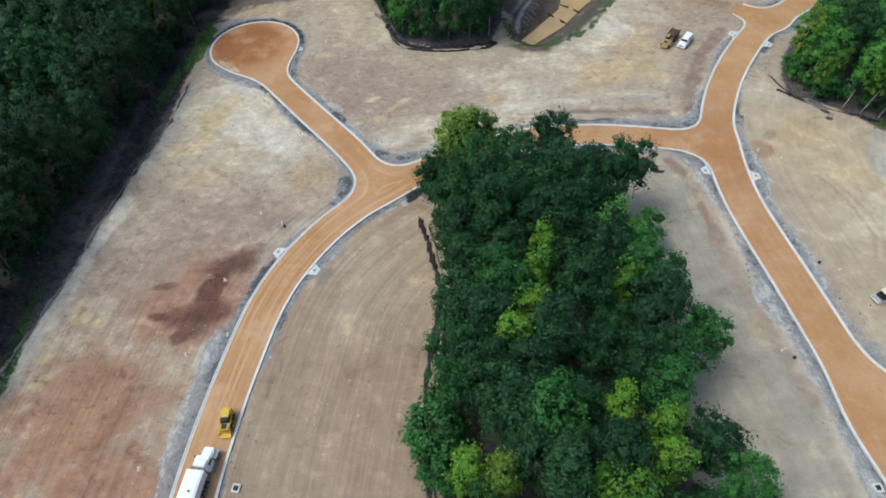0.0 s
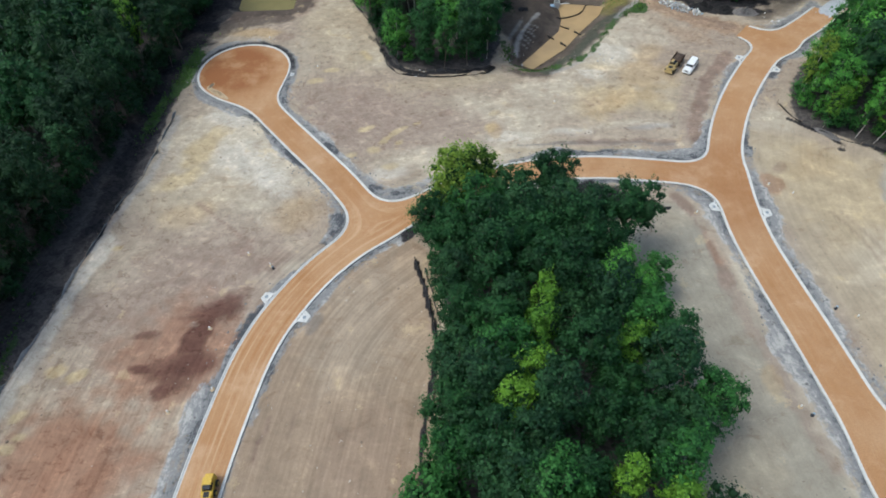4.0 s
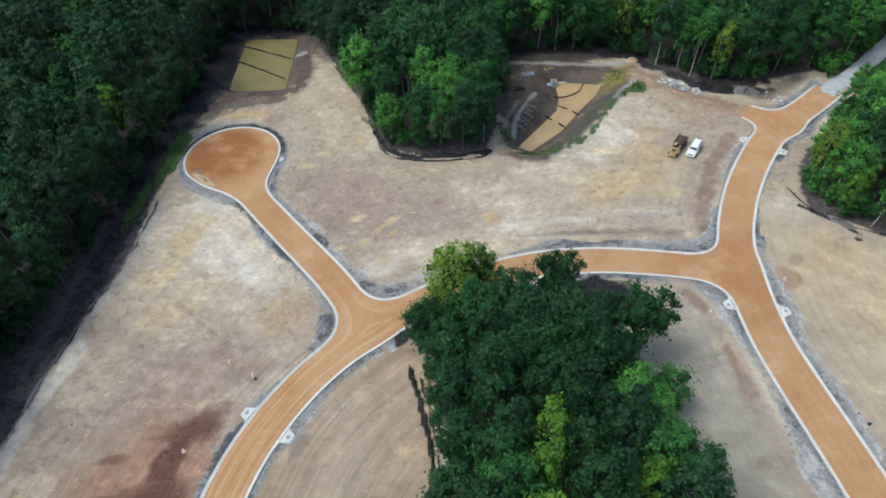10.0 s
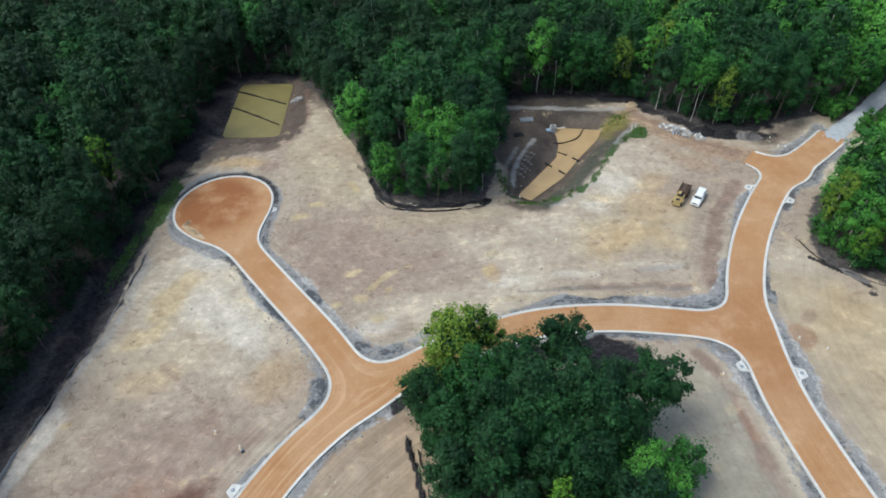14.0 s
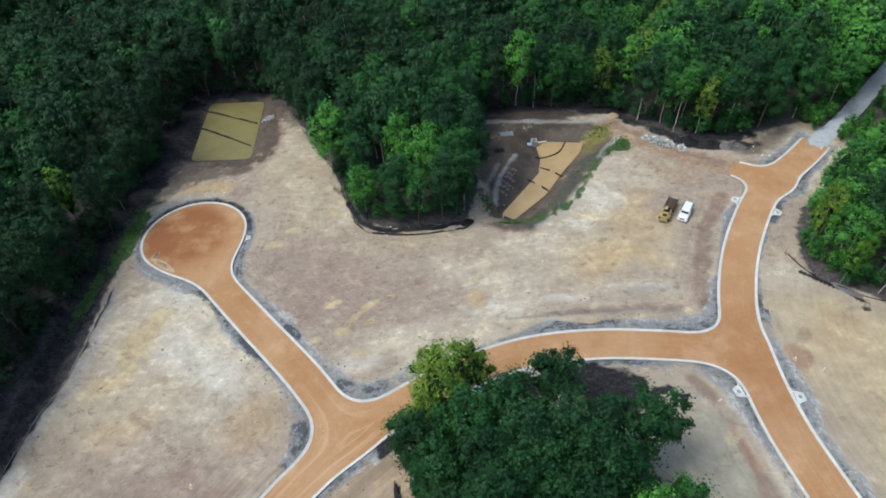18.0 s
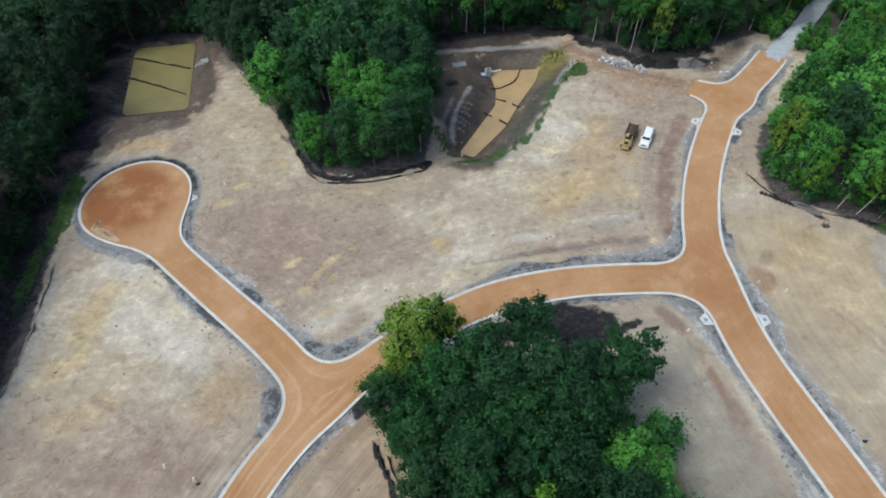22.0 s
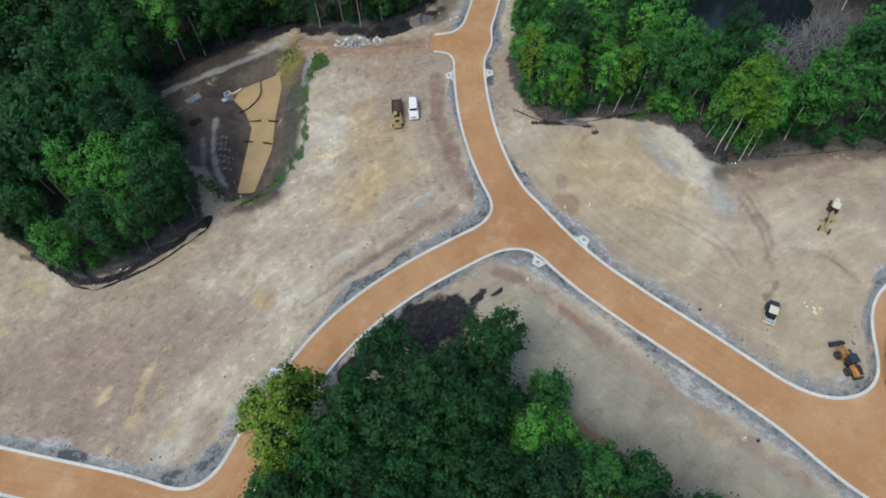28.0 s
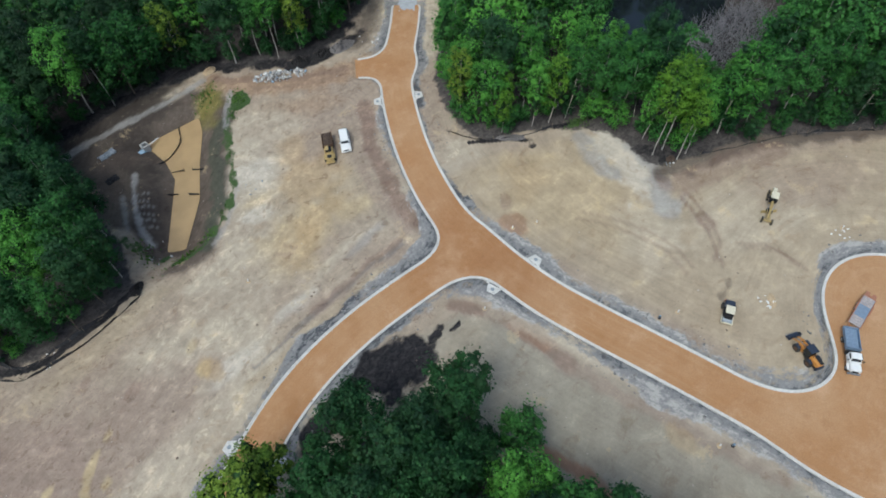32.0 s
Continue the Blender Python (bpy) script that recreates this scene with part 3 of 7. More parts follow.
    s.patch("yellow", 0.55, 40, 121, 9.5, 5.6, 10)
    s.patch("ochre", 0.45, 36.5, 119.6, 5.0, 3.0, 10)
    s.patch("yellow", 0.50, 38.5, 134.2, 3.6, 1.2, -12)
    s.patch("ochre", 0.45, 52, 139, 3.0, 5.0, -35)
    s.patch("ochre", 0.50, 49, 131, 7, 5)
    s.patch("ochre", 0.40, 43, 122, 6, 3)
    s.patch("yellow", 0.45, 49, 118, 4, 2)
    s.stroke("brown", 0.45, [(33.2, 121.6), (35.0, 119.4)], 0.4)
    s.stroke("brown", 0.40, [(35.6, 122.0), (36.4, 119.8)], 0.3)
    for px, py in ((-18.2, 125.3), (-3.1, 125.4), (-29.8, 123.2), (-22, 114), (2, 118)):
        s.patch("brown", 0.42, px, py, 1.5, 1.0, 20)
    for px, py, rx, ry, turn in ((-16.0, 113.8, 1.7, 0.8, 10), (-8.6, 112.2, 2.7, 0.7, 36), (-14.2, 106.4, 1.4, 1.1, 0), (-10.4, 101.2, 1.8, 1.0, 10), (-27.0, 135.8, 2.6, 0.9, 0), (-18.4, 141.7, 0.9, 2.6, 25), (-8.4, 108.6, 1.0, 0.5, 40), (-19.0, 104.6, 1.4, 0.7, 20), (13, 117.6, 1.3, 0.7, 20), (-11.6, 109.4, 1.6, 0.6, 38), (-5.2, 114.6, 1.0, 0.5, 30), (11.4, 112.6, 1.5, 1.1, 60), (-30.5, 131.6, 1.8, 0.8, 10)):
        s.patch("yellow", 0.85, px, py, rx, ry, turn)
    s.patch("cream", 0.40, 22, 119, 11, 4, 6)
    s.patch("cream", 0.55, -4, 104.4, 9, 2.6, 12)
    s.patch("cream", 0.45, 8, 122, 5, 2.2, -8)
    s.patch("chalk", 0.40, -30, 111, 3, 4, 40)
    s.patch("ochre", 0.50, 12.2, 111.6, 1.4, 2.8)
    s.stroke("brown", 0.75, [(55.0, 107), (57.2, 114.5), (60.8, 123.2), (65.4, 130.8), (71, 137.8)], 1.7)
    s.stroke("pink", 0.50, [(52.6, 107), (54.4, 116), (57.6, 124.5)], 1.3)
    s.stroke("sand", 0.70, [(14, 104.8), (28, 105.0), (44, 104.4)], 0.8)
    s.stroke("slate", 0.55, [(17, 106.6), (29, 106.9), (40, 106.7), (50, 105.6)], 0.45)
    s.stroke("brown", 0.50, [(30, 107.4), (42, 107.2), (51, 106.6)], 0.7)
    s.patch("ochre", 0.70, -49, 154, 7, 1.9)
    s.patch("brown", 0.35, -40, 152, 3, 2)
    # the way from the road's stub to the basin
    s.stroke("track", 0.75, [(79, 146.4), (72, 150.5), (64, 156), (57, 163), (52.5, 169)], 3.2)
    s.stroke("brown", 0.35, [(76, 147.6), (66, 153), (58, 160)], 0.5)
    s.stroke("brown", 0.62, [(76, 149.4), (66, 156.2), (60, 163), (54.5, 169.5)], 1.1)
    s.patch("track", 0.45, 62, 148, 7, 3, -35)
    s.patch("cream", 0.50, 55, 147, 6, 4, -30)
    # east of the island: smooth grey-olive, a brown seam, then turned pale soil
    lot = step01(-1.5, 1.5, to_polygon(x, y, [(34, 0), (34, 70), (38, 90), (46, 88), (51, 78), (54, 60), (57, 40), (58, 0)]) * -1)
    s.lay("olive_grey", 0.88 * lot)
    s.patch("sand", 0.35, 42, 84, 5, 4)
    s.patch("sand", 0.30, 45, 38, 5, 10)
    s.stroke("brown", 0.75, [(46.5, 90), (50.2, 84), (51.6, 76), (51.2, 69)], 1.3)
    s.stroke("pink", 0.60, [(51.2, 70), (51.6, 61), (53.6, 54), (55, 45.5), (56.8, 36)], 1.5)
    s.stroke("rust", 0.75, [(37.4, 67), (37.8, 62), (38.8, 56.8), (38.4, 49), (37.6, 43)], 0.9)
    s.stroke("rust", 0.45, [(50.4, 80), (51.2, 74)], 0.9)
    s.stroke("cream", 0.55, [(51.5, 84), (54.2, 74), (56, 62), (57.4, 50), (58.6, 36), (60, 18)], 2.2)
    s.patch("ochre", 0.40, 52, 50, 1.5, 3)
    # the field in the south-east
    field = step01(0, 3, to_polygon(x, y, [(64, 112), (78, 108), (96, 96), (96, 78), (134, 50), (134, 0), (70, 0), (67, 60), (64, 84)]) * -1)
    s.lay("sand", 0.80 * field)
    s.patch("yellow", 0.42, 79, 89, 10, 15, 25)
    s.patch("ochre", 0.30, 76, 98, 5, 4, 40)
    s.patch("cream", 0.55, 82, 74, 8, 5, 30)
    s.patch("cream", 0.50, 96, 62, 12, 6, -30)
    s.patch("pink", 0.45, 110, 58, 12, 5, -35)
    s.patch("rust", 0.55, 66.4, 93.0, 2.2, 2.6, 30)
    s.patch("brown", 0.45, 69.5, 97.5, 2.0, 1.2, 40)
    s.stroke("chalk", 0.60, [(98, 93), (94, 87.5), (90.5, 79)], 5.0, 1.4)
    s.stroke("ash", 0.60, [(92, 96.5), (89, 92), (88, 86)], 1.8)
    s.stroke("ash", 0.65, [(97, 86), (93, 79), (87.5, 74.5)], 2.6, 1.4)
    s.stroke("umber", 0.80, [(95, 79), (103, 75.2), (112, 70), (121, 62.4), (132, 52.4)], 2.6)
    s.stroke("brown", 0.50, [(93, 76), (103, 71.5), (112, 66)], 2.8)
    s.stroke("sand", 0.65, [(112, 72.6), (122, 64.4), (133, 53)], 0.9)
    for off in (-0.9, 0.9):
        s.stroke("brown", 0.38, [(92.6 + off, 74), (91.0 + off, 70.5), (89.0 + off, 66.2), (85.2 + off, 62.6), (82.6, 61.2 + off)], 0.42, 0.6)
        s.stroke("brown", 0.35, [(88.6, 60.2 + off), (91.6, 56 + off), (91, 50 + off)], 0.35, 0.6)
        s.stroke("brown", 0.30, [(78 + off, 64), (80 + off, 70), (79 + off, 78), (76 + off, 85)], 0.35, 0.6)
    s.patch("brown", 0.45, 89.6, 67.4, 2.2, 1.4, 50)
    s.stroke("umber", 0.55, [(76.4, 57.4), (78.4, 58.6), (80.4, 58.0)], 0.6)
    # dark banks of the basin, the pond and the lakeside
    basin = step01(8.2, 6.2, to_trap(x, y) + 3 * s.pull)
    s.lay("umber", 0.9 * basin)
    # brown floor west of the basin, soil colour darkened for the shadow there
    hollow = step01(0.5, -2.0, to_polygon(x, y, [(20, 138), (23, 141), (31, 155), (36, 168), (50, 171), (40, 178), (22, 179), (15, 172), (14, 156)]) + 3 * s.pull)
    s.lay("bank", 0.85 * hollow)
    s.patch("bank", 0.95, 32, 178.5, 22, 5)
    s.stroke("umber", 0.70, [(25, 166), (30, 163.4), (33, 160)], 2.2)
    s.stroke("dank", 0.75, [(26, 133.6), (32.5, 139), (37.5, 145.5), (41.6, 152.5), (46.5, 157.6)], 1.7)
    s.patch("moss", 0.85, 48.8, 165.0, 2.6, 4.6, -38)
    s.stroke("ash", 0.60, [(47.5, 156.5), (51, 160.6), (54, 163.6)], 0.7)
    s.stroke("ash", 0.50, [(27.5, 132.4), (33, 135.2), (38.2, 140.4)], 0.6)
    s.stroke("ash", 0.70, [(15, 174.4), (25, 174.8), (33, 173.8), (42, 172.4), (52, 171.8)], 0.9)
    s.stroke("ash", 0.75, [(19.6, 141.5), (20.6, 147.5), (23.2, 153), (26.6, 158.5)], 0.62)
    s.stroke("ash", 0.45, [(17.4, 141.5), (18.0, 147.5), (21.4, 155.5)], 0.6)
    s.stroke("tan", 0.80, [(14.6, 134.0), (15.4, 139.5), (17.0, 145.5)], 2.0)
    s.patch("tan", 0.7, 18, 135.4, 4.0, 1.4)
    for k in range(6):
        s.stroke("ash", 0.48, [(20.7 + 0.62 * k, 146.0 + 1.6 * k), (22.9 + 0.62 * k + 0.4 * math.sin(9.0 * k), 144.6 + 1.6 * k)], 0.24, 0.5)
    pond = step01(7.6, 6.7, to_pond(x, y) + 3 * s.pull)
    s.lay("brown", 0.60 * step01(10, 7, to_pond(x, y) + 4 * s.pull))
    s.lay("umber", 0.90 * pond)
    s.stroke("umber", 0.80, [(-64, 150), (-58.5, 155.5), (-51, 160), (-42, 161.5)], 3.0)
    s.patch("umber", 0.75, -33.5, 187, 5.0, 6.5, 20)
    s.stroke("brown", 0.45, [(-36.6, 190), (-35.2, 181), (-33.8, 174)], 0.8)
    s.patch("umber", 0.60, 91, 158, 8, 2.6, 35)
    s.patch("umber", 0.50, 84, 154, 5, 2)


def dark_covers(s):
    """Black mulch, burnt brush and wet leaf litter, with the woods' shade painted in as black."""
    out = np.zeros(len(s.x))

    def heap_of(amount, *at):
        np.maximum(out, amount * s.spot(*at), out)
    # along the north edge of the island
    heap_of(1.0, 32.5, 88.6, 6.2, 5.0, 10)
    heap_of(1.0, 21, 91, 10, 2.2, 8)
    heap_of(0.75, 41, 88.4, 3.2, 0.9, 22)
    heap_of(0.75, 44, 87.2, 1.6, 0.7, 0)
    heap_of(0.85, -5.8, 82.0, 2.6, 1.5, 40)
    # under the western woods and round the pond: dark soil, woods' shade painted in
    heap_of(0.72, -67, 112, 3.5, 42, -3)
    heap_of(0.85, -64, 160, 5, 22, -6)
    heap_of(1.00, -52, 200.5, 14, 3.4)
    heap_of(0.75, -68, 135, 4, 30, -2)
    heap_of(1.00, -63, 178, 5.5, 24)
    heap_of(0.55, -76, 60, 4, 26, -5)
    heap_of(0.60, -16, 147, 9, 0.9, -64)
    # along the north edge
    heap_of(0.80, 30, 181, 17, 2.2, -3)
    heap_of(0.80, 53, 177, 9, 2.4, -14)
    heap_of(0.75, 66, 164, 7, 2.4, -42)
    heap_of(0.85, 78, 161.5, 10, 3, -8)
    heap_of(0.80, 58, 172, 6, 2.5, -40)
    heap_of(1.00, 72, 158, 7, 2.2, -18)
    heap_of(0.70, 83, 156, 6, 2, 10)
    # the sunny edge
    heap_of(0.75, 139, 90, 15, 9)
    heap_of(0.80, 83, 106.6, 4.5, 1.0, -50)
    heap_of(0.70, 84.2, 102.6, 1.2, 0.8, 0)
    heap_of(0.60, 98, 84, 3.5, 2.0, -60)
    heap_of(0.60, 98, 80, 3.0, 2.0)
    np.maximum(out, 0.95 * s.band([(91, 102.2), (93.5, 101), (96.4, 99.0)], 0.45, 0.5), out=out)
    np.maximum(out, 0.80 * s.band([(76.8, 112.4), (79.5, 109.4), (84, 105.8)], 0.6), out=out)
    np.maximum(out, 0.95 * s.band([(-4.3, 75), (-2.6, 69.4), (-0.5, 60.6), (-1.0, 53.9), (-1.6, 48), (-2.6, 41.8), (-2.8, 36), (-2.3, 28), (-0.8, 16)], 0.5, 0.5), out=out)
    # shadowy ground between fence and trees, its shade painted black
    point = s.band([(-15, 144.5), (-12, 138.5), (-9.5, 135.6), (-3, 134.0), (5, 134.0), (12.5, 135.2)], 0.7)
    bulb = 0.62 * step01(2.6, 1.0, road_sdf(s.x, s.y) + 1.5 * s.pull) * (np.hypot(s.x + 48.6, s.y - 137.1) < 17) * step01(132, 139, s.y)
    return np.maximum(out, np.maximum(point, bulb))


def grass_covers(s):
    out = 0.80 * s.band(BANK_GRASS, 1.15, 1.5) * (0.45 + 0.7 * fractal(s.x, s.y, 3, 86))
    for amount, *at in ((1.0, -63, 138, 2.4, 11, -6), (0.7, -66, 120, 1.5, 9, -5), (1.0, 53.6, 159.8, 1.9, 3.2, -25), (0.9, 23.0, 133.9, 4.6, 0.9, 5), (0.8, 19.4, 137.2, 1.8, 0.9, 30), (0.7, 17.2, 142.2, 1.0, 1.8, -10), (0.7, -72, 48, 1.2, 16, 5), (0.7, 95.6, 99.4, 3.0, 1.2, -20), (0.6, 16.5, 145, 1.2, 3), (0.6, -22, 168, 1.2, 8, 28)):
        out = np.maximum(out, amount * s.spot(*at))
    return out


def verge_dark(s):
    """Where the turned soil behind the kerbs lies in fresh dark clods."""
    out = 0.35 * step01(0.45, 0.65, fractal(s.x, s.y, 7, 151))
    for at in ((-20.2, 85.4, 1.8, 2.6, -30), (-23.6, 78.4, 3.2, 1.3, 45), (-32.4, 126.5, 1.6, 4.0, 20), (-29.2, 117.2, 1.6, 3.0, 40), (-23.4, 107.2, 2.6, 1.4, -50), (-13.2, 94.6, 2.4, 1.2, -20), (-6.8, 93.6, 3.0, 1.0, 20), (14.6, 103.4, 4.0, 1.1, 12), (32, 104.2, 6, 0.8, 0),
               (66.5, 104, 1.6, 5, -12), (68, 87, 2, 5, 20), (61, 66, 2, 6, -8), (70, 66, 2, 6, 15), (76, 47.5, 2.5, 6, -40), (57.6, 96, 2, 3, 0), (-40.6, 116, 1.6, 5, 40), (-30.2, 104.2, 1.5, 4, 40), (80, 130, 2, 5, -40), (-32.6, 62, 1.5, 4, -20)):
        out = np.maximum(out, s.spot(*at))
    return out


def along_roads(x, y):
    """How far along the nearest road a place lies."""
    best, at, start = np.full(len(x), 1e9), np.zeros(len(x)), 0.0
    for line in (ROAD_WEST, ROAD_STEM, ROAD_NORTH, ROAD_EAST):
        p = even(line, 5.0)
        for a, d in zip(p[:-1], np.diff(p, axis=0)):
            size = math.hypot(*d)
            u = np.clip(((x - a[0]) * d[0] + (y - a[1]) * d[1]) / size ** 2, 0, 1)
            gap = np.hypot(x - a[0] - u * d[0], y - a[1] - u * d[1])
            at = np.where(gap < best, start + u * size, at)
            best = np.minimum(gap, best)
            start += size
        start += 200
    return at


def build_ground():
    gx, gy = axis(-88, 134, 0.55, 3600), axis(8, 204, 0.55, 3600)
    X, Y = np.meshgrid(gx, gy)
    x, y = X.ravel(), Y.ravel()
    road = road_sdf(x, y)
    z = ground_z(x, y, road)
    nx, ny = len(gx), len(gy)
    i = np.arange(nx * ny).reshape(ny, nx)
    faces = np.stack([i[:-1, :-1], i[:-1, 1:], i[1:, 1:], i[1:, :-1]], -1).reshape(-1, 4)
    me = mesh_polys("ground", np.stack([x, y, z], -1), faces, 4, [SOIL], True)
    soil = Soil(x, y)
    lay_soils(soil)
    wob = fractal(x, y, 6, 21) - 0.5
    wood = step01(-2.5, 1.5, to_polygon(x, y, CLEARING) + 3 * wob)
    # floor colour drawn out over the band that the western trees shade
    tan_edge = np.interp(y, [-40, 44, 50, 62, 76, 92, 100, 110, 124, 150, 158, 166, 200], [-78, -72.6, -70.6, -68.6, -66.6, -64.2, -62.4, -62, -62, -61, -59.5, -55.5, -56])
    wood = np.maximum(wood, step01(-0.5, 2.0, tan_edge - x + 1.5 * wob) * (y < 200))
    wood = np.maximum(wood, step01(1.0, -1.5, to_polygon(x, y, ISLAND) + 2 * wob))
    wide = 0.5 + 3.4 * fractal(x, y, 11, 5) + 0.9 * (x > 45) * (x < 75) * (y < 92) + 1.5 * (x < -34) * (y < 52) - 1.0 * (x > 48) * (x < 78) * (y > 104) - 0.9 * (x > -33) * (x < -8) * (y < 80)
    grey = step01(wide + 1.4, wide - 1.0, road + 1.8 * wob) * np.clip(0.40 + 0.9 * fractal(x, y, 9, 77), 0, 1)
    smooth = (x > 35) * (x < 60) * (y < 92) + (x > 64) * (y < 112) + (x > -33) * (x < 0) * (y < 80)
    stirred = np.where(smooth, 0.22, 1.0)
    grey *= step01(6.0, 9.5, np.hypot(x - 74.5, y - 150.2))
    lines = 0.30 + 0.55 * step01(-24, -36, x) * step01(66, 50, y) + 0.45 * (x > -33) * (x < 0) * (y < 80) + 0.10 * (x > 64) * (y < 110)
    bend = road + 2.5 * (fractal(x, y, 30, 40) - 0.5)
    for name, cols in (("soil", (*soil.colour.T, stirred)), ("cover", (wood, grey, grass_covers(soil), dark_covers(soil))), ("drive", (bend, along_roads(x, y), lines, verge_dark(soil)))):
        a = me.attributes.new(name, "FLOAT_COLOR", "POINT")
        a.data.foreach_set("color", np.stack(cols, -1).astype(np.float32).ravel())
    tagged(new("ground", me), "graded tan and grey bare soil of a cleared building site", "ground", kind="structure")


build_ground()


# ---- roads and kerbs, from the outline's own distance field ----
def contour(field, gx, gy):
    """Marching squares: the cells' polygons inside, and the outline as chains of plan points."""
    ny, nx = field.shape
    verts, index, polys, links_ = [], {}, [], {}

    def corner(i, j):
        key = (i, j)
        if key not in index:
            index[key] = len(verts)
            verts.append((gx[i], gy[j]))
        return index[key]

    def cross(i, j, k, m):
        key = (i, j, k, m) if (i, j) < (k, m) else (k, m, i, j)
        if key not in index:
            a, b = field[key[1], key[0]], field[key[3], key[2]]
            u = a / (a - b)
            index[key] = len(verts)
            verts.append((gx[key[0]] + u * (gx[key[2]] - gx[key[0]]), gy[key[1]] + u * (gy[key[3]] - gy[key[1]])))
        return index[key]
    inside = field < 0
    any_in = inside[:-1, :-1] | inside[1:, :-1] | inside[:-1, 1:] | inside[1:, 1:]
    for j, i in np.argwhere(any_in):
        ring = [(i, j), (i + 1, j), (i + 1, j + 1), (i, j + 1)]
        poly, ends = [], []
        for a, b in zip(ring, ring[1:] + ring[:1]):
            ia, ib = inside[a[1], a[0]], inside[b[1], b[0]]
            if ia:
                poly.append(corner(*a))
            if ia != ib:
                v = cross(*a, *b)
                poly.append(v)
                ends.append(v)
        polys.append(poly)
        for a, b in zip(ends[::2], ends[1::2]):
            links_.setdefault(a, []).append(b)
            links_.setdefault(b, []).append(a)
    chains, seen = [], set()
    starts = [v for v in links_ if len(links_[v]) == 1] + list(links_)
    for s in starts:
        if s in seen:
            continue
        chain, prev, cur = [s], None, s
        seen.add(s)
        while True:
            nxt = [v for v in links_[cur] if v != prev and v not in seen]
            if not nxt:
                break
            prev, cur = cur, nxt[0]
            seen.add(cur)
            chain.append(cur)
        chains.append([verts[v] for v in chain])
    return verts, polys, chains


def sweep(points, normals, profile, base):
    """A profile (out, up) drawn along a plan line."""
    verts, faces, k = [], [], len(profile)
    for p, nrm in zip(points, normals):
        for o, h in profile:
            q = p + nrm * o
            verts.append((q[0], q[1], base(q[0], q[1]) + h))
    for i in range(len(points) - 1):
        for j in range(k - 1):
            faces.append((i * k + j, (i + 1) * k + j, (i + 1) * k + j + 1, i * k + j + 1))
    faces += [tuple(range(k)), tuple(range((len(points) - 1) * k, len(points) * k))[::-1]]
    return verts, faces


def build_roads():
    gx, gy = np.arange(-64, 112, 0.5), np.arange(-6, 166, 0.5)
    X, Y = np.meshgrid(gx, gy)
    verts, polys, chains = contour(road_sdf(X, Y), gx, gy)
    v = np.array(verts)
    crown = -road_sdf(v[:, 0], v[:, 1])
    z = slope(v[:, 0], v[:, 1]) + 0.02 + 0.05 * np.clip(crown / 3.3, 0, 1)
    me = mesh_of("road", np.column_stack([v, z]), polys, [ROAD], True)
    lines = [ROAD_WEST, ROAD_STEM, ROAD_NORTH, ROAD_EAST, ROAD_SIDE]
    best, along = np.full(len(v), 1e9), np.zeros(len(v))
    for k, line in enumerate(lines):
        d2 = np.full(len(v), 1e9)
        at = np.zeros(len(v))
        for i, q in enumerate(line):
            d = np.hypot(v[:, 0] - q[0], v[:, 1] - q[1])
            at = np.where(d < d2, i + 100 * k, at)
            d2 = np.minimum(d, d2)
        along = np.where(d2 < best, at, along)
        best = np.minimum(d2, best)
    damp = np.maximum(step01(13, 7, np.hypot(v[:, 0] + 51, v[:, 1] - 138)), 0.34 * step01(20, 6, np.hypot((v[:, 0] - 57) * 1.1, (v[:, 1] - 95) * 0.8)))
    a = me.attributes.new("lane", "FLOAT_COLOR", "POINT")
    a.data.foreach_set("color", np.column_stack([along / 9, np.clip(crown / 4, 0, 3), step01(10, -15, v[:, 0]) * step01(100, 80, v[:, 1]), damp]).astype(np.float32).ravel())
    tagged(new("road", me), "orange packed-clay subdivision road base with tyre tracks", "road", kind="structure")
    profile = [(-0.26, 0.0), (-0.26, 0.045), (0.0, 0.04), (0.03, 0.15), (0.20, 0.16), (0.24, 0.12), (0.24, -0.15)]
    for chain in chains:
        p = even(chain, 0.8)
        p[1:-1] = (p[:-2] + 2 * p[1:-1] + p[2:]) / 4
        e = 0.05
        g = np.stack([road_sdf(p[:, 0] + e, p[:, 1]) - road_sdf(p[:, 0] - e, p[:, 1]), road_sdf(p[:, 0], p[:, 1] + e) - road_sdf(p[:, 0], p[:, 1] - e)], -1)
        g /= np.maximum(np.hypot(*g.T)[:, None], 1e-6)
        keep = (p[:, 1] > -3) & ~((p[:, 0] - 101.6) * 0.77 + (p[:, 1] - 155.4) * 0.64 > -0.15) & ~((p[:, 0] - 77.4) * -0.76 + (p[:, 1] - 147.6) * 0.65 > -0.3) | (p[:, 0] < 60) & (p[:, 1] > -3)
        run = []
        for i in range(len(p) + 1):
            if i < len(p) and keep[i]:
                run.append(i)
            else:
                if len(run) > 3:
                    vs, fs = sweep(p[run], g[run], profile, lambda a_, b_: float(slope(a_, b_)))
                    k = mesh_of("kerb", vs, fs, [CONCRETE])
                    tagged(new("kerb", k), "pale concrete kerb and gutter edging the clay road", "kerb", kind="structure")
                run = []


build_roads()


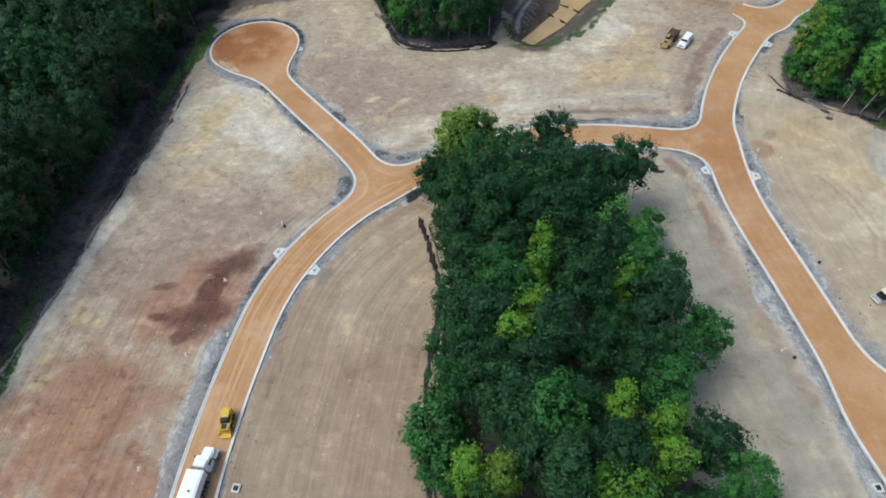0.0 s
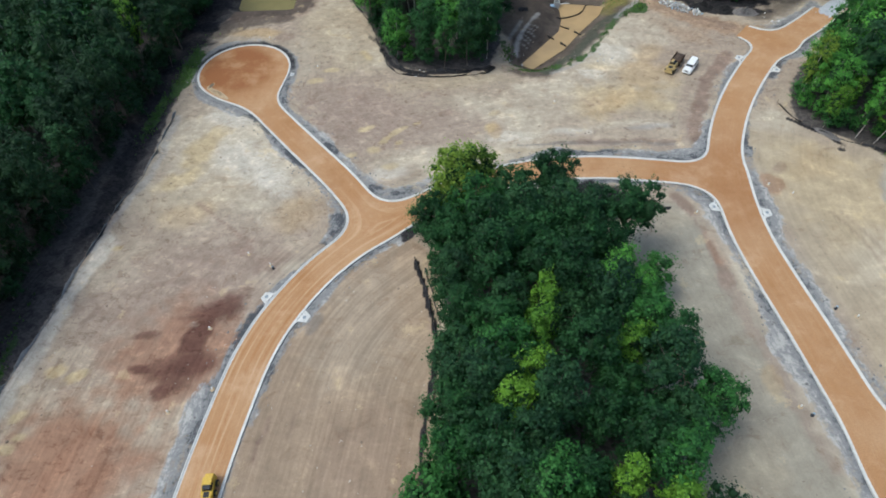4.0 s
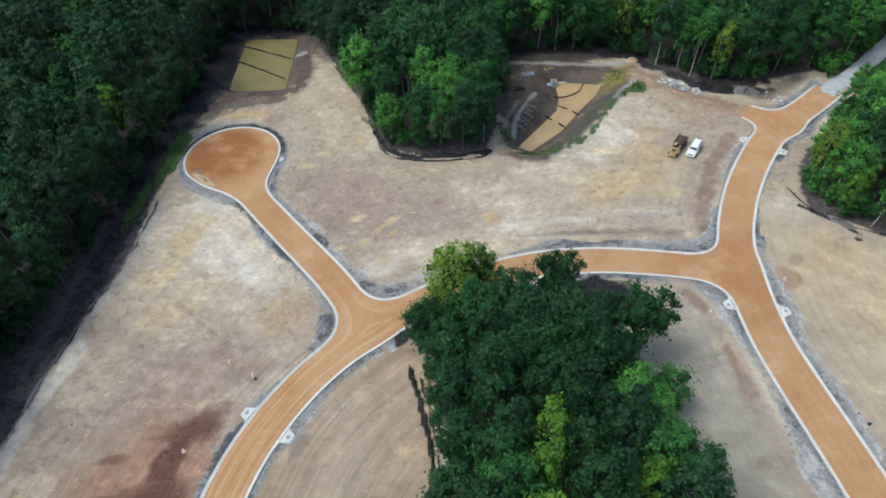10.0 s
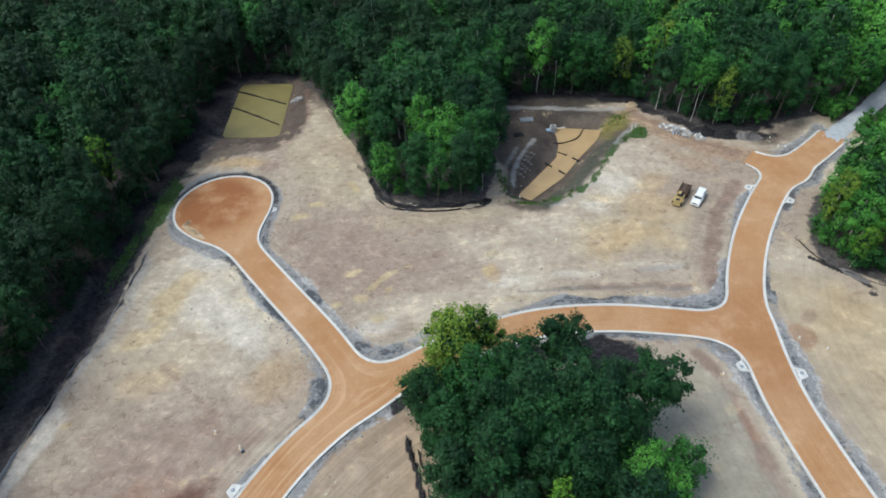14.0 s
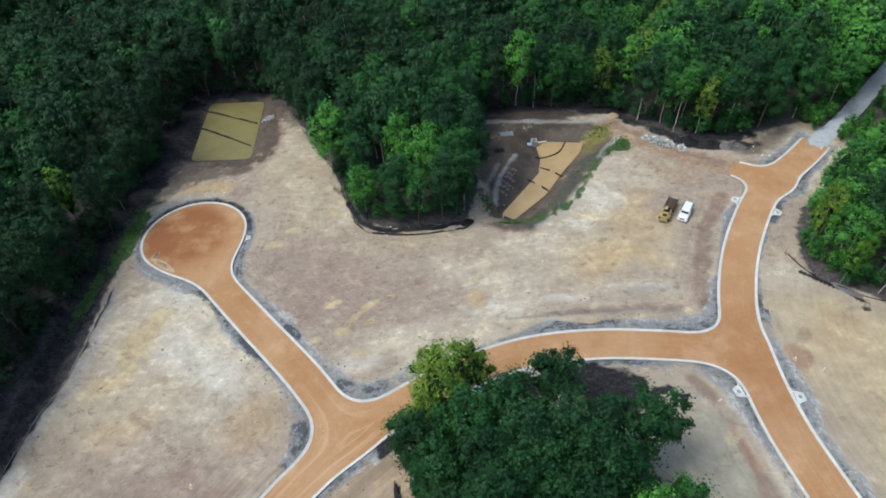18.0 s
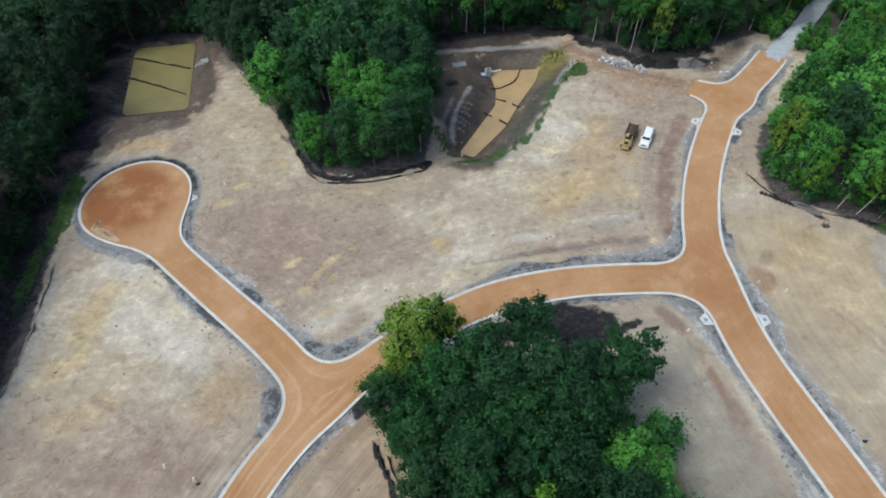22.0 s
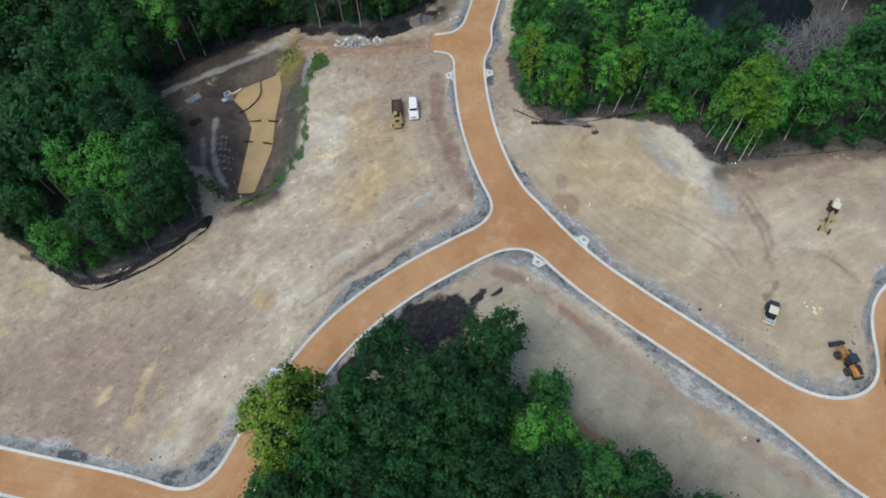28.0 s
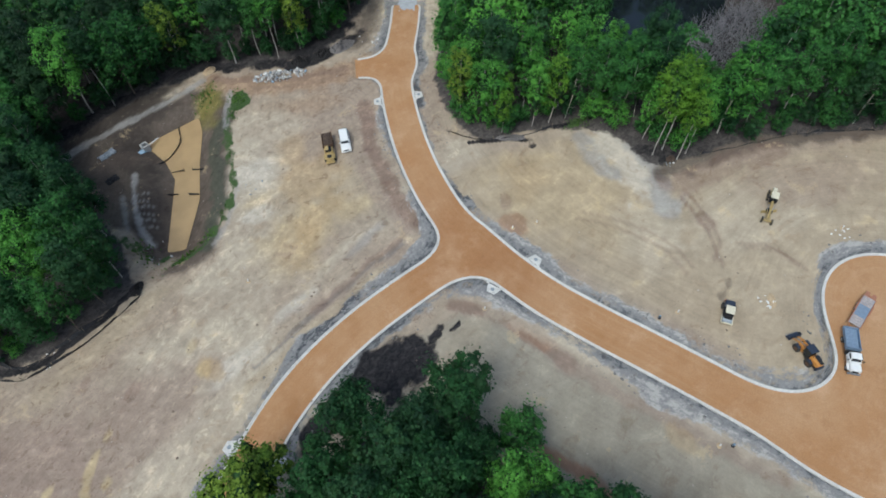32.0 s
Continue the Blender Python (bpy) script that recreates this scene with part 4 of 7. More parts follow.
def build_gravel():
    line = even(GRAVEL, 1.5)
    t = np.gradient(line, axis=0)
    nrm = np.stack([-t[:, 1], t[:, 0]], -1) / np.hypot(*t.T)[:, None]
    rng = np.random.default_rng(4)
    verts, faces, cols = [], [], 9
    for i, (p, q) in enumerate(zip(line, nrm)):
        w = 2.1 + 0.45 * rng.random()
        for j in range(cols):
            u = (j / (cols - 1) * 2 - 1) * w
            a = p + q * u
            verts.append((a[0], a[1], float(slope(a[0], a[1])) + (0.03 if abs(u) < w * 0.9 else -0.15) + 0.03 * rng.random()))
    for i in range(len(line) - 1):
        for j in range(cols - 1):
            a = i * cols + j
            faces.append((a, a + cols, a + cols + 1, a + 1))
    tagged(new("gravel_drive", mesh_of("gravel_drive", verts, faces, [GRAVEL_STONE], True)), "grey crushed-stone drive leading off through the woods", "drive", kind="structure")


build_gravel()


# ---- trees ----
def ball(level):
    bm = bmesh.new()
    bmesh.ops.create_icosphere(bm, subdivisions=level, radius=1)
    v = np.array([p.co[:] for p in bm.verts])
    f = np.array([[p.index for p in q.verts] for q in bm.faces])
    bm.free()
    return v, f


BALLS = {0: (np.array([(1, 0, 0), (-1, 0, 0), (0, 1, 0), (0, -1, 0), (0, 0, 1), (0, 0, -1)], float), np.array([(0, 2, 4), (2, 1, 4), (1, 3, 4), (3, 0, 4), (2, 0, 5), (1, 2, 5), (3, 1, 5), (0, 3, 5)])), 1: ball(1)}


def crown_arrays(rng, R, H, low, clumps, leaves, leaf):
    """Vertices, triangles, material numbers and tones of a crown: a lobed dome of leafy lumps, each a core coloured
    dark for shade inside many leaf sprays.
    """
    V, F, M, T, n = [], [], [], [], 0
    bv, bf = BALLS[0]
    mid, half = low + (H - low) * 0.48, (H - low) * 0.52
    lobe = rng.random(3) * 6.28
    for c in range(clumps):
        # lumps spread over the dome, some of them inside
        zz = 1 - 1.62 * (c + 0.5) / clumps
        a0 = 2.399963 * c + 0.5 * rng.normal()
        flat = math.sqrt(max(0.0, 1 - zz * zz))
        d = np.array([flat * math.cos(a0), flat * math.sin(a0), zz]) + 0.13 * rng.normal(size=3)
        d /= max(1.0, np.linalg.norm(d))
        r = 0.76 + 0.22 * rng.random()
        if c % 6 == 5:
            r *= 0.55
        side = 1 + 0.16 * math.sin(2 * a0 + lobe[0]) + 0.12 * math.sin(3 * a0 + lobe[1]) + 0.08 * math.sin(5 * a0 + lobe[2])
        cen = np.array([0, 0, mid]) + d * np.array([R * side, R * side, half]) * r
        cr = min(R * (1.95 / math.sqrt(clumps)) * (0.45 + 0.95 * rng.random() ** 1.5), half * 0.8)
        stretch = np.array([1.12, 1.12, 0.82]) * (0.85 + 0.3 * rng.random(3))
        wob = 1 + 0.6 * (rng.random(len(bv)) - 0.5)
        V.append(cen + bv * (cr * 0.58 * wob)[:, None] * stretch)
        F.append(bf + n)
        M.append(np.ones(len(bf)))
        n += len(bv)
        k = 2 * leaves
        nr = rng.normal(size=(k, 3))
        nr += 0.35 * d + np.array([0, 0, 0.45])
        nr /= np.linalg.norm(nr, axis=1)[:, None]
        pos = cen + nr * (cr * (0.42 + 0.70 * rng.random(k) + 0.55 * rng.random(k) ** 4))[:, None] * stretch
        tilt = 0.80 * nr + 0.30 * d + np.array([0, 0, 0.25]) + 0.42 * rng.normal(size=(k, 3))
        tilt /= np.linalg.norm(tilt, axis=1)[:, None]
        a = np.cross(tilt, rng.normal(size=(k, 3)))
        a /= np.linalg.norm(a, axis=1)[:, None]
        b = np.cross(tilt, a)
        s = leaf * (0.45 + 0.75 * rng.random(k))[:, None]
        q = np.stack([pos - a * s * 0.55, pos - b * s * (0.35 + 0.35 * rng.random((k, 1))) + a * s * 0.3, pos + b * s * (0.35 + 0.35 * rng.random((k, 1))) + a * s * (0.2 + 0.4 * rng.random((k, 1)))], 1)
        V.append(q.reshape(-1, 3))
        F.append(n + np.arange(k)[:, None] * 3 + np.array([0, 1, 2]))
        M.append(np.zeros(k))
        n += 3 * k
        T.append(np.full(len(bv) + 3 * k, rng.random()))
    # loose sprays between the lumps
    k = int(0.40 * clumps * leaves)
    nr = rng.normal(size=(k, 3))
    nr[:, 2] = np.abs(nr[:, 2]) * 1.2 - 0.5
    nr /= np.linalg.norm(nr, axis=1)[:, None]
    a0 = np.arctan2(nr[:, 1], nr[:, 0])
    side = 1 + 0.16 * np.sin(2 * a0 + lobe[0]) + 0.12 * np.sin(3 * a0 + lobe[1]) + 0.08 * np.sin(5 * a0 + lobe[2])
    pos = np.array([0, 0, mid]) + nr * np.array([R, R, half]) * (side * (0.62 + 0.42 * rng.random(k)))[:, None]
    tilt = 0.6 * nr + np.array([0, 0, 0.4]) + 0.5 * rng.normal(size=(k, 3))
    tilt /= np.linalg.norm(tilt, axis=1)[:, None]
    a = np.cross(tilt, rng.normal(size=(k, 3)))
    a /= np.linalg.norm(a, axis=1)[:, None]
    b = np.cross(tilt, a)
    s = leaf * (0.45 + 0.85 * rng.random(k))[:, None]
    V.append(np.stack([pos - a * s * 0.6, pos - b * s * 0.45 + a * s * 0.3, pos + b * s * 0.45 + a * s * 0.4], 1).reshape(-1, 3))
    F.append(n + np.arange(k)[:, None] * 3 + np.array([0, 1, 2]))
    M.append(np.zeros(k))
    n += 3 * k
    T.append(np.repeat(rng.random(k), 3))
    # the inside of the crown, its shade put into the leaf colour
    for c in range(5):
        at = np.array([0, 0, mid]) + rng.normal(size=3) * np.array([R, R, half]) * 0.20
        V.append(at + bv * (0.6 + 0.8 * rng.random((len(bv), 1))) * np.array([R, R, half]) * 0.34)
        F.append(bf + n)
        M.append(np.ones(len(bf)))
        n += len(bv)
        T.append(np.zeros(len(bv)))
    return np.concatenate(V), np.concatenate(F), np.concatenate(M).astype(np.int32), np.concatenate(T)


def tube(rng, path, radii, sides=6):
    V, F = [], []
    for p, r in zip(path, radii):
        for k in range(sides):
            a = 2 * math.pi * k / sides
            V.append((p[0] + r * math.cos(a), p[1] + r * math.sin(a), p[2]))
    for i in range(len(path) - 1):
        for k in range(sides):
            a, b = i * sides + k, i * sides + (k + 1) % sides
            F += [(a, b, b + sides), (a, b + sides, a + sides)]
    return np.array(V), np.array(F)


def trunk_arrays(rng, H, r, low, limbs, R):
    lean = rng.normal(size=2) * 0.035
    zs = np.linspace(-0.4, H * 0.9, 7)
    path = np.stack([lean[0] * zs + 0.12 * np.sin(zs * 0.5 + rng.random() * 6), lean[1] * zs + 0.12 * np.cos(zs * 0.4 + rng.random() * 6), zs], -1)
    V, F = tube(rng, path, r * np.linspace(1.15, 0.18, 7))
    Vs, Fs, n = [V], [F], len(V)
    for k in range(limbs):
        h = low + (H * 0.8 - low) * (0.05 + 0.9 * k / max(1, limbs))
        a = rng.random() * 6.28
        start = np.array([np.interp(h, zs, path[:, 0]), np.interp(h, zs, path[:, 1]), h])
        L = R * (0.6 + 0.3 * rng.random())
        end = start + np.array([math.cos(a) * L, math.sin(a) * L, L * 0.75])
        mid = (start + end) / 2 + np.array([0, 0, -0.12 * L])
        v, f = tube(rng, [start, mid, end], [r * 0.42, r * 0.28, r * 0.08], 4)
        Vs.append(v)
        Fs.append(f + n)
        n += len(v)
    return np.concatenate(Vs), np.concatenate(Fs)


KINDS = {  # crown radius, height, crown's foot, lumps, sprays in a lump, spray size, trunk radius
    "broad": (4.7, 18.5, 4.0, 50, 40, 0.44, 0.24),
    "tall": (3.7, 20.5, 5.0, 42, 38, 0.42, 0.16),
    "slim": (2.6, 19.0, 3.0, 36, 28, 0.40, 0.11),
    "bare": (2.6, 20.0, 9.5, 30, 32, 0.40, 0.13),
    "low": (3.0, 9.0, 0.3, 26, 34, 0.40, 0.12),
}
PROTOS = {}
for kind_name, (R, H, low, clumps, leaves, leaf, tr) in KINDS.items():
    for k in range(3):
        rng = np.random.default_rng(100 + 10 * len(PROTOS) + k)
        cv, cf, cmat, tone = crown_arrays(rng, R, H, low, clumps, leaves, leaf)
        tv, tf = trunk_arrays(rng, H, tr, low, 6, R)
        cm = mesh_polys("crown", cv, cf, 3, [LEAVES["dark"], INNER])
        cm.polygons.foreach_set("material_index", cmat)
        cm.attributes.new("spray_tone", "FLOAT", "POINT").data.foreach_set("value", tone.astype(np.float32))
        tm = mesh_polys("trunk", tv, tf, 3, [BARK], True)
        PROTOS[kind_name, k] = (cm, tm)
LEAF_WORDS = {"deep": "deep green", "fresh": "fresh green", "dark": "dark green", "mid": "green", "blue": "bluish green", "bright": "yellow-green", "olive": "yellowing"}
KIND_WORDS = {"broad": "broad-crowned tree", "tall": "tall high-crowned tree", "slim": "slender tree", "bare": "slender bare-trunked tree", "low": "low leafy bush"}


def tree(kind_name, colour, x, y, size, rng, where, group, pale=False):
    sort = "bush" if kind_name == "low" else "tree"
    e = new(sort)
    e.location = (x, y, float(slope(x, y)) - 0.15)
    e.rotation_euler = (0, 0, rng.random() * 6.28)
    e.scale = (size * (0.92 + 0.16 * rng.random()),) * 2 + (size,)
    cm, tm = PROTOS[kind_name, int(rng.integers(3))]
    for name, me, mat in (("trunk", tm, PALE_BARK if pale else BARK), ("crown", cm, LEAVES[colour])):
        ob = new(name, me)
        ob.parent = e
        ob.material_slots[0].link = "OBJECT"
        ob.material_slots[0].material = mat
    tagged(e, f"{LEAF_WORDS[colour]} {KIND_WORDS[kind_name]} {where}", sort, group if sort == "tree" else group.replace("trees", "bushes"))


def scatter(rng, poly_test, box, gap, taken=()):
    """Places at random, no two nearer than the gap."""
    pts = list(taken)
    out = []
    cell = {}
    for p in pts:
        cell.setdefault((int(p[0] // gap), int(p[1] // gap)), []).append(p)
    n = int((box[2] - box[0]) * (box[3] - box[1]) / gap ** 2 * 6)
    X = box[0] + rng.random(n) * (box[2] - box[0])
    Y = box[1] + rng.random(n) * (box[3] - box[1])
    ok = poly_test(X, Y)
    for x, y in zip(X[ok], Y[ok]):
        c = (int(x // gap), int(y // gap))
        near = [p for i in (-1, 0, 1) for j in (-1, 0, 1) for p in cell.get((c[0] + i, c[1] + j), ())]
        if all((p[0] - x) ** 2 + (p[1] - y) ** 2 > gap * gap for p in near):
            cell.setdefault(c, []).append((x, y))
            out.append((x, y))
    return out


# ---- the wooded island ----
SPECIAL = [("broad", "olive", 3.2, 87.3, 0.98), ("broad", "olive", 7.6, 89.2, 0.84), ("broad", "olive", 1.4, 83.0, 0.72), ("broad", "dark", 20.5, 85.2, 0.98), ("broad", "dark", 32.4, 76.4, 1.04), ("broad", "blue", 25.8, 77, 0.92), ("slim", "fresh", 27.6, 64, 0.95),
           ("tall", "mid", 30.4, 55.5, 0.9), ("slim", "bright", 15.9, 58.9, 1.0), ("slim", "bright", 14.4, 52.6, 1.05), ("slim", "bright", 26.9, 50.4, 0.98), ("broad", "blue", 32.6, 40.0, 0.85),
           ("slim", "bright", 12.6, 46.7, 1.0), ("slim", "bright", 9.9, 42.1, 1.05), ("broad", "mid", 14.2, 30.5, 1.05), ("slim", "bright", 23.4, 31.8, 0.95), ("slim", "bright", 29.2, 29.4, 0.92),
           ("slim", "bright", 28.7, 24.4, 0.92), ("broad", "blue", 35.0, 27.1, 0.85), ("tall", "mid", 37.2, 21.5, 0.85)]
SPECIAL_2 = [("slim", "olive", 7.1, 22.3, 1.0), ("slim", "bright", 3.2, 23.7, 0.95), ("low", "mid", -1.2, 31.9, 1.25), ("low", "mid", -0.2, 26.4, 1.25), ("broad", "bright", 21.3, 19.5, 0.98), ("broad", "blue", 22.2, 25.5, 0.95),
             ("tall", "blue", 15.1, 22.9, 1.0), ("low", "mid", 35.4, 67.2, 1.1), ("broad", "fresh", 30.6, 61.6, 0.78), ("broad", "mid", 37.0, 42.6, 0.92), ("tall", "dark", 33.6, 51.5, 0.9), ("broad", "dark", 1.8, 72.5, 0.9), ("broad", "mid", 6.5, 79.5, 0.95), ("broad", "dark", 13, 82.0, 0.9),
             ("broad", "blue", 2.6, 66, 0.82), ("broad", "dark", 3.2, 58.6, 0.86), ("broad", "blue", 2.8, 50.6, 0.84), ("broad", "dark", 1.8, 43.4, 0.84), ("broad", "mid", 1.6, 36.4, 0.84), ("broad", "dark", -0.8, 78.0, 0.82), ("low", "mid", -1.8, 82.4, 1.0)]
rng = np.random.default_rng(7)
island_group = "trees of the wooded island"
taken = []
for kind_name, colour, x, y, size in SPECIAL + SPECIAL_2:
    tree(kind_name, colour, x, y, size, rng, "in the wooded island", island_group)
    taken.append((x, y))
for x, y in scatter(rng, lambda a, b: (to_polygon(a, b, ISLAND) < -1.6) & (b > 2), (-3, 0, 42, 92), 4.7, taken):
    pick = rng.random()
    colour = "dark" if pick < 0.52 else "blue" if pick < 0.90 else "mid"
    tree("broad" if rng.random() < 0.6 else "tall", colour, x, y, 0.78 + 0.32 * rng.random(), rng, "in the wooded island", island_group)
for x, y in scatter(rng, lambda a, b: (np.abs(to_polygon(a, b, ISLAND) + 0.8) < 0.9) & (b > 12) & (b < 84), (-6, 0, 42, 92), 4.2):
    tree("low", "mid" if rng.random() < 0.4 else "dark", x, y, 0.45 + 0.35 * rng.random(), rng, "at the edge of the wooded island", island_group)

# ---- woods round the clearing ----
SEEN = [(-85, 8), (-110, 60), (-150, 165), (-195, 320), (-60, 335), (120, 310), (225, 265), (215, 150), (200, 60), (160, 22), (131, 53), (0, 90)]


def to_brush(x, y):
    return np.hypot((x - 139) / 1.7, y - 90) - 8.5


# low ground between the sunny edge and the lake, with bushes only
LAKESIDE = [(101, 99.5), (108, 95.5), (116, 92), (118, 91.5), (105, 84.5), (109, 78), (119, 76.5), (146, 81), (152, 93), (157, 112), (140, 125), (124, 118), (115, 108)]


LAWN = [(140.5, 194.5), (146.5, 196.8), (158, 205.6), (166, 211.6), (168.6, 220), (168, 232), (160, 226), (154, 212), (146, 203)]


def drive_side(x, y):
    """Clear of the gravel drive: wide on its south-east shoulder, narrow on the other."""
    d = to_line(x, y, GRAVEL)
    south = (x - 105.8) * 0.64 - (y - 158.5) * 0.77 > 0
    clear = (to_line(x, y, FOOTPATH) > 5.5) & (to_line(x, y, STREET) > 7.5) & (to_polygon(x, y, LAWN) > 1.0)
    return (d > np.where(south, 7.0, 4.0)) & clear


def wooded(x, y):
    return (to_polygon(x, y, CLEARING) > 0.2) & (to_polygon(x, y, SEEN) < 0) & drive_side(x, y) & (to_lake(x, y) > 2.0) & (to_brush(x, y) > 1.0) & (to_polygon(x, y, LAKESIDE) > 0)


rng = np.random.default_rng(11)
EDGE_TREES = [("broad", "fresh", -10.4, 140.6, 0.70), ("broad", "fresh", 4.6, 148.0, 0.95), ("slim", "bright", -74.4, 141.9, 0.98), ("slim", "mid", -90, 151.3, 1.0), ("bare", "bright", 97.1, 83.0, 0.98), ("bare", "bright", 99.4, 82.3, 1.05), ("bare", "bright", 98.8, 78.9, 0.80), ("bare", "fresh", 101.3, 78.5, 0.75), ("slim", "fresh", 99.6, 86.9, 0.8),
              ("slim", "fresh", 104.6, 79.4, 0.85), ("tall", "bright", 102.5, 85.0, 0.95), ("broad", "fresh", 2.7, 144.5, 0.9), ("tall", "fresh", -2.2, 151.0, 0.95), ("broad", "blue", 115, 96.0, 0.95), ("slim", "bright", 91.5, 104.0, 0.95), ("slim", "mid", 94.5, 102.0, 1.0), ("slim", "fresh", 88.5, 106.0, 0.9),
              ("broad", "fresh", 84.5, 121.5, 0.88), ("broad", "fresh", 83.5, 114.0, 0.85), ("slim", "mid", -18.5, 163.0, 0.95), ("slim", "dark", 12.0, 139.0, 0.95), ("slim", "olive", 52, 180, 0.95), ("slim", "olive", 74, 163, 0.9)]
for kind_name, colour, x, y, size in EDGE_TREES:
    tree(kind_name, colour, x, y, size, rng, "at the edge of the woods", "trees at the woods' edge", pale=True)
edge_taken = [(e_[2], e_[3]) for e_ in EDGE_TREES]
spots = np.array(scatter(rng, wooded, (-200, 0, 230, 340), 5.4, edge_taken))
rim = to_polygon(spots[:, 0], spots[:, 1], CLEARING)
order = np.argsort(rim)
near, far = order[:128], order[128:]


# leaf colour by area, with eastern sun, western shade and haze partly put in
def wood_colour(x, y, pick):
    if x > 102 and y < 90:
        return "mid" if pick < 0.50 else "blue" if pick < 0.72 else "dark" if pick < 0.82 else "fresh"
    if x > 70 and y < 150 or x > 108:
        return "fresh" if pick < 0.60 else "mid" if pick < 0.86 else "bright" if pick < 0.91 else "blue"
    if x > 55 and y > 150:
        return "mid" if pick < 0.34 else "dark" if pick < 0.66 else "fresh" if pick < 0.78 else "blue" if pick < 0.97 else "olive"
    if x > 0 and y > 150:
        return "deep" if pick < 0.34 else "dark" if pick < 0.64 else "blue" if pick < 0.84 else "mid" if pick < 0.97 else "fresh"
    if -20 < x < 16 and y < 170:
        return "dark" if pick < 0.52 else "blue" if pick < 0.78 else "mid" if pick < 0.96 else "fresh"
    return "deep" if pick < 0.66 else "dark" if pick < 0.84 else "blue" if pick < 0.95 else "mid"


for i in near:
    x, y = spots[i]
    pick = rng.random()
    side = rng.random()
    sunny = x > 76 and 92 < y < 152
    kind_name = "slim" if side < (0.6 if sunny else 0.30) and rim[i] < (9 if sunny else 7) else "tall" if sunny or side < 0.65 else "broad"
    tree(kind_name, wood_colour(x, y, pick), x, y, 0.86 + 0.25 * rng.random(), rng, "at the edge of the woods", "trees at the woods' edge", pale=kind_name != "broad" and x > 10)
for x, y in scatter(rng, lambda a, b: wooded(a, b) & (to_polygon(a, b, CLEARING) < 4.5) & (to_polygon(a, b, CLEARING) > 1.0), (-90, 20, 135, 210), 3.3):
    tree("low", wood_colour(x, y, rng.random()), x, y, (0.40 if x > 70 else 0.45) + 0.45 * rng.random(), rng, "at the edge of the woods", "trees at the woods' edge")


for x, y in scatter(rng, lambda a, b: (to_polygon(a, b, CLEARING) > 0.6) & (to_polygon(a, b, CLEARING) < 7) & (a > 76) & (np.hypot(a - 99.5, b - 81) > 5.5) & drive_side(a, b) & (to_lake(a, b) > 3), (76, 50, 134, 152), 3.5, [tuple(spots[i]) for i in near] + edge_taken):
    pick = rng.random()
    tree("slim", wood_colour(x, y, pick) if y < 90 else "fresh" if pick < 0.62 else "bright" if pick < 0.74 else "olive" if pick < 0.77 else "mid", x, y, 0.55 + 0.4 * rng.random(), rng, "at the sunny edge of the woods", "trees at the woods' edge", pale=True)
for x, y in scatter(rng, lambda a, b: (to_polygon(a, b, CLEARING) > 0.8) & (to_polygon(a, b, CLEARING) < 6) & (a > 14) & (a < 88) & (b > 150), (14, 150, 88, 192), 4.2, [tuple(spots[i]) for i in near] + edge_taken):
    pick = rng.random()
    tree("bare", "mid" if pick < 0.50 else "dark" if pick < 0.76 else "fresh" if pick < 0.94 else "olive", x, y, 0.72 + 0.3 * rng.random(), rng, "at the edge of the woods", "trees at the woods' edge", pale=True)
for x, y in scatter(rng, lambda a, b: (np.abs(to_line(a, b, GRAVEL) - 5.0) < 1.9) & (road_sdf(a, b) > 4) & (a > 103) & (to_line(a, b, FOOTPATH) > 4) & (to_polygon(a, b, LAWN) > 0.5), (100, 150, 160, 206), 3.0):
    tree("low", "fresh" if rng.random() < 0.55 else "mid", x, y, 0.36 + 0.26 * rng.random(), rng, "along the grey drive", "bushes along the drive")
for x, y in scatter(rng, lambda a, b: (to_polygon(a, b, LAKESIDE) < -1) & (to_lake(a, b) > 3) & (to_brush(a, b) > 2) & (a < 132), (98, 74, 134, 128), 3.6):
    tree("low", "mid" if rng.random() < 0.6 else "fresh", x, y, (0.75 if x < 117 else 0.5) + 0.3 * rng.random(), rng, "on low ground by the lake", "bushes by the lake")


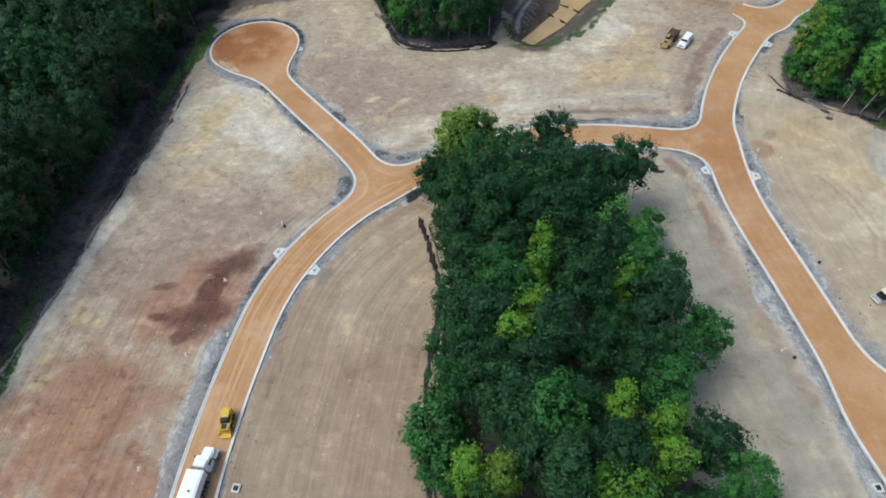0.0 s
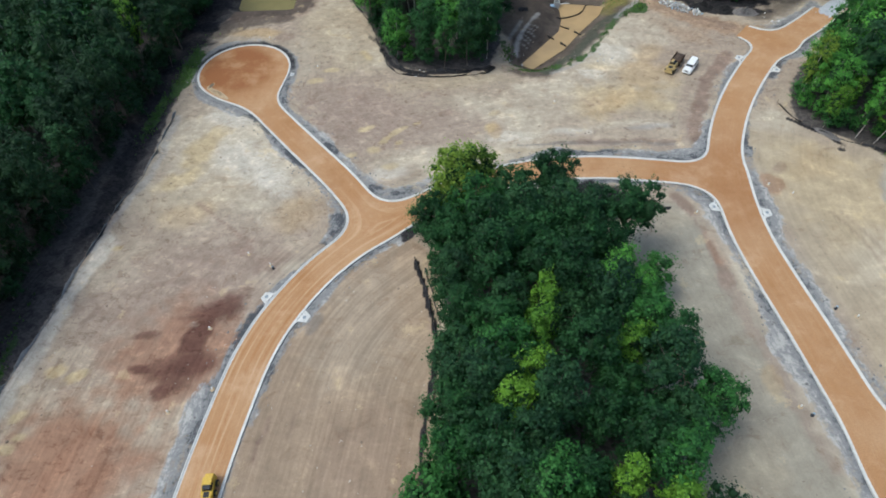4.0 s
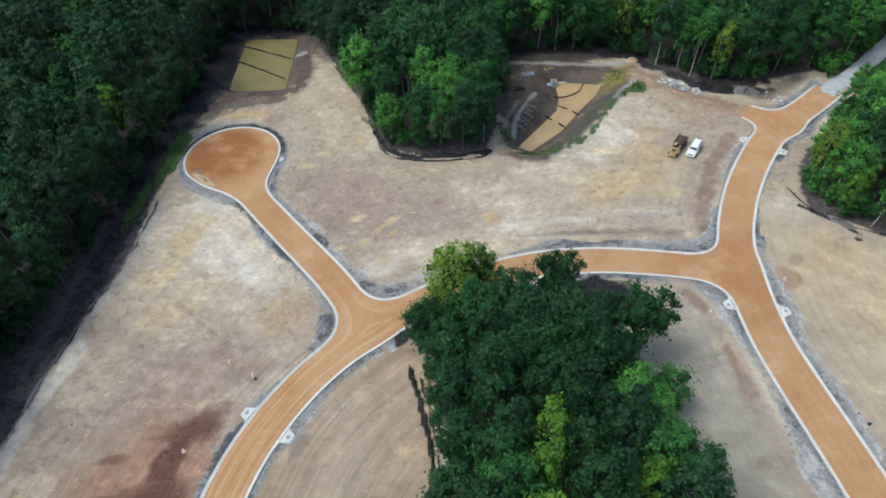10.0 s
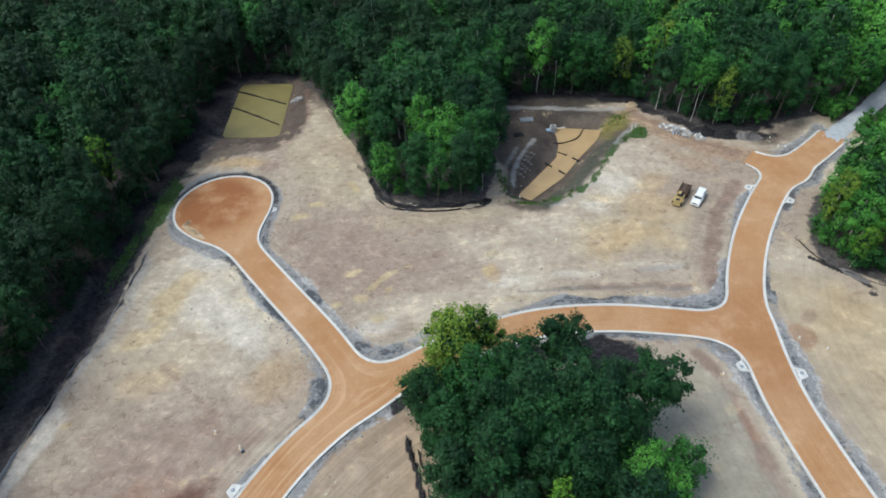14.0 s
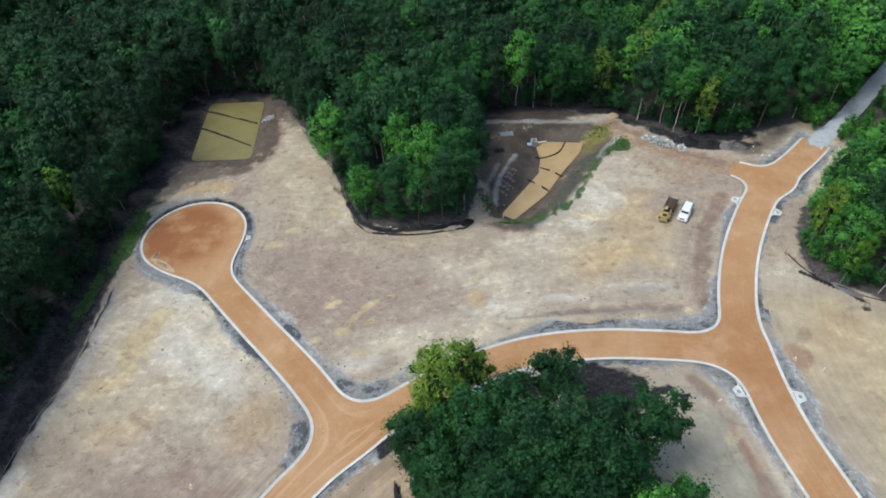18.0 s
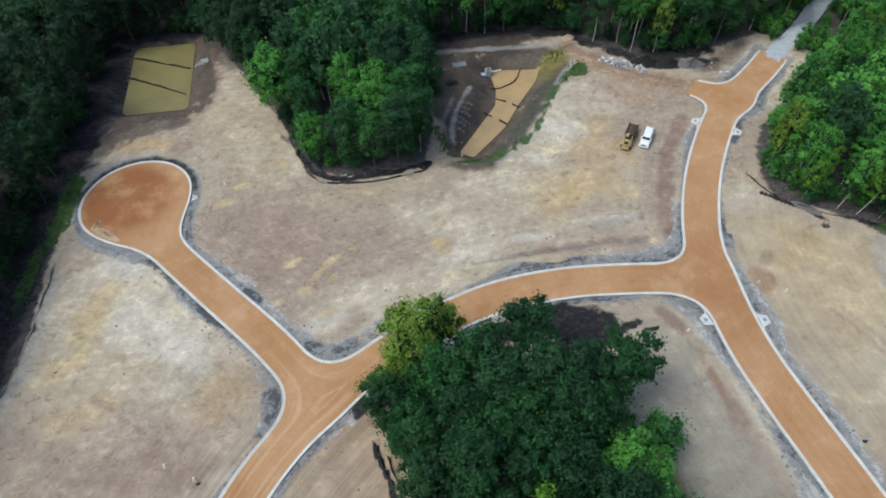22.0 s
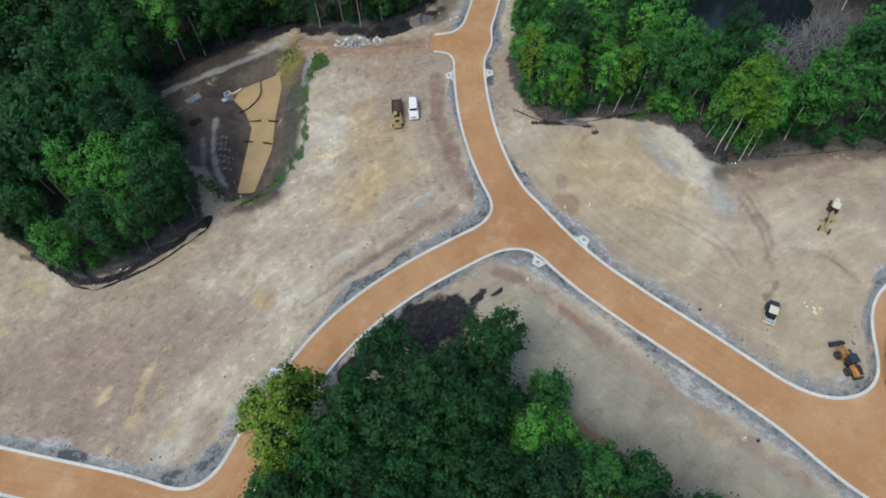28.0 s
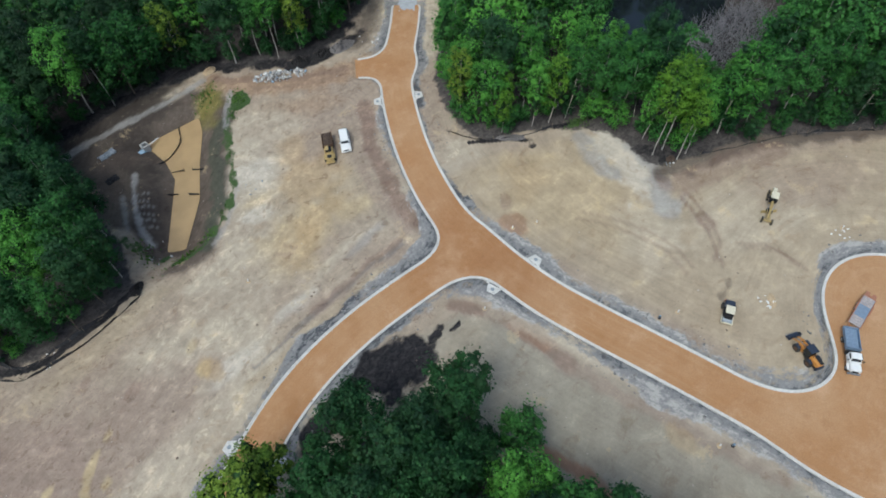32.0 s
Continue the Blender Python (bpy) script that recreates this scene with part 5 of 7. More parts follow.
def build_woods():
    """The joined rest of the woods, too many to count."""
    protos = []
    for k in range(12):
        r = np.random.default_rng(50 + k)
        R, H, low = (4.6, 19.0, 4.0) if k % 6 < 4 else (3.6, 20.5, 5.5)
        protos.append((crown_arrays(r, R, H, low, 28, 18, 0.66) if k < 6 else crown_arrays(r, R, H, low, 20, 13, 0.84), trunk_arrays(r, H, 0.2, low, 2, R)))
    V, F, M, T, TV, TF, n, tn = [], [], [], [], [], [], 0, 0
    names = list(LEAVES)
    heights = ground_z(spots[:, 0], spots[:, 1])
    for i in far:
        x, y = spots[i]
        (cv, cf, cmat, tone), (tv, tf) = protos[int(rng.integers(6)) + (6 if rim[i] > 45 else 0)]
        a, s = rng.random() * 6.28, 0.78 + 0.40 * rng.random()
        rot = np.array([[math.cos(a), -math.sin(a), 0], [math.sin(a), math.cos(a), 0], [0, 0, 1]]) * s
        at = np.array([x, y, heights[i]])
        V.append(cv @ rot.T + at)
        F.append(cf + n)
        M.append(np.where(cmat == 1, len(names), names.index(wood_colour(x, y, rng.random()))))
        T.append(np.clip(0.35 * tone + 1.5 * rng.random() - 0.35, 0, 1.3))
        n += len(cv)
        if rim[i] < 45:
            TV.append(tv @ rot.T + at)
            TF.append(tf + tn)
            tn += len(tv)
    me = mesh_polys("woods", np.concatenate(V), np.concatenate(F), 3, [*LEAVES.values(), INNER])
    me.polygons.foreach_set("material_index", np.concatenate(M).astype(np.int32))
    me.attributes.new("spray_tone", "FLOAT", "POINT").data.foreach_set("value", np.concatenate(T).astype(np.float32))
    ob = tagged(new("woods", me), "dense green summer woods round the cleared site", "woods", kind="stuff")
    tr = new("trunks", mesh_polys("trunks", np.concatenate(TV), np.concatenate(TF), 3, [PALE_BARK], True))
    tr.parent = ob


build_woods()


# ---- water ----
def water_material(name, colour, rough):
    m, n, l, sh = material(name)
    pos = n.new("ShaderNodeNewGeometry").outputs["Position"]
    f = noise_node(n, l, pos, 0.25, 5)
    l.new(blend(n, l, ramp(n, l, f, 0.35, 0.65), tuple(c * 0.86 for c in colour), colour), sh.inputs["Base Color"])
    sh.inputs["Roughness"].default_value = rough
    bump(n, l, sh, noise_node(n, l, pos, 2.0, 3), 0.05, 0.02)
    return m


def water(name, test, box, z, mat, label):
    gx, gy = np.arange(box[0], box[2], 0.6), np.arange(box[1], box[3], 0.6)
    X, Y = np.meshgrid(gx, gy)
    verts, polys, _ = contour(test(X, Y), gx, gy)
    me = mesh_of(name, [(a, b, z) for a, b in verts], polys, [mat])
    tagged(new(name, me), label, "water", kind="structure")


water("settling_basin_water", lambda a, b: to_trap(a, b) - 0.25, (14, 132, 50, 174), TRAP_Z, water_material("tan_silt_water", (0.43, 0.295, 0.145), 0.5), "still water thick with tan silt in a settling basin")
water("settling_pond_water", lambda a, b: to_pond(a, b) - 0.25, (-62, 164, -37, 201), POND_Z, water_material("olive_silt_water", (0.215, 0.182, 0.068), 0.45), "still olive-yellow silty water in a square pond")
water("lake_water", lambda a, b: to_lake(a, b) - 1.5, (118, 92, 182, 136), LAKE_Z, water_material("dark_lake_water", (0.012, 0.016, 0.020), 0.08), "dark still lake water behind the trees")


# ---- materials of the things ----
WHITE = plain("white_paint", (0.78, 0.78, 0.77), 0.35, 0, 0.05)
YELLOW = plain("yellow_paint", (0.62, 0.40, 0.04), 0.45, 0, 0.12)
FADED_YELLOW = plain("faded_yellow_paint", (0.46, 0.34, 0.14), 0.6, 0, 0.15)
CREAM = plain("cream_paint", (0.70, 0.65, 0.50), 0.5, 0, 0.10)
ORANGE = plain("orange_paint", (0.60, 0.27, 0.06), 0.5, 0, 0.12)
NAVY = plain("dark_blue_paint", (0.025, 0.035, 0.06), 0.45, 0, 0.1)
RUST = plain("rusty_steel", (0.15, 0.085, 0.05), 0.8, 0.2, 0.2)
RED_RUST = plain("red_oxide_steel", (0.42, 0.19, 0.12), 0.75, 0.1, 0.15)
STEEL = plain("worn_steel", (0.30, 0.34, 0.38), 0.5, 0.5, 0.12)
BLUE_STEEL = plain("blue_grey_steel", (0.22, 0.30, 0.41), 0.5, 0.1, 0.12)
DECKING = plain("dusty_decking", (0.47, 0.41, 0.39), 0.85, 0, 0.15)
BRUSH = plain("grey_dead_twigs", (0.27, 0.265, 0.285), 0.9, 0, 0.15)
RUBBER = plain("dusty_rubber", (0.050, 0.046, 0.042), 0.85, 0, 0.15)
DARK = plain("black_metal", (0.02, 0.02, 0.022), 0.6, 0.2, 0.1)
GLASS = plain("tinted_glass", (0.015, 0.018, 0.022), 0.08, 0, 0.02)
LAMP = plain("lamp_glass", (0.7, 0.7, 0.66), 0.15, 0, 0.02)
EARTH = plain("dark_earth", (0.085, 0.058, 0.042), 0.95, 0, 0.2, 1.5)
FABRIC = plain("black_fabric", (0.022, 0.022, 0.025), 0.8, 0, 0.15, 1.0)
GREY_FABRIC = plain("grey_fabric", (0.28, 0.27, 0.255), 0.9, 0, 0.15, 1.0)
TIMBER = plain("weathered_timber", (0.22, 0.17, 0.12), 0.85, 0, 0.15)
PVC = plain("white_plastic_pipe", (0.74, 0.74, 0.72), 0.4, 0, 0.05)
BLUE_PLASTIC = plain("pale_blue_plastic", (0.30, 0.42, 0.55), 0.5, 0, 0.1)
RUBBLE = plain("broken_concrete", (0.45, 0.44, 0.42), 0.9, 0, 0.12)
MULCH = plain("black_mulch", (0.018, 0.016, 0.016), 0.95, 0, 0.2, 2.0)
DEADWOOD = plain("grey_dead_wood", (0.17, 0.155, 0.15), 0.9, 0, 0.15)
SAND = plain("tan_sand", (0.50, 0.38, 0.24), 0.95, 0, 0.12, 1.0)


# ---- shaping ----
def box(bm, at, size, top=(1, 1), bevel=0.0, shift=0.0):
    """A block with its top drawn in (or out), its top shifted along y, and rounded edges."""
    r = bmesh.ops.create_cube(bm, size=1)
    for v in r["verts"]:
        up = v.co.z > 0
        v.co = Vector((v.co.x * size[0] * (top[0] if up else 1), v.co.y * size[1] * (top[1] if up else 1) + (shift if up else 0), v.co.z * size[2])) + Vector(at)
    if bevel:
        edges = {e for v in r["verts"] for e in v.link_edges}
        bmesh.ops.bevel(bm, geom=list(edges), offset=bevel, segments=2, affect="EDGES", clamp_overlap=True)
    return bm


def rod(bm, a, b, r, sides=10, r2=None):
    """A round bar from a to b."""
    a, b = Vector(a), Vector(b)
    m = Matrix.Translation((a + b) / 2) @ (b - a).to_track_quat("Z", "Y").to_matrix().to_4x4()
    bmesh.ops.create_cone(bm, cap_ends=True, segments=sides, radius1=r, radius2=r if r2 is None else r2, depth=(b - a).length, matrix=m)
    return bm


def fresh():
    return bmesh.new()


def wheel(parent, x, y, r, w, rim=STEEL):
    bm = fresh()
    rod(bm, (x - w / 2, y, r), (x + w / 2, y, r), r, 18)
    bmesh.ops.bevel(bm, geom=[e for e in bm.edges if e.calc_face_angle(0) > 1.0], offset=min(0.07, w * 0.2), segments=2, affect="EDGES")
    tyre = part("wheel", bm, RUBBER, parent)
    bm = fresh()
    rod(bm, (x - w / 2 - 0.015, y, r), (x + w / 2 + 0.015, y, r), r * 0.55, 14)
    part("rim", bm, rim, tyre)


SLOPE_TURN = Vector((-0.0352, 0.0429, 1)).normalized()


def stand(ob, x, y, heading, lift=0.0):
    """Stands a thing on the land, facing the heading (degrees clockwise from +y)."""
    on_road = float(road_sdf(np.array([x]), np.array([y]))[0]) < 0
    z = (float(slope(x, y)) + 0.06) if on_road else on_ground(x, y)
    lean = Vector((0, 0, 1)).rotation_difference(SLOPE_TURN).to_matrix().to_4x4()
    ob.matrix_basis = Matrix.Translation((x, y, z + lift)) @ lean @ Matrix.Rotation(-radians(heading), 4, "Z")


# ---- vehicles ----
def utility_vehicle():
    e = new("sport_utility_vehicle")
    bm = box(box(fresh(), (0, 0, 0.78), (1.98, 5.2, 0.72), (0.95, 0.985), 0.12), (0, 1.75, 1.12), (1.7, 1.45, 0.16), (0.9, 0.9), 0.06)
    part("body", bm, WHITE, e)
    part("roof", box(fresh(), (0, -0.75, 1.55), (1.78, 3.55, 0.68), (0.84, 0.86), 0.10, 0.02), WHITE, e)
    part("windscreen", box(fresh(), (0, 1.03, 1.50), (1.52, 0.10, 0.52), (0.90, 1), 0.02, -0.26), GLASS, e)
    part("rear_window", box(fresh(), (0, -2.50, 1.56), (1.45, 0.08, 0.42), (0.9, 1), 0.02, 0.12), GLASS, e)
    for s in (-1, 1):
        part("side_window", box(fresh(), (s * 0.845, -0.75, 1.58), (0.06, 2.9, 0.36), (1, 0.9), 0.01), GLASS, e)
        part("headlight", box(fresh(), (s * 0.74, 2.56, 0.90), (0.38, 0.10, 0.20), (1, 1), 0.03), LAMP, e)
        part("tail_light", box(fresh(), (s * 0.86, -2.58, 1.0), (0.16, 0.08, 0.40), (1, 1), 0.02), RED_RUST, e)
        part("mirror", box(fresh(), (s * 1.08, 0.85, 1.22), (0.22, 0.12, 0.20), (1, 1), 0.03), WHITE, e)
        for y in (1.62, -1.55):
            wheel(e, s * 0.86, y, 0.39, 0.27)
    part("grille", box(fresh(), (0, 2.59, 0.86), (0.95, 0.06, 0.26), (1, 1), 0.02), DARK, e)
    part("bumper", box(fresh(), (0, 2.60, 0.55), (1.9, 0.18, 0.24), (1, 1), 0.05), WHITE, e)
    stand(tagged(e, "white sport utility vehicle parked on bare soil beside a dump truck", "car"), 60.2, 132.0, -145)
    e.scale = (1.06, 1.08, 1.06)


def haul_truck():
    e = new("articulated_dump_truck")
    part("chassis", box(box(fresh(), (0, -1.9, 0.95), (0.9, 4.6, 0.35), (1, 1), 0.05), (0, 2.1, 0.95), (1.0, 3.0, 0.4), (1, 1), 0.05), DARK, e)
    bm = box(fresh(), (0, -2.0, 1.35), (2.45, 4.3, 0.12), (1, 1), 0.02)
    for s in (-1, 1):
        box(bm, (s * 1.25, -2.0, 1.80), (0.10, 4.3, 1.0), (1, 1), 0.02)
        for y in (-3.7, -2.8, -1.9, -1.0):
            box(bm, (s * 1.33, y, 1.78), (0.10, 0.14, 0.95), (1, 1), 0.02)
    box(bm, (0, 0.2, 1.85), (2.5, 0.12, 1.15), (1, 1), 0.02)
    box(bm, (0, -4.15, 1.55), (2.5, 0.12, 0.45), (1, 1), 0.02)
    bed = part("dump_bed", bm, RUST, e)
    r = np.random.default_rng(3)
    bm = fresh()
    bmesh.ops.create_grid(bm, x_segments=9, y_segments=14, size=0.5)
    for v in bm.verts:
        v.co = (v.co.x * 2.36, v.co.y * 4.2 - 2.0, 1.75 + 0.35 * (1 - (2 * v.co.x) ** 2) * (1 - (2 * v.co.y) ** 4) + 0.12 * r.random())
    part("soil_load", bm, EARTH, bed, "dark brown soil load")
    part("hood", box(fresh(), (0, 3.0, 1.55), (1.9, 1.7, 0.85), (0.92, 0.92), 0.10), FADED_YELLOW, e)
    part("radiator_grille", box(fresh(), (0, 3.2, 2.0), (1.1, 0.9, 0.05), (1, 1), 0.02), DARK, e)
    bm = box(fresh(), (0, 1.4, 1.65), (2.2, 1.5, 1.05), (1, 1), 0.06)
    part("cab_base", bm, FADED_YELLOW, e)
    cab = part("cab_window", box(fresh(), (0, 1.45, 2.40), (1.5, 1.25, 0.60), (0.92, 0.92), 0.04), GLASS, e)
    part("cab_roof", box(fresh(), (0.35, 1.35, 2.76), (0.85, 1.3, 0.10), (0.95, 0.95), 0.03), FADED_YELLOW, cab)
    part("bumper", box(fresh(), (0, 4.0, 1.0), (2.3, 0.35, 0.55), (0.95, 0.9), 0.06), FADED_YELLOW, e)
    for s in (-1, 1):
        part("fender", box(fresh(), (s * 1.10, 2.7, 1.50), (0.55, 1.6, 0.10), (0.95, 0.9), 0.03), FADED_YELLOW, e)
        part("exhaust", rod(fresh(), (s * 0.75, 2.1, 1.9), (s * 0.75, 2.1, 2.9), 0.07), RUST, e) if s > 0 else None
        for y in (2.7, -1.2, -2.9):
            wheel(e, s * 1.15, y, 0.68, 0.55, FADED_YELLOW)
    stand(tagged(e, "worn yellow articulated dump truck with a rusty bed full of soil", "dump truck"), 56.6, 132.9, -145)
    e.scale = (0.80, 0.93, 0.90)


def road_roller():
    e = new("compact_roller")
    drum = part("drum", rod(fresh(), (-0.72, 1.35, 0.55), (0.72, 1.35, 0.55), 0.55, 28), STEEL, e)
    part("axle_cap", rod(fresh(), (-0.78, 1.35, 0.55), (0.78, 1.35, 0.55), 0.16, 12), DARK, drum)
    bm = fresh()
    for s in (-1, 1):
        box(bm, (s * 0.86, 1.3, 0.65), (0.12, 1.5, 0.24), (1, 1), 0.02)
    box(bm, (0, 1.98, 0.66), (1.84, 0.14, 0.24), (1, 1), 0.02)
    part("drum_frame", bm, CREAM, e)
    part("dashboard", box(fresh(), (0, 1.10, 1.35), (1.25, 0.65, 0.75), (0.9, 0.8), 0.08), DARK, e)
    part("platform", box(fresh(), (0, -0.2, 0.85), (1.6, 2.2, 0.28), (1, 1), 0.05), DARK, e)
    part("seat", box(box(fresh(), (0, 0.0, 1.15), (0.55, 0.55, 0.16), (1, 1), 0.04), (0, -0.25, 1.45), (0.52, 0.12, 0.55), (0.9, 1), 0.03), DARK, e)
    roof = part("roof", box(fresh(), (0, 0.25, 2.20), (1.45, 1.55, 0.14), (0.94, 0.94), 0.05), CREAM, e)
    for s in (-1, 1):
        for y in (-0.40, 0.90):
            part("roof_post", rod(fresh(), (s * 0.62, y, 0.95), (s * 0.62, y, 2.18), 0.04, 8), DARK, roof)
    part("engine_hood", box(fresh(), (0, -1.25, 1.28), (1.55, 1.35, 0.85), (0.93, 0.93), 0.10), NAVY, e)
    part("rear_guard", box(fresh(), (0, -2.05, 0.95), (1.65, 0.26, 0.60), (0.95, 0.9), 0.06), RED_RUST, e)
    for s in (-1, 1):
        wheel(e, s * 0.85, -1.15, 0.58, 0.40, DARK)
    stand(tagged(e, "compact roller with a dark blue hood and cream roof on soil", "road roller"), 74.4, 55.2, -112)


def wheel_loader():
    e = new("wheel_loader")
    bm = fresh()
    box(bm, (0, 3.35, 0.55), (2.5, 0.9, 0.10), (1, 1), 0.02)
    box(bm, (0, 2.95, 0.95), (2.5, 0.10, 0.85), (1, 1), 0.02)
    for s in (-1, 1):
        box(bm, (s * 1.22, 3.3, 0.85), (0.08, 0.85, 0.65), (1, 0.6), 0.02, -0.12)
    b = part("bucket", bm, NAVY, e)
    for i in range(6):
        part("tooth", box(fresh(), (-1.05 + 0.42 * i, 3.88, 0.55), (0.10, 0.24, 0.09), (0.7, 1), 0.01), STEEL, b)
    bm = fresh()
    for s in (-1, 1):
        rod(bm, (s * 0.48, 0.6, 1.75), (s * 0.48, 2.0, 1.55), 0.13, 8)
        rod(bm, (s * 0.48, 2.0, 1.55), (s * 0.48, 2.95, 0.80), 0.13, 8)
    rod(bm, (-0.5, 1.9, 1.5), (0.5, 1.9, 1.5), 0.09, 8)
    part("lift_arm", bm, ORANGE, e)
    part("front_frame", box(fresh(), (0, 1.0, 1.0), (1.2, 1.5, 0.8), (0.9, 0.9), 0.06), ORANGE, e)
    part("tilt_cylinder", rod(fresh(), (0, 0.8, 1.8), (0, 2.4, 1.25), 0.08, 8), STEEL, e)
    part("rear_frame", box(fresh(), (0, -1.5, 0.95), (1.3, 2.8, 0.6), (1, 1), 0.06), DARK, e)
    part("cab", box(fresh(), (0, -0.35, 2.05), (1.45, 1.4, 1.5), (0.92, 0.92), 0.06), GLASS, e)
    part("cab_roof", box(fresh(), (0, -0.35, 2.86), (1.65, 1.65, 0.14), (0.93, 0.93), 0.05), NAVY, e)
    h = part("engine_hood", box(fresh(), (0, -2.1, 1.65), (1.45, 2.0, 0.95), (0.92, 0.94), 0.12), ORANGE, e)
    part("hood_top", box(fresh(), (0.25, -2.15, 2.14), (0.72, 1.8, 0.06), (0.95, 0.95), 0.02), DARK, h)
    part("counterweight", box(fresh(), (0, -3.15, 1.15), (1.8, 0.4, 0.7), (0.95, 0.9), 0.08), NAVY, e)
    part("exhaust", rod(fresh(), (-0.4, -1.5, 2.1), (-0.4, -1.5, 2.75), 0.06, 8), DARK, e)
    for s in (-1, 1):
        for y in (1.25, -1.75):
            wheel(e, s * 0.98, y, 0.72, 0.52, RUST)
            part("fender", box(fresh(), (s * 0.98, y, 1.52), (0.58, 1.0, 0.08), (0.95, 0.85), 0.03), NAVY, e)
    stand(tagged(e, "orange wheel loader with a dark bucket standing by the kerb", "wheel loader"), 75.9, 43.0, 29)
    e.scale = (0.86, 0.92, 0.92)


def dump_truck():
    e = new("dump_truck")
    part("chassis", box(fresh(), (0, -0.4, 0.80), (0.85, 7.2, 0.28), (1, 1), 0.03), DARK, e)
    bm = box(fresh(), (0, -1.95, 1.20), (2.3, 3.9, 0.12), (1, 1), 0.02)
    for s in (-1, 1):
        box(bm, (s * 1.15, -1.95, 1.55), (0.09, 3.9, 0.65), (1, 1), 0.02)
        for y in (-3.6, -2.8, -2.0, -1.2, -0.4):
            box(bm, (s * 1.22, y, 1.5), (0.08, 0.12, 0.6), (1, 1), 0.01)
    box(bm, (0, 0.0, 1.72), (2.36, 0.10, 1.0), (1, 1), 0.02)
    box(bm, (0, -3.88, 1.5), (2.36, 0.09, 0.55), (1, 1), 0.02)
    part("dump_bed", bm, BLUE_STEEL, e)
    # added black block that stands in for the dark gap behind the cab
    part("gap_block", box(fresh(), (0, 0.42, 1.15), (2.3, 0.55, 0.75), (1, 1), 0.04), DARK, e)
    part("cab", box(box(fresh(), (0, 1.45, 1.25), (2.05, 1.5, 1.0), (0.97, 1), 0.10), (0, 1.35, 2.05), (1.9, 1.45, 0.72), (0.86, 0.72), 0.08), WHITE, e)
    part("windscreen", box(fresh(), (0, 2.05, 2.03), (1.62, 0.10, 0.56), (0.90, 1), 0.02, -0.17), GLASS, e)
    part("hood", box(fresh(), (0, 2.85, 1.28), (1.75, 1.5, 0.80), (0.90, 0.92), 0.14), WHITE, e)
    part("grille", box(fresh(), (0, 3.60, 1.15), (1.0, 0.06, 0.5), (1, 1), 0.02), DARK, e)
    part("bumper", box(fresh(), (0, 3.66, 0.65), (2.1, 0.2, 0.32), (1, 1), 0.04), STEEL, e)
    for s in (-1, 1):
        part("side_window", box(fresh(), (s * 0.925, 1.4, 2.05), (0.06, 1.0, 0.42), (1, 0.85), 0.01), GLASS, e)
        part("headlight", box(fresh(), (s * 0.72, 3.58, 1.25), (0.28, 0.08, 0.22), (1, 1), 0.02), LAMP, e)
        part("mirror", box(fresh(), (s * 1.22, 2.0, 1.85), (0.24, 0.12, 0.42), (1, 1), 0.03), DARK, e)
        part("fender", box(fresh(), (s * 0.98, 2.75, 1.02), (0.42, 1.15, 0.14), (0.9, 0.85), 0.04), WHITE, e)
        wheel(e, s * 0.95, 2.75, 0.47, 0.28)
        wheel(e, s * 0.88, -2.1, 0.47, 0.52)
    stand(tagged(e, "white-cabbed dump truck with an empty grey bed on the clay road", "dump truck"), 80.4, 38.0, -119)
    e.scale = (0.88, 1.0, 0.95)


def flatbed_trailer():
    e = new("flatbed_trailer")
    bm = box(fresh(), (0, 0, 0.78), (2.3, 6.2, 0.10), (1, 1), 0.02)
    deck = part("deck", bm, STEEL, e)
    for i in range(13):
        part("plank", box(fresh(), (0, -2.95 + 0.49 * i, 0.845), (2.1, 0.40, 0.04), (1, 1), 0.01), BLUE_STEEL if 3 < i < 9 else DECKING, deck)
    for s in (-1, 1):
        part("side_rail", box(fresh(), (s * 1.20, 0, 0.80), (0.14, 6.4, 0.24), (1, 1), 0.02), RED_RUST, e)
        part("ramp", box(fresh(), (s * 0.65, -3.75, 0.62), (0.75, 1.2, 0.10), (1, 1), 0.02, 0.0), RED_RUST, e)
        part("fender", box(fresh(), (s * 1.30, -0.8, 0.98), (0.34, 2.2, 0.06), (0.95, 0.9), 0.02), RED_RUST, e)
        for y in (-1.35, -0.3):
            wheel(e, s * 1.28, y, 0.38, 0.24)
    bm = fresh()
    for s in (-1, 1):
        rod(bm, (s * 0.9, 3.1, 0.72), (0, 4.6, 0.68), 0.08, 6)
    rod(bm, (0, 4.4, 0.68), (0, 4.95, 0.68), 0.07, 6)
    part("drawbar", bm, RED_RUST, e)
    part("dovetail", box(fresh(), (0, -3.35, 0.74), (2.2, 0.7, 0.09), (1, 1), 0.02), RED_RUST, e)
    stand(tagged(e, "empty flatbed equipment trailer with rust-red rails behind a truck", "trailer"), 88.3, 39.6, -91)
    e.scale = (0.80, 1.0, 0.95)


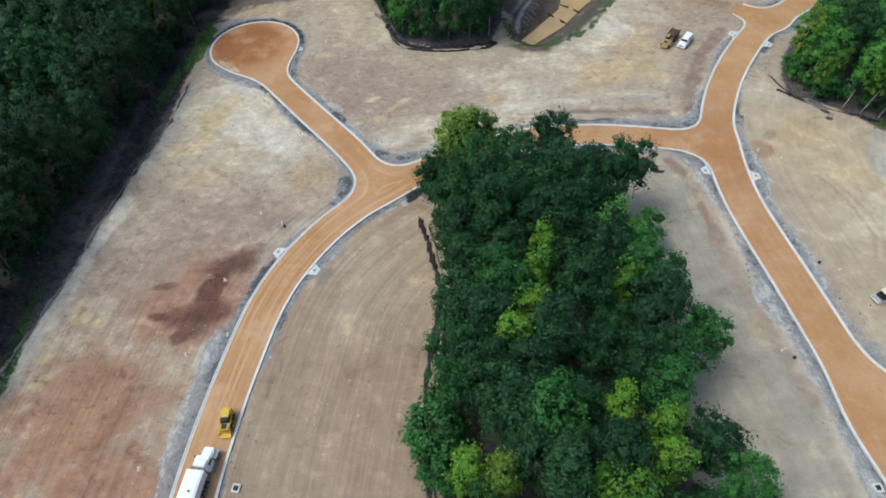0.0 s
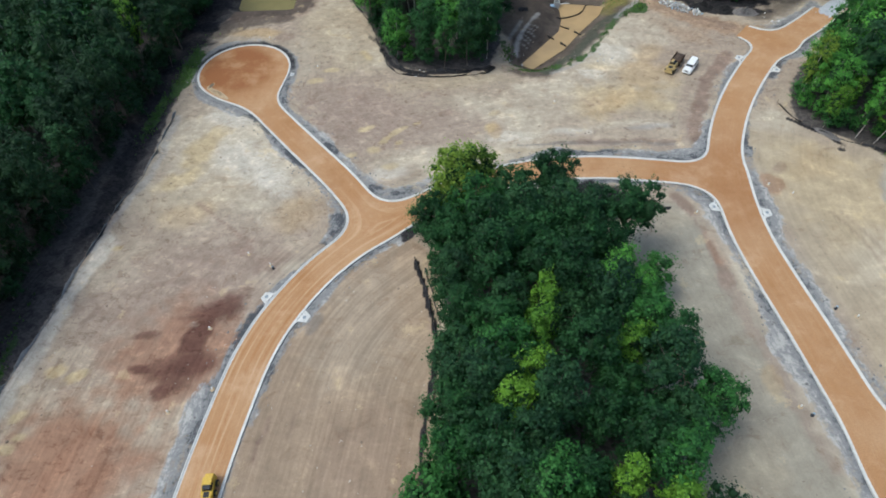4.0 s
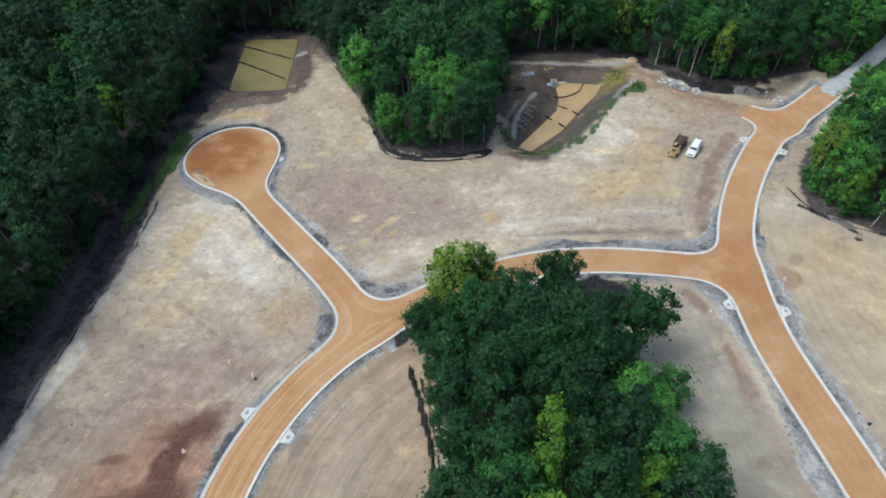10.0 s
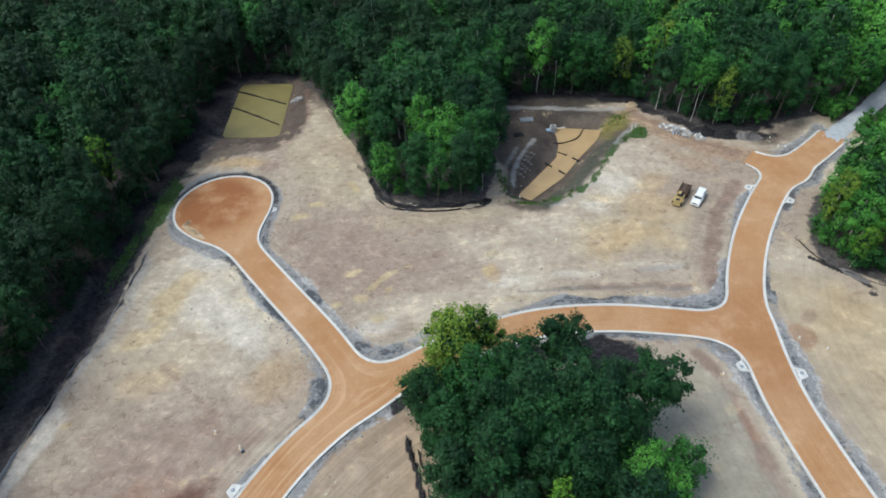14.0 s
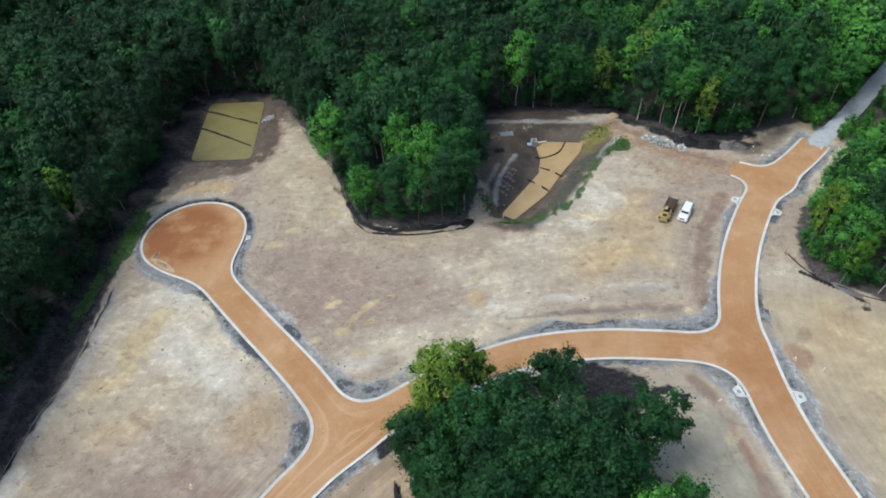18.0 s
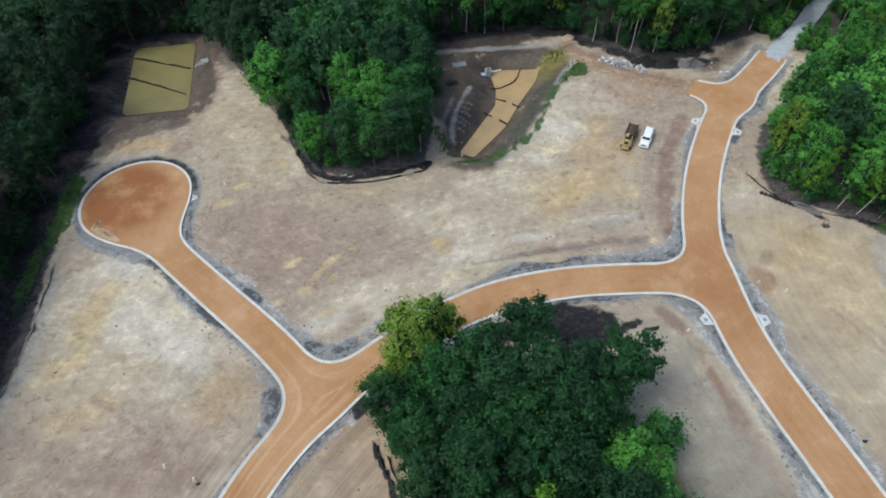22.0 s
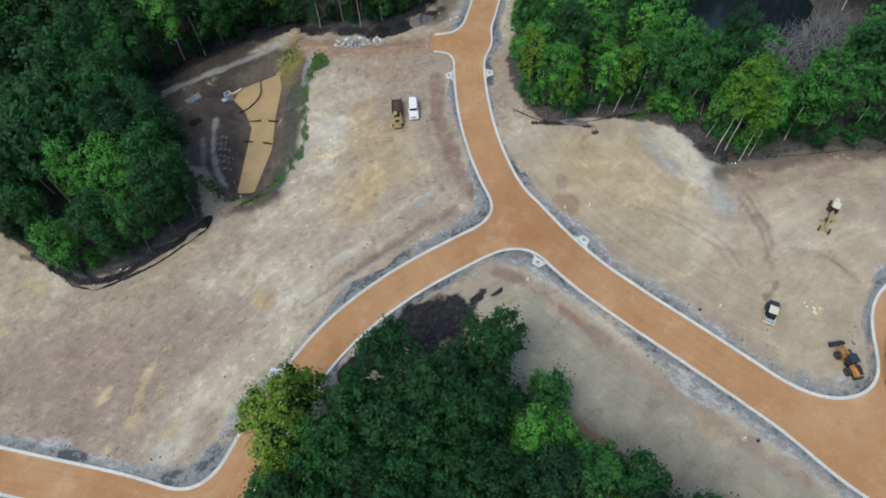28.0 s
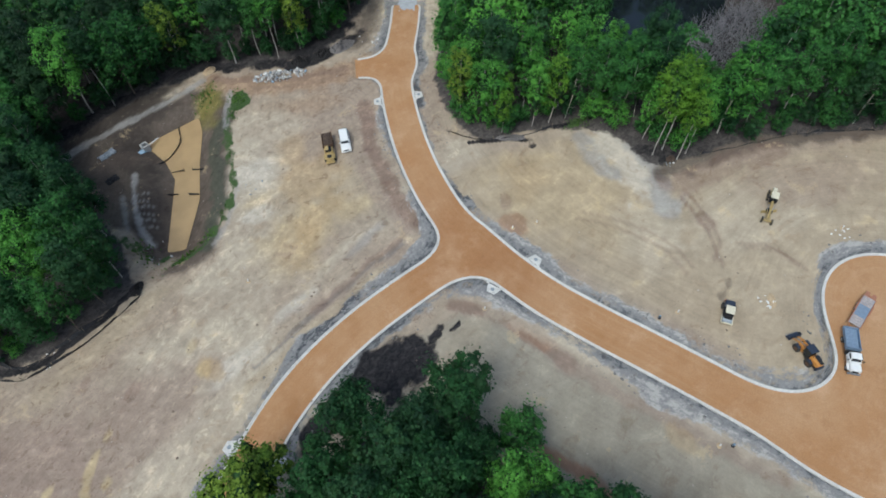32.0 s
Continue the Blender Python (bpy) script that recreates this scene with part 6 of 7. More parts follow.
def motor_grader():
    e = new("motor_grader")
    part("engine_hood", box(fresh(), (0, -2.9, 1.45), (1.0, 2.3, 1.0), (0.9, 0.95), 0.10), CREAM, e)
    part("cab", box(fresh(), (0, -1.0, 2.0), (1.5, 1.5, 1.7), (0.94, 0.92), 0.05), GLASS, e)
    part("cab_roof", box(fresh(), (0, -1.0, 2.92), (1.75, 1.85, 0.16), (0.93, 0.93), 0.05), CREAM, e)
    part("rear_frame", box(fresh(), (0, -2.2, 0.95), (1.2, 3.8, 0.45), (1, 1), 0.05), FADED_YELLOW, e)
    bm = fresh()
    rod(bm, (0, -0.2, 1.65), (0, 2.2, 1.75), 0.30, 8)
    rod(bm, (0, 2.2, 1.75), (0, 3.9, 1.05), 0.27, 8)
    part("main_beam", bm, FADED_YELLOW, e)
    part("front_axle", box(fresh(), (0, 4.1, 0.75), (1.9, 0.28, 0.30), (1, 1), 0.04), FADED_YELLOW, e)
    bm = fresh()
    rod(bm, (-0.45, 3.9, 0.85), (-0.4, 1.4, 0.75), 0.08, 6)
    rod(bm, (0.45, 3.9, 0.85), (0.4, 1.4, 0.75), 0.08, 6)
    part("drawbar", bm, FADED_YELLOW, e)
    part("blade_ring", rod(fresh(), (0, 1.5, 0.70), (0, 1.5, 0.80), 0.75, 20), DARK, e)
    bl = box(fresh(), (0, 0, 0), (3.5, 0.10, 0.62), (1, 1), 0.02)
    bmesh.ops.transform(bl, matrix=pose(0, 1.35, 0.45, 12, 0, 24), verts=bl.verts)
    part("blade", bl, FADED_YELLOW, e)
    for s in (-1, 1):
        part("lift_cylinder", rod(fresh(), (s * 0.5, 1.5, 0.9), (s * 0.65, 1.1, 2.2), 0.06, 8), STEEL, e)
        wheel(e, s * 1.05, 4.1, 0.62, 0.36, FADED_YELLOW)
        for y in (-1.9, -3.25):
            wheel(e, s * 0.98, y, 0.64, 0.40, FADED_YELLOW)
    part("exhaust", rod(fresh(), (0.3, -2.4, 1.9), (0.3, -2.4, 2.7), 0.06, 8), DARK, e)
    stand(tagged(e, "cream and faded yellow motor grader parked on tan soil", "motor grader"), 99.2, 60.2, -107)
    e.scale = (0.78, 0.90, 0.90)


def compact_loader():
    e = new("compact_loader")
    part("body", box(fresh(), (0, -0.3, 0.90), (1.45, 3.4, 0.75), (0.94, 0.96), 0.12), YELLOW, e)
    part("engine_cover", box(fresh(), (0, -1.45, 1.55), (1.40, 1.15, 0.65), (0.9, 0.85), 0.10), YELLOW, e)
    part("cab", box(fresh(), (0, -0.15, 1.70), (1.25, 1.25, 0.95), (0.93, 0.80), 0.06), GLASS, e)
    part("cab_roof", box(fresh(), (0, -0.75, 2.22), (1.40, 1.15, 0.12), (0.93, 0.9), 0.04), YELLOW, e)
    hood = part("hood", box(fresh(), (0, 0.95, 1.35), (1.40, 1.05, 0.40), (0.94, 0.94), 0.08), YELLOW, e)
    part("hood_grille", box(fresh(), (0, 0.95, 1.57), (0.85, 0.80, 0.05), (0.95, 0.95), 0.02), DARK, hood)
    bm = fresh()
    for s in (-1, 1):
        rod(bm, (s * 0.78, -1.2, 1.65), (s * 0.78, 0.9, 1.45), 0.10, 8)
        rod(bm, (s * 0.78, 0.9, 1.45), (s * 0.70, 1.5, 0.55), 0.10, 8)
    part("lift_arm", bm, YELLOW, e)
    bm = fresh()
    box(bm, (0, 1.85, 0.22), (1.85, 0.75, 0.08), (1, 1), 0.02)
    box(bm, (0, 1.5, 0.50), (1.85, 0.08, 0.60), (1, 1), 0.02)
    for s in (-1, 1):
        box(bm, (s * 0.90, 1.8, 0.42), (0.06, 0.65, 0.42), (1, 0.5), 0.01, -0.1)
    bk = part("bucket", bm, YELLOW, e)
    for i in range(5):
        part("tooth", box(fresh(), (-0.76 + 0.38 * i, 2.30, 0.22), (0.09, 0.20, 0.08), (0.7, 1), 0.01), YELLOW, bk)
    for s in (-1, 1):
        for y in (0.45, -0.95):
            wheel(e, s * 0.82, y, 0.48, 0.36, YELLOW)
    stand(tagged(e, "yellow compact wheel loader standing on the clay road", "loader"), -32.8, 34.4, 178)


def semi_trailer_truck():
    e = new("truck_tractor")
    part("chassis", box(fresh(), (0, -0.6, 0.85), (0.9, 6.6, 0.3), (1, 1), 0.03), DARK, e)
    part("hood", box(fresh(), (0, 2.2, 1.55), (1.75, 1.75, 1.0), (0.88, 0.9), 0.16), WHITE, e)
    part("cab", box(fresh(), (0, 0.55, 2.0), (2.3, 1.75, 2.0), (0.9, 0.9), 0.14), WHITE, e)
    part("windscreen", box(fresh(), (0, 1.38, 2.35), (1.9, 0.10, 0.72), (0.92, 1), 0.02, -0.10), GLASS, e)
    part("roof_fairing", box(fresh(), (0, 0.25, 3.12), (2.0, 1.2, 0.35), (0.85, 0.7), 0.10, -0.1), WHITE, e)
    part("bumper", box(fresh(), (0, 3.05, 0.75), (2.3, 0.25, 0.45), (1, 1), 0.06), WHITE, e)
    for s in (-1, 1):
        part("side_window", box(fresh(), (s * 1.10, 0.75, 2.4), (0.08, 0.9, 0.55), (1, 0.9), 0.01), GLASS, e)
        part("mirror", box(fresh(), (s * 1.42, 1.25, 2.3), (0.22, 0.14, 0.6), (1, 1), 0.03), DARK, e)
        part("exhaust_stack", rod(fresh(), (s * 0.95, -0.55, 1.0), (s * 0.95, -0.55, 3.4), 0.09, 10), STEEL, e)
        part("fuel_tank", rod(fresh(), (s * 1.0, -0.2, 0.8), (s * 1.0, 1.0, 0.8), 0.32, 14), STEEL, e)
        part("fender", box(fresh(), (s * 0.98, 2.3, 1.15), (0.45, 1.3, 0.16), (0.9, 0.85), 0.05), WHITE, e)
        wheel(e, s * 1.0, 2.3, 0.52, 0.30)
        for y in (-1.9, -3.1):
            wheel(e, s * 0.93, y, 0.52, 0.55)
    stand(tagged(e, "white semi truck tractor standing on the clay road", "truck"), -34.4, 27.2, 8)
    e = new("dump_semitrailer")
    bm = box(fresh(), (0, 0, 1.35), (2.45, 10.4, 0.14), (1, 1), 0.02)
    for s in (-1, 1):
        box(bm, (s * 1.22, 0, 2.15), (0.10, 10.4, 1.6), (1, 1), 0.03)
        for i in range(11):
            box(bm, (s * 1.30, -5 + i, 2.1), (0.08, 0.14, 1.5), (1, 1), 0.01)
    box(bm, (0, 5.15, 2.2), (2.5, 0.12, 1.7), (1, 1), 0.03)
    box(bm, (0, -5.15, 2.1), (2.5, 0.12, 1.5), (1, 1), 0.03)
    part("tub", bm, WHITE, e)
    part("tarp", box(fresh(), (0, 0, 3.0), (2.5, 10.3, 0.14), (0.75, 1), 0.05), WHITE, e, "white roll-over tarp")
    part("tarp_motor", box(fresh(), (0.2, 2.2, 3.10), (0.35, 0.28, 0.10), (1, 1), 0.02), DARK, e)
    part("frame", box(fresh(), (0, -0.2, 1.12), (0.9, 9.6, 0.28), (1, 1), 0.03), DARK, e)
    for s in (-1, 1):
        part("landing_leg", rod(fresh(), (s * 0.7, 2.4, 0.25), (s * 0.7, 2.4, 1.2), 0.08, 8), DARK, e)
        for y in (-2.6, -3.8):
            wheel(e, s * 0.95, y, 0.52, 0.55)
    stand(tagged(e, "white tarped dump semitrailer coupled behind a truck tractor", "trailer"), -35.4, 21.35, 6)


for build in (utility_vehicle, haul_truck, road_roller, wheel_loader, dump_truck, flatbed_trailer, motor_grader, compact_loader, semi_trailer_truck):
    build()


# ---- storm drains, pipes, survey posts ----
def road_normal(x, y):
    e = 0.1
    g = Vector((float(road_sdf(np.array([x + e]), np.array([y]))[0] - road_sdf(np.array([x - e]), np.array([y]))[0]), float(road_sdf(np.array([x]), np.array([y + e]))[0] - road_sdf(np.array([x]), np.array([y - e]))[0])))
    return g.normalized()


def storm_drain():
    e = new("storm_drain_inlet")
    bm = fresh()
    ring = [(-1.35, -0.75), (1.35, -0.75), (0.75, 0.85), (-0.75, 0.85)]
    low = [bm.verts.new((a, b, -0.25)) for a, b in ring]
    high = [bm.verts.new((a * 0.98, b * 0.98, 0.18)) for a, b in ring]
    bm.faces.new(high)
    bm.faces.new(low[::-1])
    for i in range(4):
        bm.faces.new((low[i], low[(i + 1) % 4], high[(i + 1) % 4], high[i]))
    bmesh.ops.bevel(bm, geom=list(bm.edges), offset=0.03, segments=1, affect="EDGES")
    s = part("slab", bm, CONCRETE, e)
    part("lid", rod(fresh(), (0, 0.05, 0.17), (0, 0.05, 0.205), 0.34, 18), STEEL, s, "dark cast-iron lid")
    part("throat", box(fresh(), (0, -0.80, 0.06), (1.7, 0.12, 0.14), (1, 1), 0.01), DARK, e)
    for sx in (-1, 1):
        part("wing", box(fresh(), (sx * 1.45, -0.85, 0.05), (0.5, 0.32, 0.26), (1, 1), 0.03), CONCRETE, e)
    return tagged(e, "pale concrete storm drain inlet behind the road kerb", "storm drain", "storm drains")


drain = storm_drain()
for k, (x, y) in enumerate([(-30.9, 68.2), (-23.0, 63.4), (53.6, 87.0), (62.3, 85.1), (73.9, 135.2), (80.6, 130.2), (6.6, 99.3), (10.2, 91.7), (-36.6, 134.8)]):
    for _ in range(6):
        d = float(road_sdf(np.array([x]), np.array([y]))[0]) - 1.05
        g = road_normal(x, y)
        x, y = x - g.x * d, y - g.y * d
    ob = drain if k == 0 else copy_thing(drain, Matrix())
    stand(ob, x, y, math.degrees(math.atan2(g.x, g.y)))
    ob.location.z = float(slope(x, y))
    if k == 8:
        ob.scale = (0.6, 0.6, 0.9)


def utility_box():
    e = new("utility_vault")
    bm = fresh()
    for a, b, w, h in ((0, 0.62, 1.5, 0.3), (0, -0.62, 1.5, 0.3), (0.62, 0, 0.3, 0.95), (-0.62, 0, 0.3, 0.95)):
        box(bm, (a, b, 0.08), (w, h, 0.42), (0.97, 0.97), 0.03)
    part("frame", bm, CONCRETE, e)
    part("cover", box(fresh(), (0, 0, 0.10), (0.95, 0.95, 0.10), (1, 1), 0.02), DARK, e)
    return tagged(e, "square concrete utility vault with a dark cover in the verge", "utility box", "utility vaults")


vault = utility_box()
for k, (x, y, turn) in enumerate([(-29.5, 24.8, 8), (60.0, 23.9, -5)]):
    ob = vault if k == 0 else copy_thing(vault, Matrix())
    stand(ob, x, y, turn, 0.04)
    ob.scale = (0.78, 0.78, 1.0)


def pipe_stub():
    e = new("pipe_stub")
    p = part("pipe", rod(fresh(), (0, 0, -0.2), (0, 0, 0.55), 0.09, 12), PVC, e)
    part("cap", rod(fresh(), (0, 0, 0.50), (0, 0, 0.62), 0.12, 12), PVC, p)
    r = np.random.default_rng(9)
    bm = fresh()
    bmesh.ops.create_icosphere(bm, subdivisions=2, radius=1)
    for v in bm.verts:
        v.co = Vector((v.co.x * 0.42, v.co.y * 0.34, v.co.z * 0.12)) * (0.85 + 0.3 * r.random())
    part("collar", bm, SAND, e, "pale sand and gravel collar")
    return tagged(e, "short white plastic service pipe standing in bare soil", "pipe", "service pipes")


stub = pipe_stub()
for k, (x, y) in enumerate([(-39.4, 61.8), (-42.5, 46.6), (-31.2, 75.2), (-44.5, 27.8), (54.7, 45.6), (49.6, 85.5), (69.8, 61.3), (65.6, 92.5), (-36.3, 50.3), (-30.2, 137.5), (-44.5, 151.0), (26.5, 120.5), (-35.8, 78), (69.5, 90.0), (103, 48.6)]):
    stand(stub if k == 0 else copy_thing(stub, Matrix()), x, y, 37 * k, 0.0)


def hydrant():
    e = new("fire_hydrant")
    b = part("barrel", rod(fresh(), (0, 0, -0.1), (0, 0, 0.75), 0.15, 12), NAVY, e)
    part("bonnet", rod(fresh(), (0, 0, 0.75), (0, 0, 0.95), 0.17, 12, 0.06), BLUE_PLASTIC, b)
    for s in (-1, 1):
        part("outlet", rod(fresh(), (s * 0.1, 0, 0.55), (s * 0.28, 0, 0.55), 0.08, 10), STEEL, e)
    part("base", rod(fresh(), (0, 0, -0.1), (0, 0, 0.06), 0.28, 12), DARK, e)
    return tagged(e, "small dark blue fire hydrant in the grey verge", "hydrant", "fire hydrants")


hyd = hydrant()
for k, (x, y) in enumerate([(-30.6, 74.4), (66.9, 63.0), (55.9, 44.2)]):
    stand(hyd if k == 0 else copy_thing(hyd, Matrix()), x, y, 20 * k)


# ---- silt fences and baffles ----
def fence(name, points, height, fabric, label, category="fence", lean=0.25, sag=0.12, z=None, gap=2.4, seed=1):
    r = np.random.default_rng(seed)
    e = new(name)
    line = even(spline(points, 0.6), 0.6)
    t = np.gradient(line, axis=0)
    nrm = np.stack([-t[:, 1], t[:, 0]], -1) / np.hypot(*t.T)[:, None]
    zs = ground_z(line[:, 0], line[:, 1]) if z is None else np.full(len(line), z)
    verts, faces = [], []
    thick = 0.03
    off = (value_noise(np.arange(len(line)), np.zeros(len(line)), 4.0, seed) - 0.5) * lean * 2
    hgt = height * (0.72 + 0.5 * value_noise(np.arange(len(line)), np.zeros(len(line)), 3.0, seed + 5)) - sag * np.abs(np.sin(np.arange(len(line)) * 0.6 / gap * math.pi))
    if z is None:
        hgt = np.where(value_noise(np.arange(len(line)), np.zeros(len(line)), 5.0, seed + 9) < 0.38, 0.10, hgt)
    for p, q, b, o, h in zip(line, nrm, zs, off, hgt):
        for side in (-1, 1):
            a = p + q * (side * thick)
            verts.append((a[0], a[1], b - 0.15))
            m = p + q * (side * thick + o * 0.5)
            verts.append((m[0], m[1], b + h * 0.5))
            c = p + q * (side * thick + o)
            verts.append((c[0], c[1], b + h))
    for i in range(len(line) - 1):
        a, b = i * 6, i * 6 + 6
        faces += [(a, b, b + 1, a + 1), (a + 1, b + 1, b + 2, a + 2), (a + 2, b + 2, b + 5, a + 5), (a + 5, b + 5, b + 4, a + 4), (a + 4, b + 4, b + 3, a + 3)]
    ob = new("fabric", mesh_of("fabric", verts, faces, [fabric], True))
    ob.parent = e
    post = None
    step = max(1, int(gap / 0.6))
    bm = box(fresh(), (0, 0, 0.3), (0.07, 0.07, height * 1.25 + 0.5), (1, 1), 0.008)
    me = bpy.data.meshes.new("post")
    bm.to_mesh(me)
    bm.free()
    me.materials.append(TIMBER)
    for i in range(0, len(line), step):
        post = new("post", me)
        post.parent = e
        post.matrix_basis = pose(line[i][0] + nrm[i][0] * 0.06, line[i][1] + nrm[i][1] * 0.06, zs[i], r.normal() * 5, r.normal() * 5, r.random() * 90)
    return tagged(e, label, category, "silt fences" if z is None else "baffles")


fence("silt_fence", [(-4.6, 76), (-3.6, 73), (-1.6, 65.5), (-0.6, 58), (-0.8, 50), (-2.0, 44.5), (-2.6, 38), (-2.0, 30), (-0.6, 20), (0, 10)], 0.6, FABRIC, "black silt fence along the wooded island", seed=1)
fence("silt_fence", [(-2.7, 73.3), (-0.6, 65.7), (0.4, 58), (0.2, 50), (-1.0, 44.3)], 0.7, FABRIC, "second line of black silt fence beside the wooded island", lean=0.3, seed=2)
fence("silt_fence", [(-28.5, 178), (-24, 168), (-18.6, 157), (-15.5, 147), (-12.8, 138), (-11.3, 135.2), (-8.4, 133.3), (-3, 132.2), (4.6, 132.2), (11, 132.8), (13.2, 134.2)], 0.6, FABRIC, "sagging black silt fence round a point of woods", lean=0.35, seed=3)
fence("silt_fence", [(-13.8, 146), (-11, 139), (-8.5, 135.6), (-2, 134.4), (6, 134.4)], 0.6, FABRIC, "inner line of fallen black silt fence among trees", lean=0.9, seed=4)
fence("silt_fence", [(76.4, 118.5), (77.5, 114.5), (80.3, 109.6), (85.8, 105.2), (90, 103), (94, 100.6)], 0.6, FABRIC, "black silt fence where soil meets the sunny woods", lean=0.5, seed=5)
fence("silt_fence", [(-61.6, 122), (-62.2, 112), (-62.8, 101), (-65.3, 91.7), (-67, 80), (-69, 62), (-71.2, 50), (-75, 30)], 0.6, GREY_FABRIC, "grey weathered silt fence along the dark woods", lean=0.5, seed=6)
fence("silt_fence", [(103, 76), (110, 71), (119, 65), (131, 52.5)], 0.6, FABRIC, "low dark silt fence at the field's far edge", lean=0.5, seed=7)
for k, pts in enumerate(([(-57.6, 191.8), (-50, 188.4), (-42.0, 184.6)], [(-57.5, 183.4), (-50, 179), (-42.3, 174.3)])):
    fence("baffle", pts, 0.55, FABRIC, "black fabric baffle across the silty pond", "baffle", 0.2, 0.05, POND_Z, 1.8, 20 + k)
for k, pts in enumerate(([(31.8, 159.4), (34.4, 159.4), (38.6, 161.6), (41, 165.8)], [(32.6, 155.6), (34.6, 154.1)], [(35.9, 153.0), (37.6, 151.4)], [(28.6, 151), (30.2, 149.6)], [(31.6, 147.9), (33, 146.5)])):
    fence("baffle", pts, 0.5, FABRIC, "black fabric baffle standing in the tan settling basin", "baffle", 0.2, 0.05, TRAP_Z, 1.8, 30 + k)


# ---- heaps, rocks and litter ----
def top_z(x, y):
    """Height of the earth, or of the road and kerb where they cover it."""
    road = road_sdf(x, y)
    return np.where(road < 0.25, slope(x, y) + np.where(road > -0.1, 0.15, 0.05), ground_z(x, y, road))


def heap(name, x, y, rx, ry, h, mat, label, category, turn=0, seed=0, rough=0.25):
    r = np.random.default_rng(seed)
    n, m = 22, 9
    verts, faces = [], []
    cz = float(top_z(np.array([x]), np.array([y]))[0])
    c, s = math.cos(radians(turn)), math.sin(radians(turn))
    for i in range(m):
        for j in range(n):
            a, u = 2 * math.pi * j / n, (i + 1) / m
            w = 1 + 0.28 * (value_noise(np.array([math.cos(a) * 2 + 5.0]), np.array([math.sin(a) * 2 + 5.0]), 1.0, seed)[0] - 0.5)
            px, py = rx * u * w * math.cos(a), ry * u * w * math.sin(a)
            q = (x + px * c - py * s, y + px * s + py * c)
            z = h * (1 - u ** 1.6) * (1 + rough * r.normal()) - (0.12 if i == m - 1 else 0)
            verts.append((q[0], q[1], z, u))
    v = np.array(verts)
    v[:, 2] += top_z(v[:, 0], v[:, 1]) * v[:, 3] + cz * (1 - v[:, 3])
    verts = [tuple(p[:3]) for p in v] + [(x, y, cz + h)]
    for i in range(m - 1):
        for j in range(n):
            k = (j + 1) % n
            faces.append((i * n + j, (i + 1) * n + j, (i + 1) * n + k, i * n + k))
    faces += [(len(verts) - 1, j, (j + 1) % n) for j in range(n)]
    ob = tagged(new(name, mesh_of(name, verts, faces, [mat])), label, category)
    return ob


def chunk_mesh(name, mat, seed):
    r = np.random.default_rng(seed)
    v, f = BALLS[1]
    return mesh_polys(name, v * np.array([1, 0.75, 0.45]) * (0.7 + 0.6 * r.random((len(v), 1))), f, 3, [mat])


rubble = new("rubble_heap")
tagged(rubble, "heap of broken pale concrete and blue plastic scraps by woods", "rubble heap")
rubble.location = (64.6, 159.4, on_ground(64.6, 159.4))
r = np.random.default_rng(77)
chunks = [chunk_mesh("chunk", m, 80 + k) for k, m in enumerate((RUBBLE, RUBBLE, PVC, BLUE_PLASTIC, STEEL))]
for k in range(150):
    u, a = math.sqrt(r.random()), r.random() * 6.28
    px, py = 6.2 * u * math.cos(a), 1.9 * u * math.sin(a)
    c, s = math.cos(radians(-38)), math.sin(radians(-38))
    local = 0.0352 * (px * c - py * s) - 0.0429 * (px * s + py * c)
    ob = new("chunk", chunks[int(r.choice(5, p=[0.36, 0.3, 0.16, 0.10, 0.08]))])
    ob.parent = rubble
    q = (64.6 + px * c - py * s, 159.4 + px * s + py * c)
    size = 0.22 + 0.42 * r.random() ** 2
    ob.matrix_basis = pose(q[0] - 64.6, q[1] - 159.4, local + 0.15 + 0.75 * (1 - u) * r.random(), *(r.random(3) * 360)) @ Matrix.Scale(size, 4)
heap("mulch_heap", 70.6, 159.2, 3.0, 2.4, 1.5, MULCH, "heap of black mulch at the foot of the woods", "heap", 0, 5)
heap("mulch_heap", 75.6, 157.4, 2.8, 2.0, 1.2, MULCH, "low heap of black mulch beside a brush heap", "heap", 0, 6)
heap("brush_mound", 80.8, 156.0, 3.4, 2.0, 1.0, DEADWOOD, "heap of grey brush and roots by the road end", "heap", -12, 7, 0.5)
heap("soil_heap", 55.3, 173.4, 1.9, 1.2, 0.9, SAND, "small tan heap of soil at the woods' edge", "heap", 0, 8)
heap("sand_spill", -53.2, 128.1, 4.0, 0.9, 0.26, SAND, "tan sand washed over the kerb of the turning circle", "sand", -38, 9, 0.7)
heap("sand_spill", -55.6, 131.0, 1.6, 0.6, 0.20, SAND, "small tongue of tan sand on the turning circle", "sand", 62, 15, 0.6)
heap("sand_spill", 81.4, 51.0, 1.6, 0.8, 0.12, SAND, "pale sand dumped on the soil", "sand", 30, 10, 0.4)
heap("soil_heap", 98.2, 79.8, 1.2, 0.8, 0.5, EARTH, "small dark heap of soil below pale trunks", "heap", 0, 12)
heap("brush_mound", 83.0, 107.2, 3.2, 0.9, 0.5, DEADWOOD, "strung-out pile of dark brush along the woods", "heap", -48, 13, 0.5)
heap("brush_mound", 12.4, 134.6, 1.8, 1.1, 0.7, MULCH, "dark heap of roots beside the silt fence", "heap", 30, 14, 0.4)


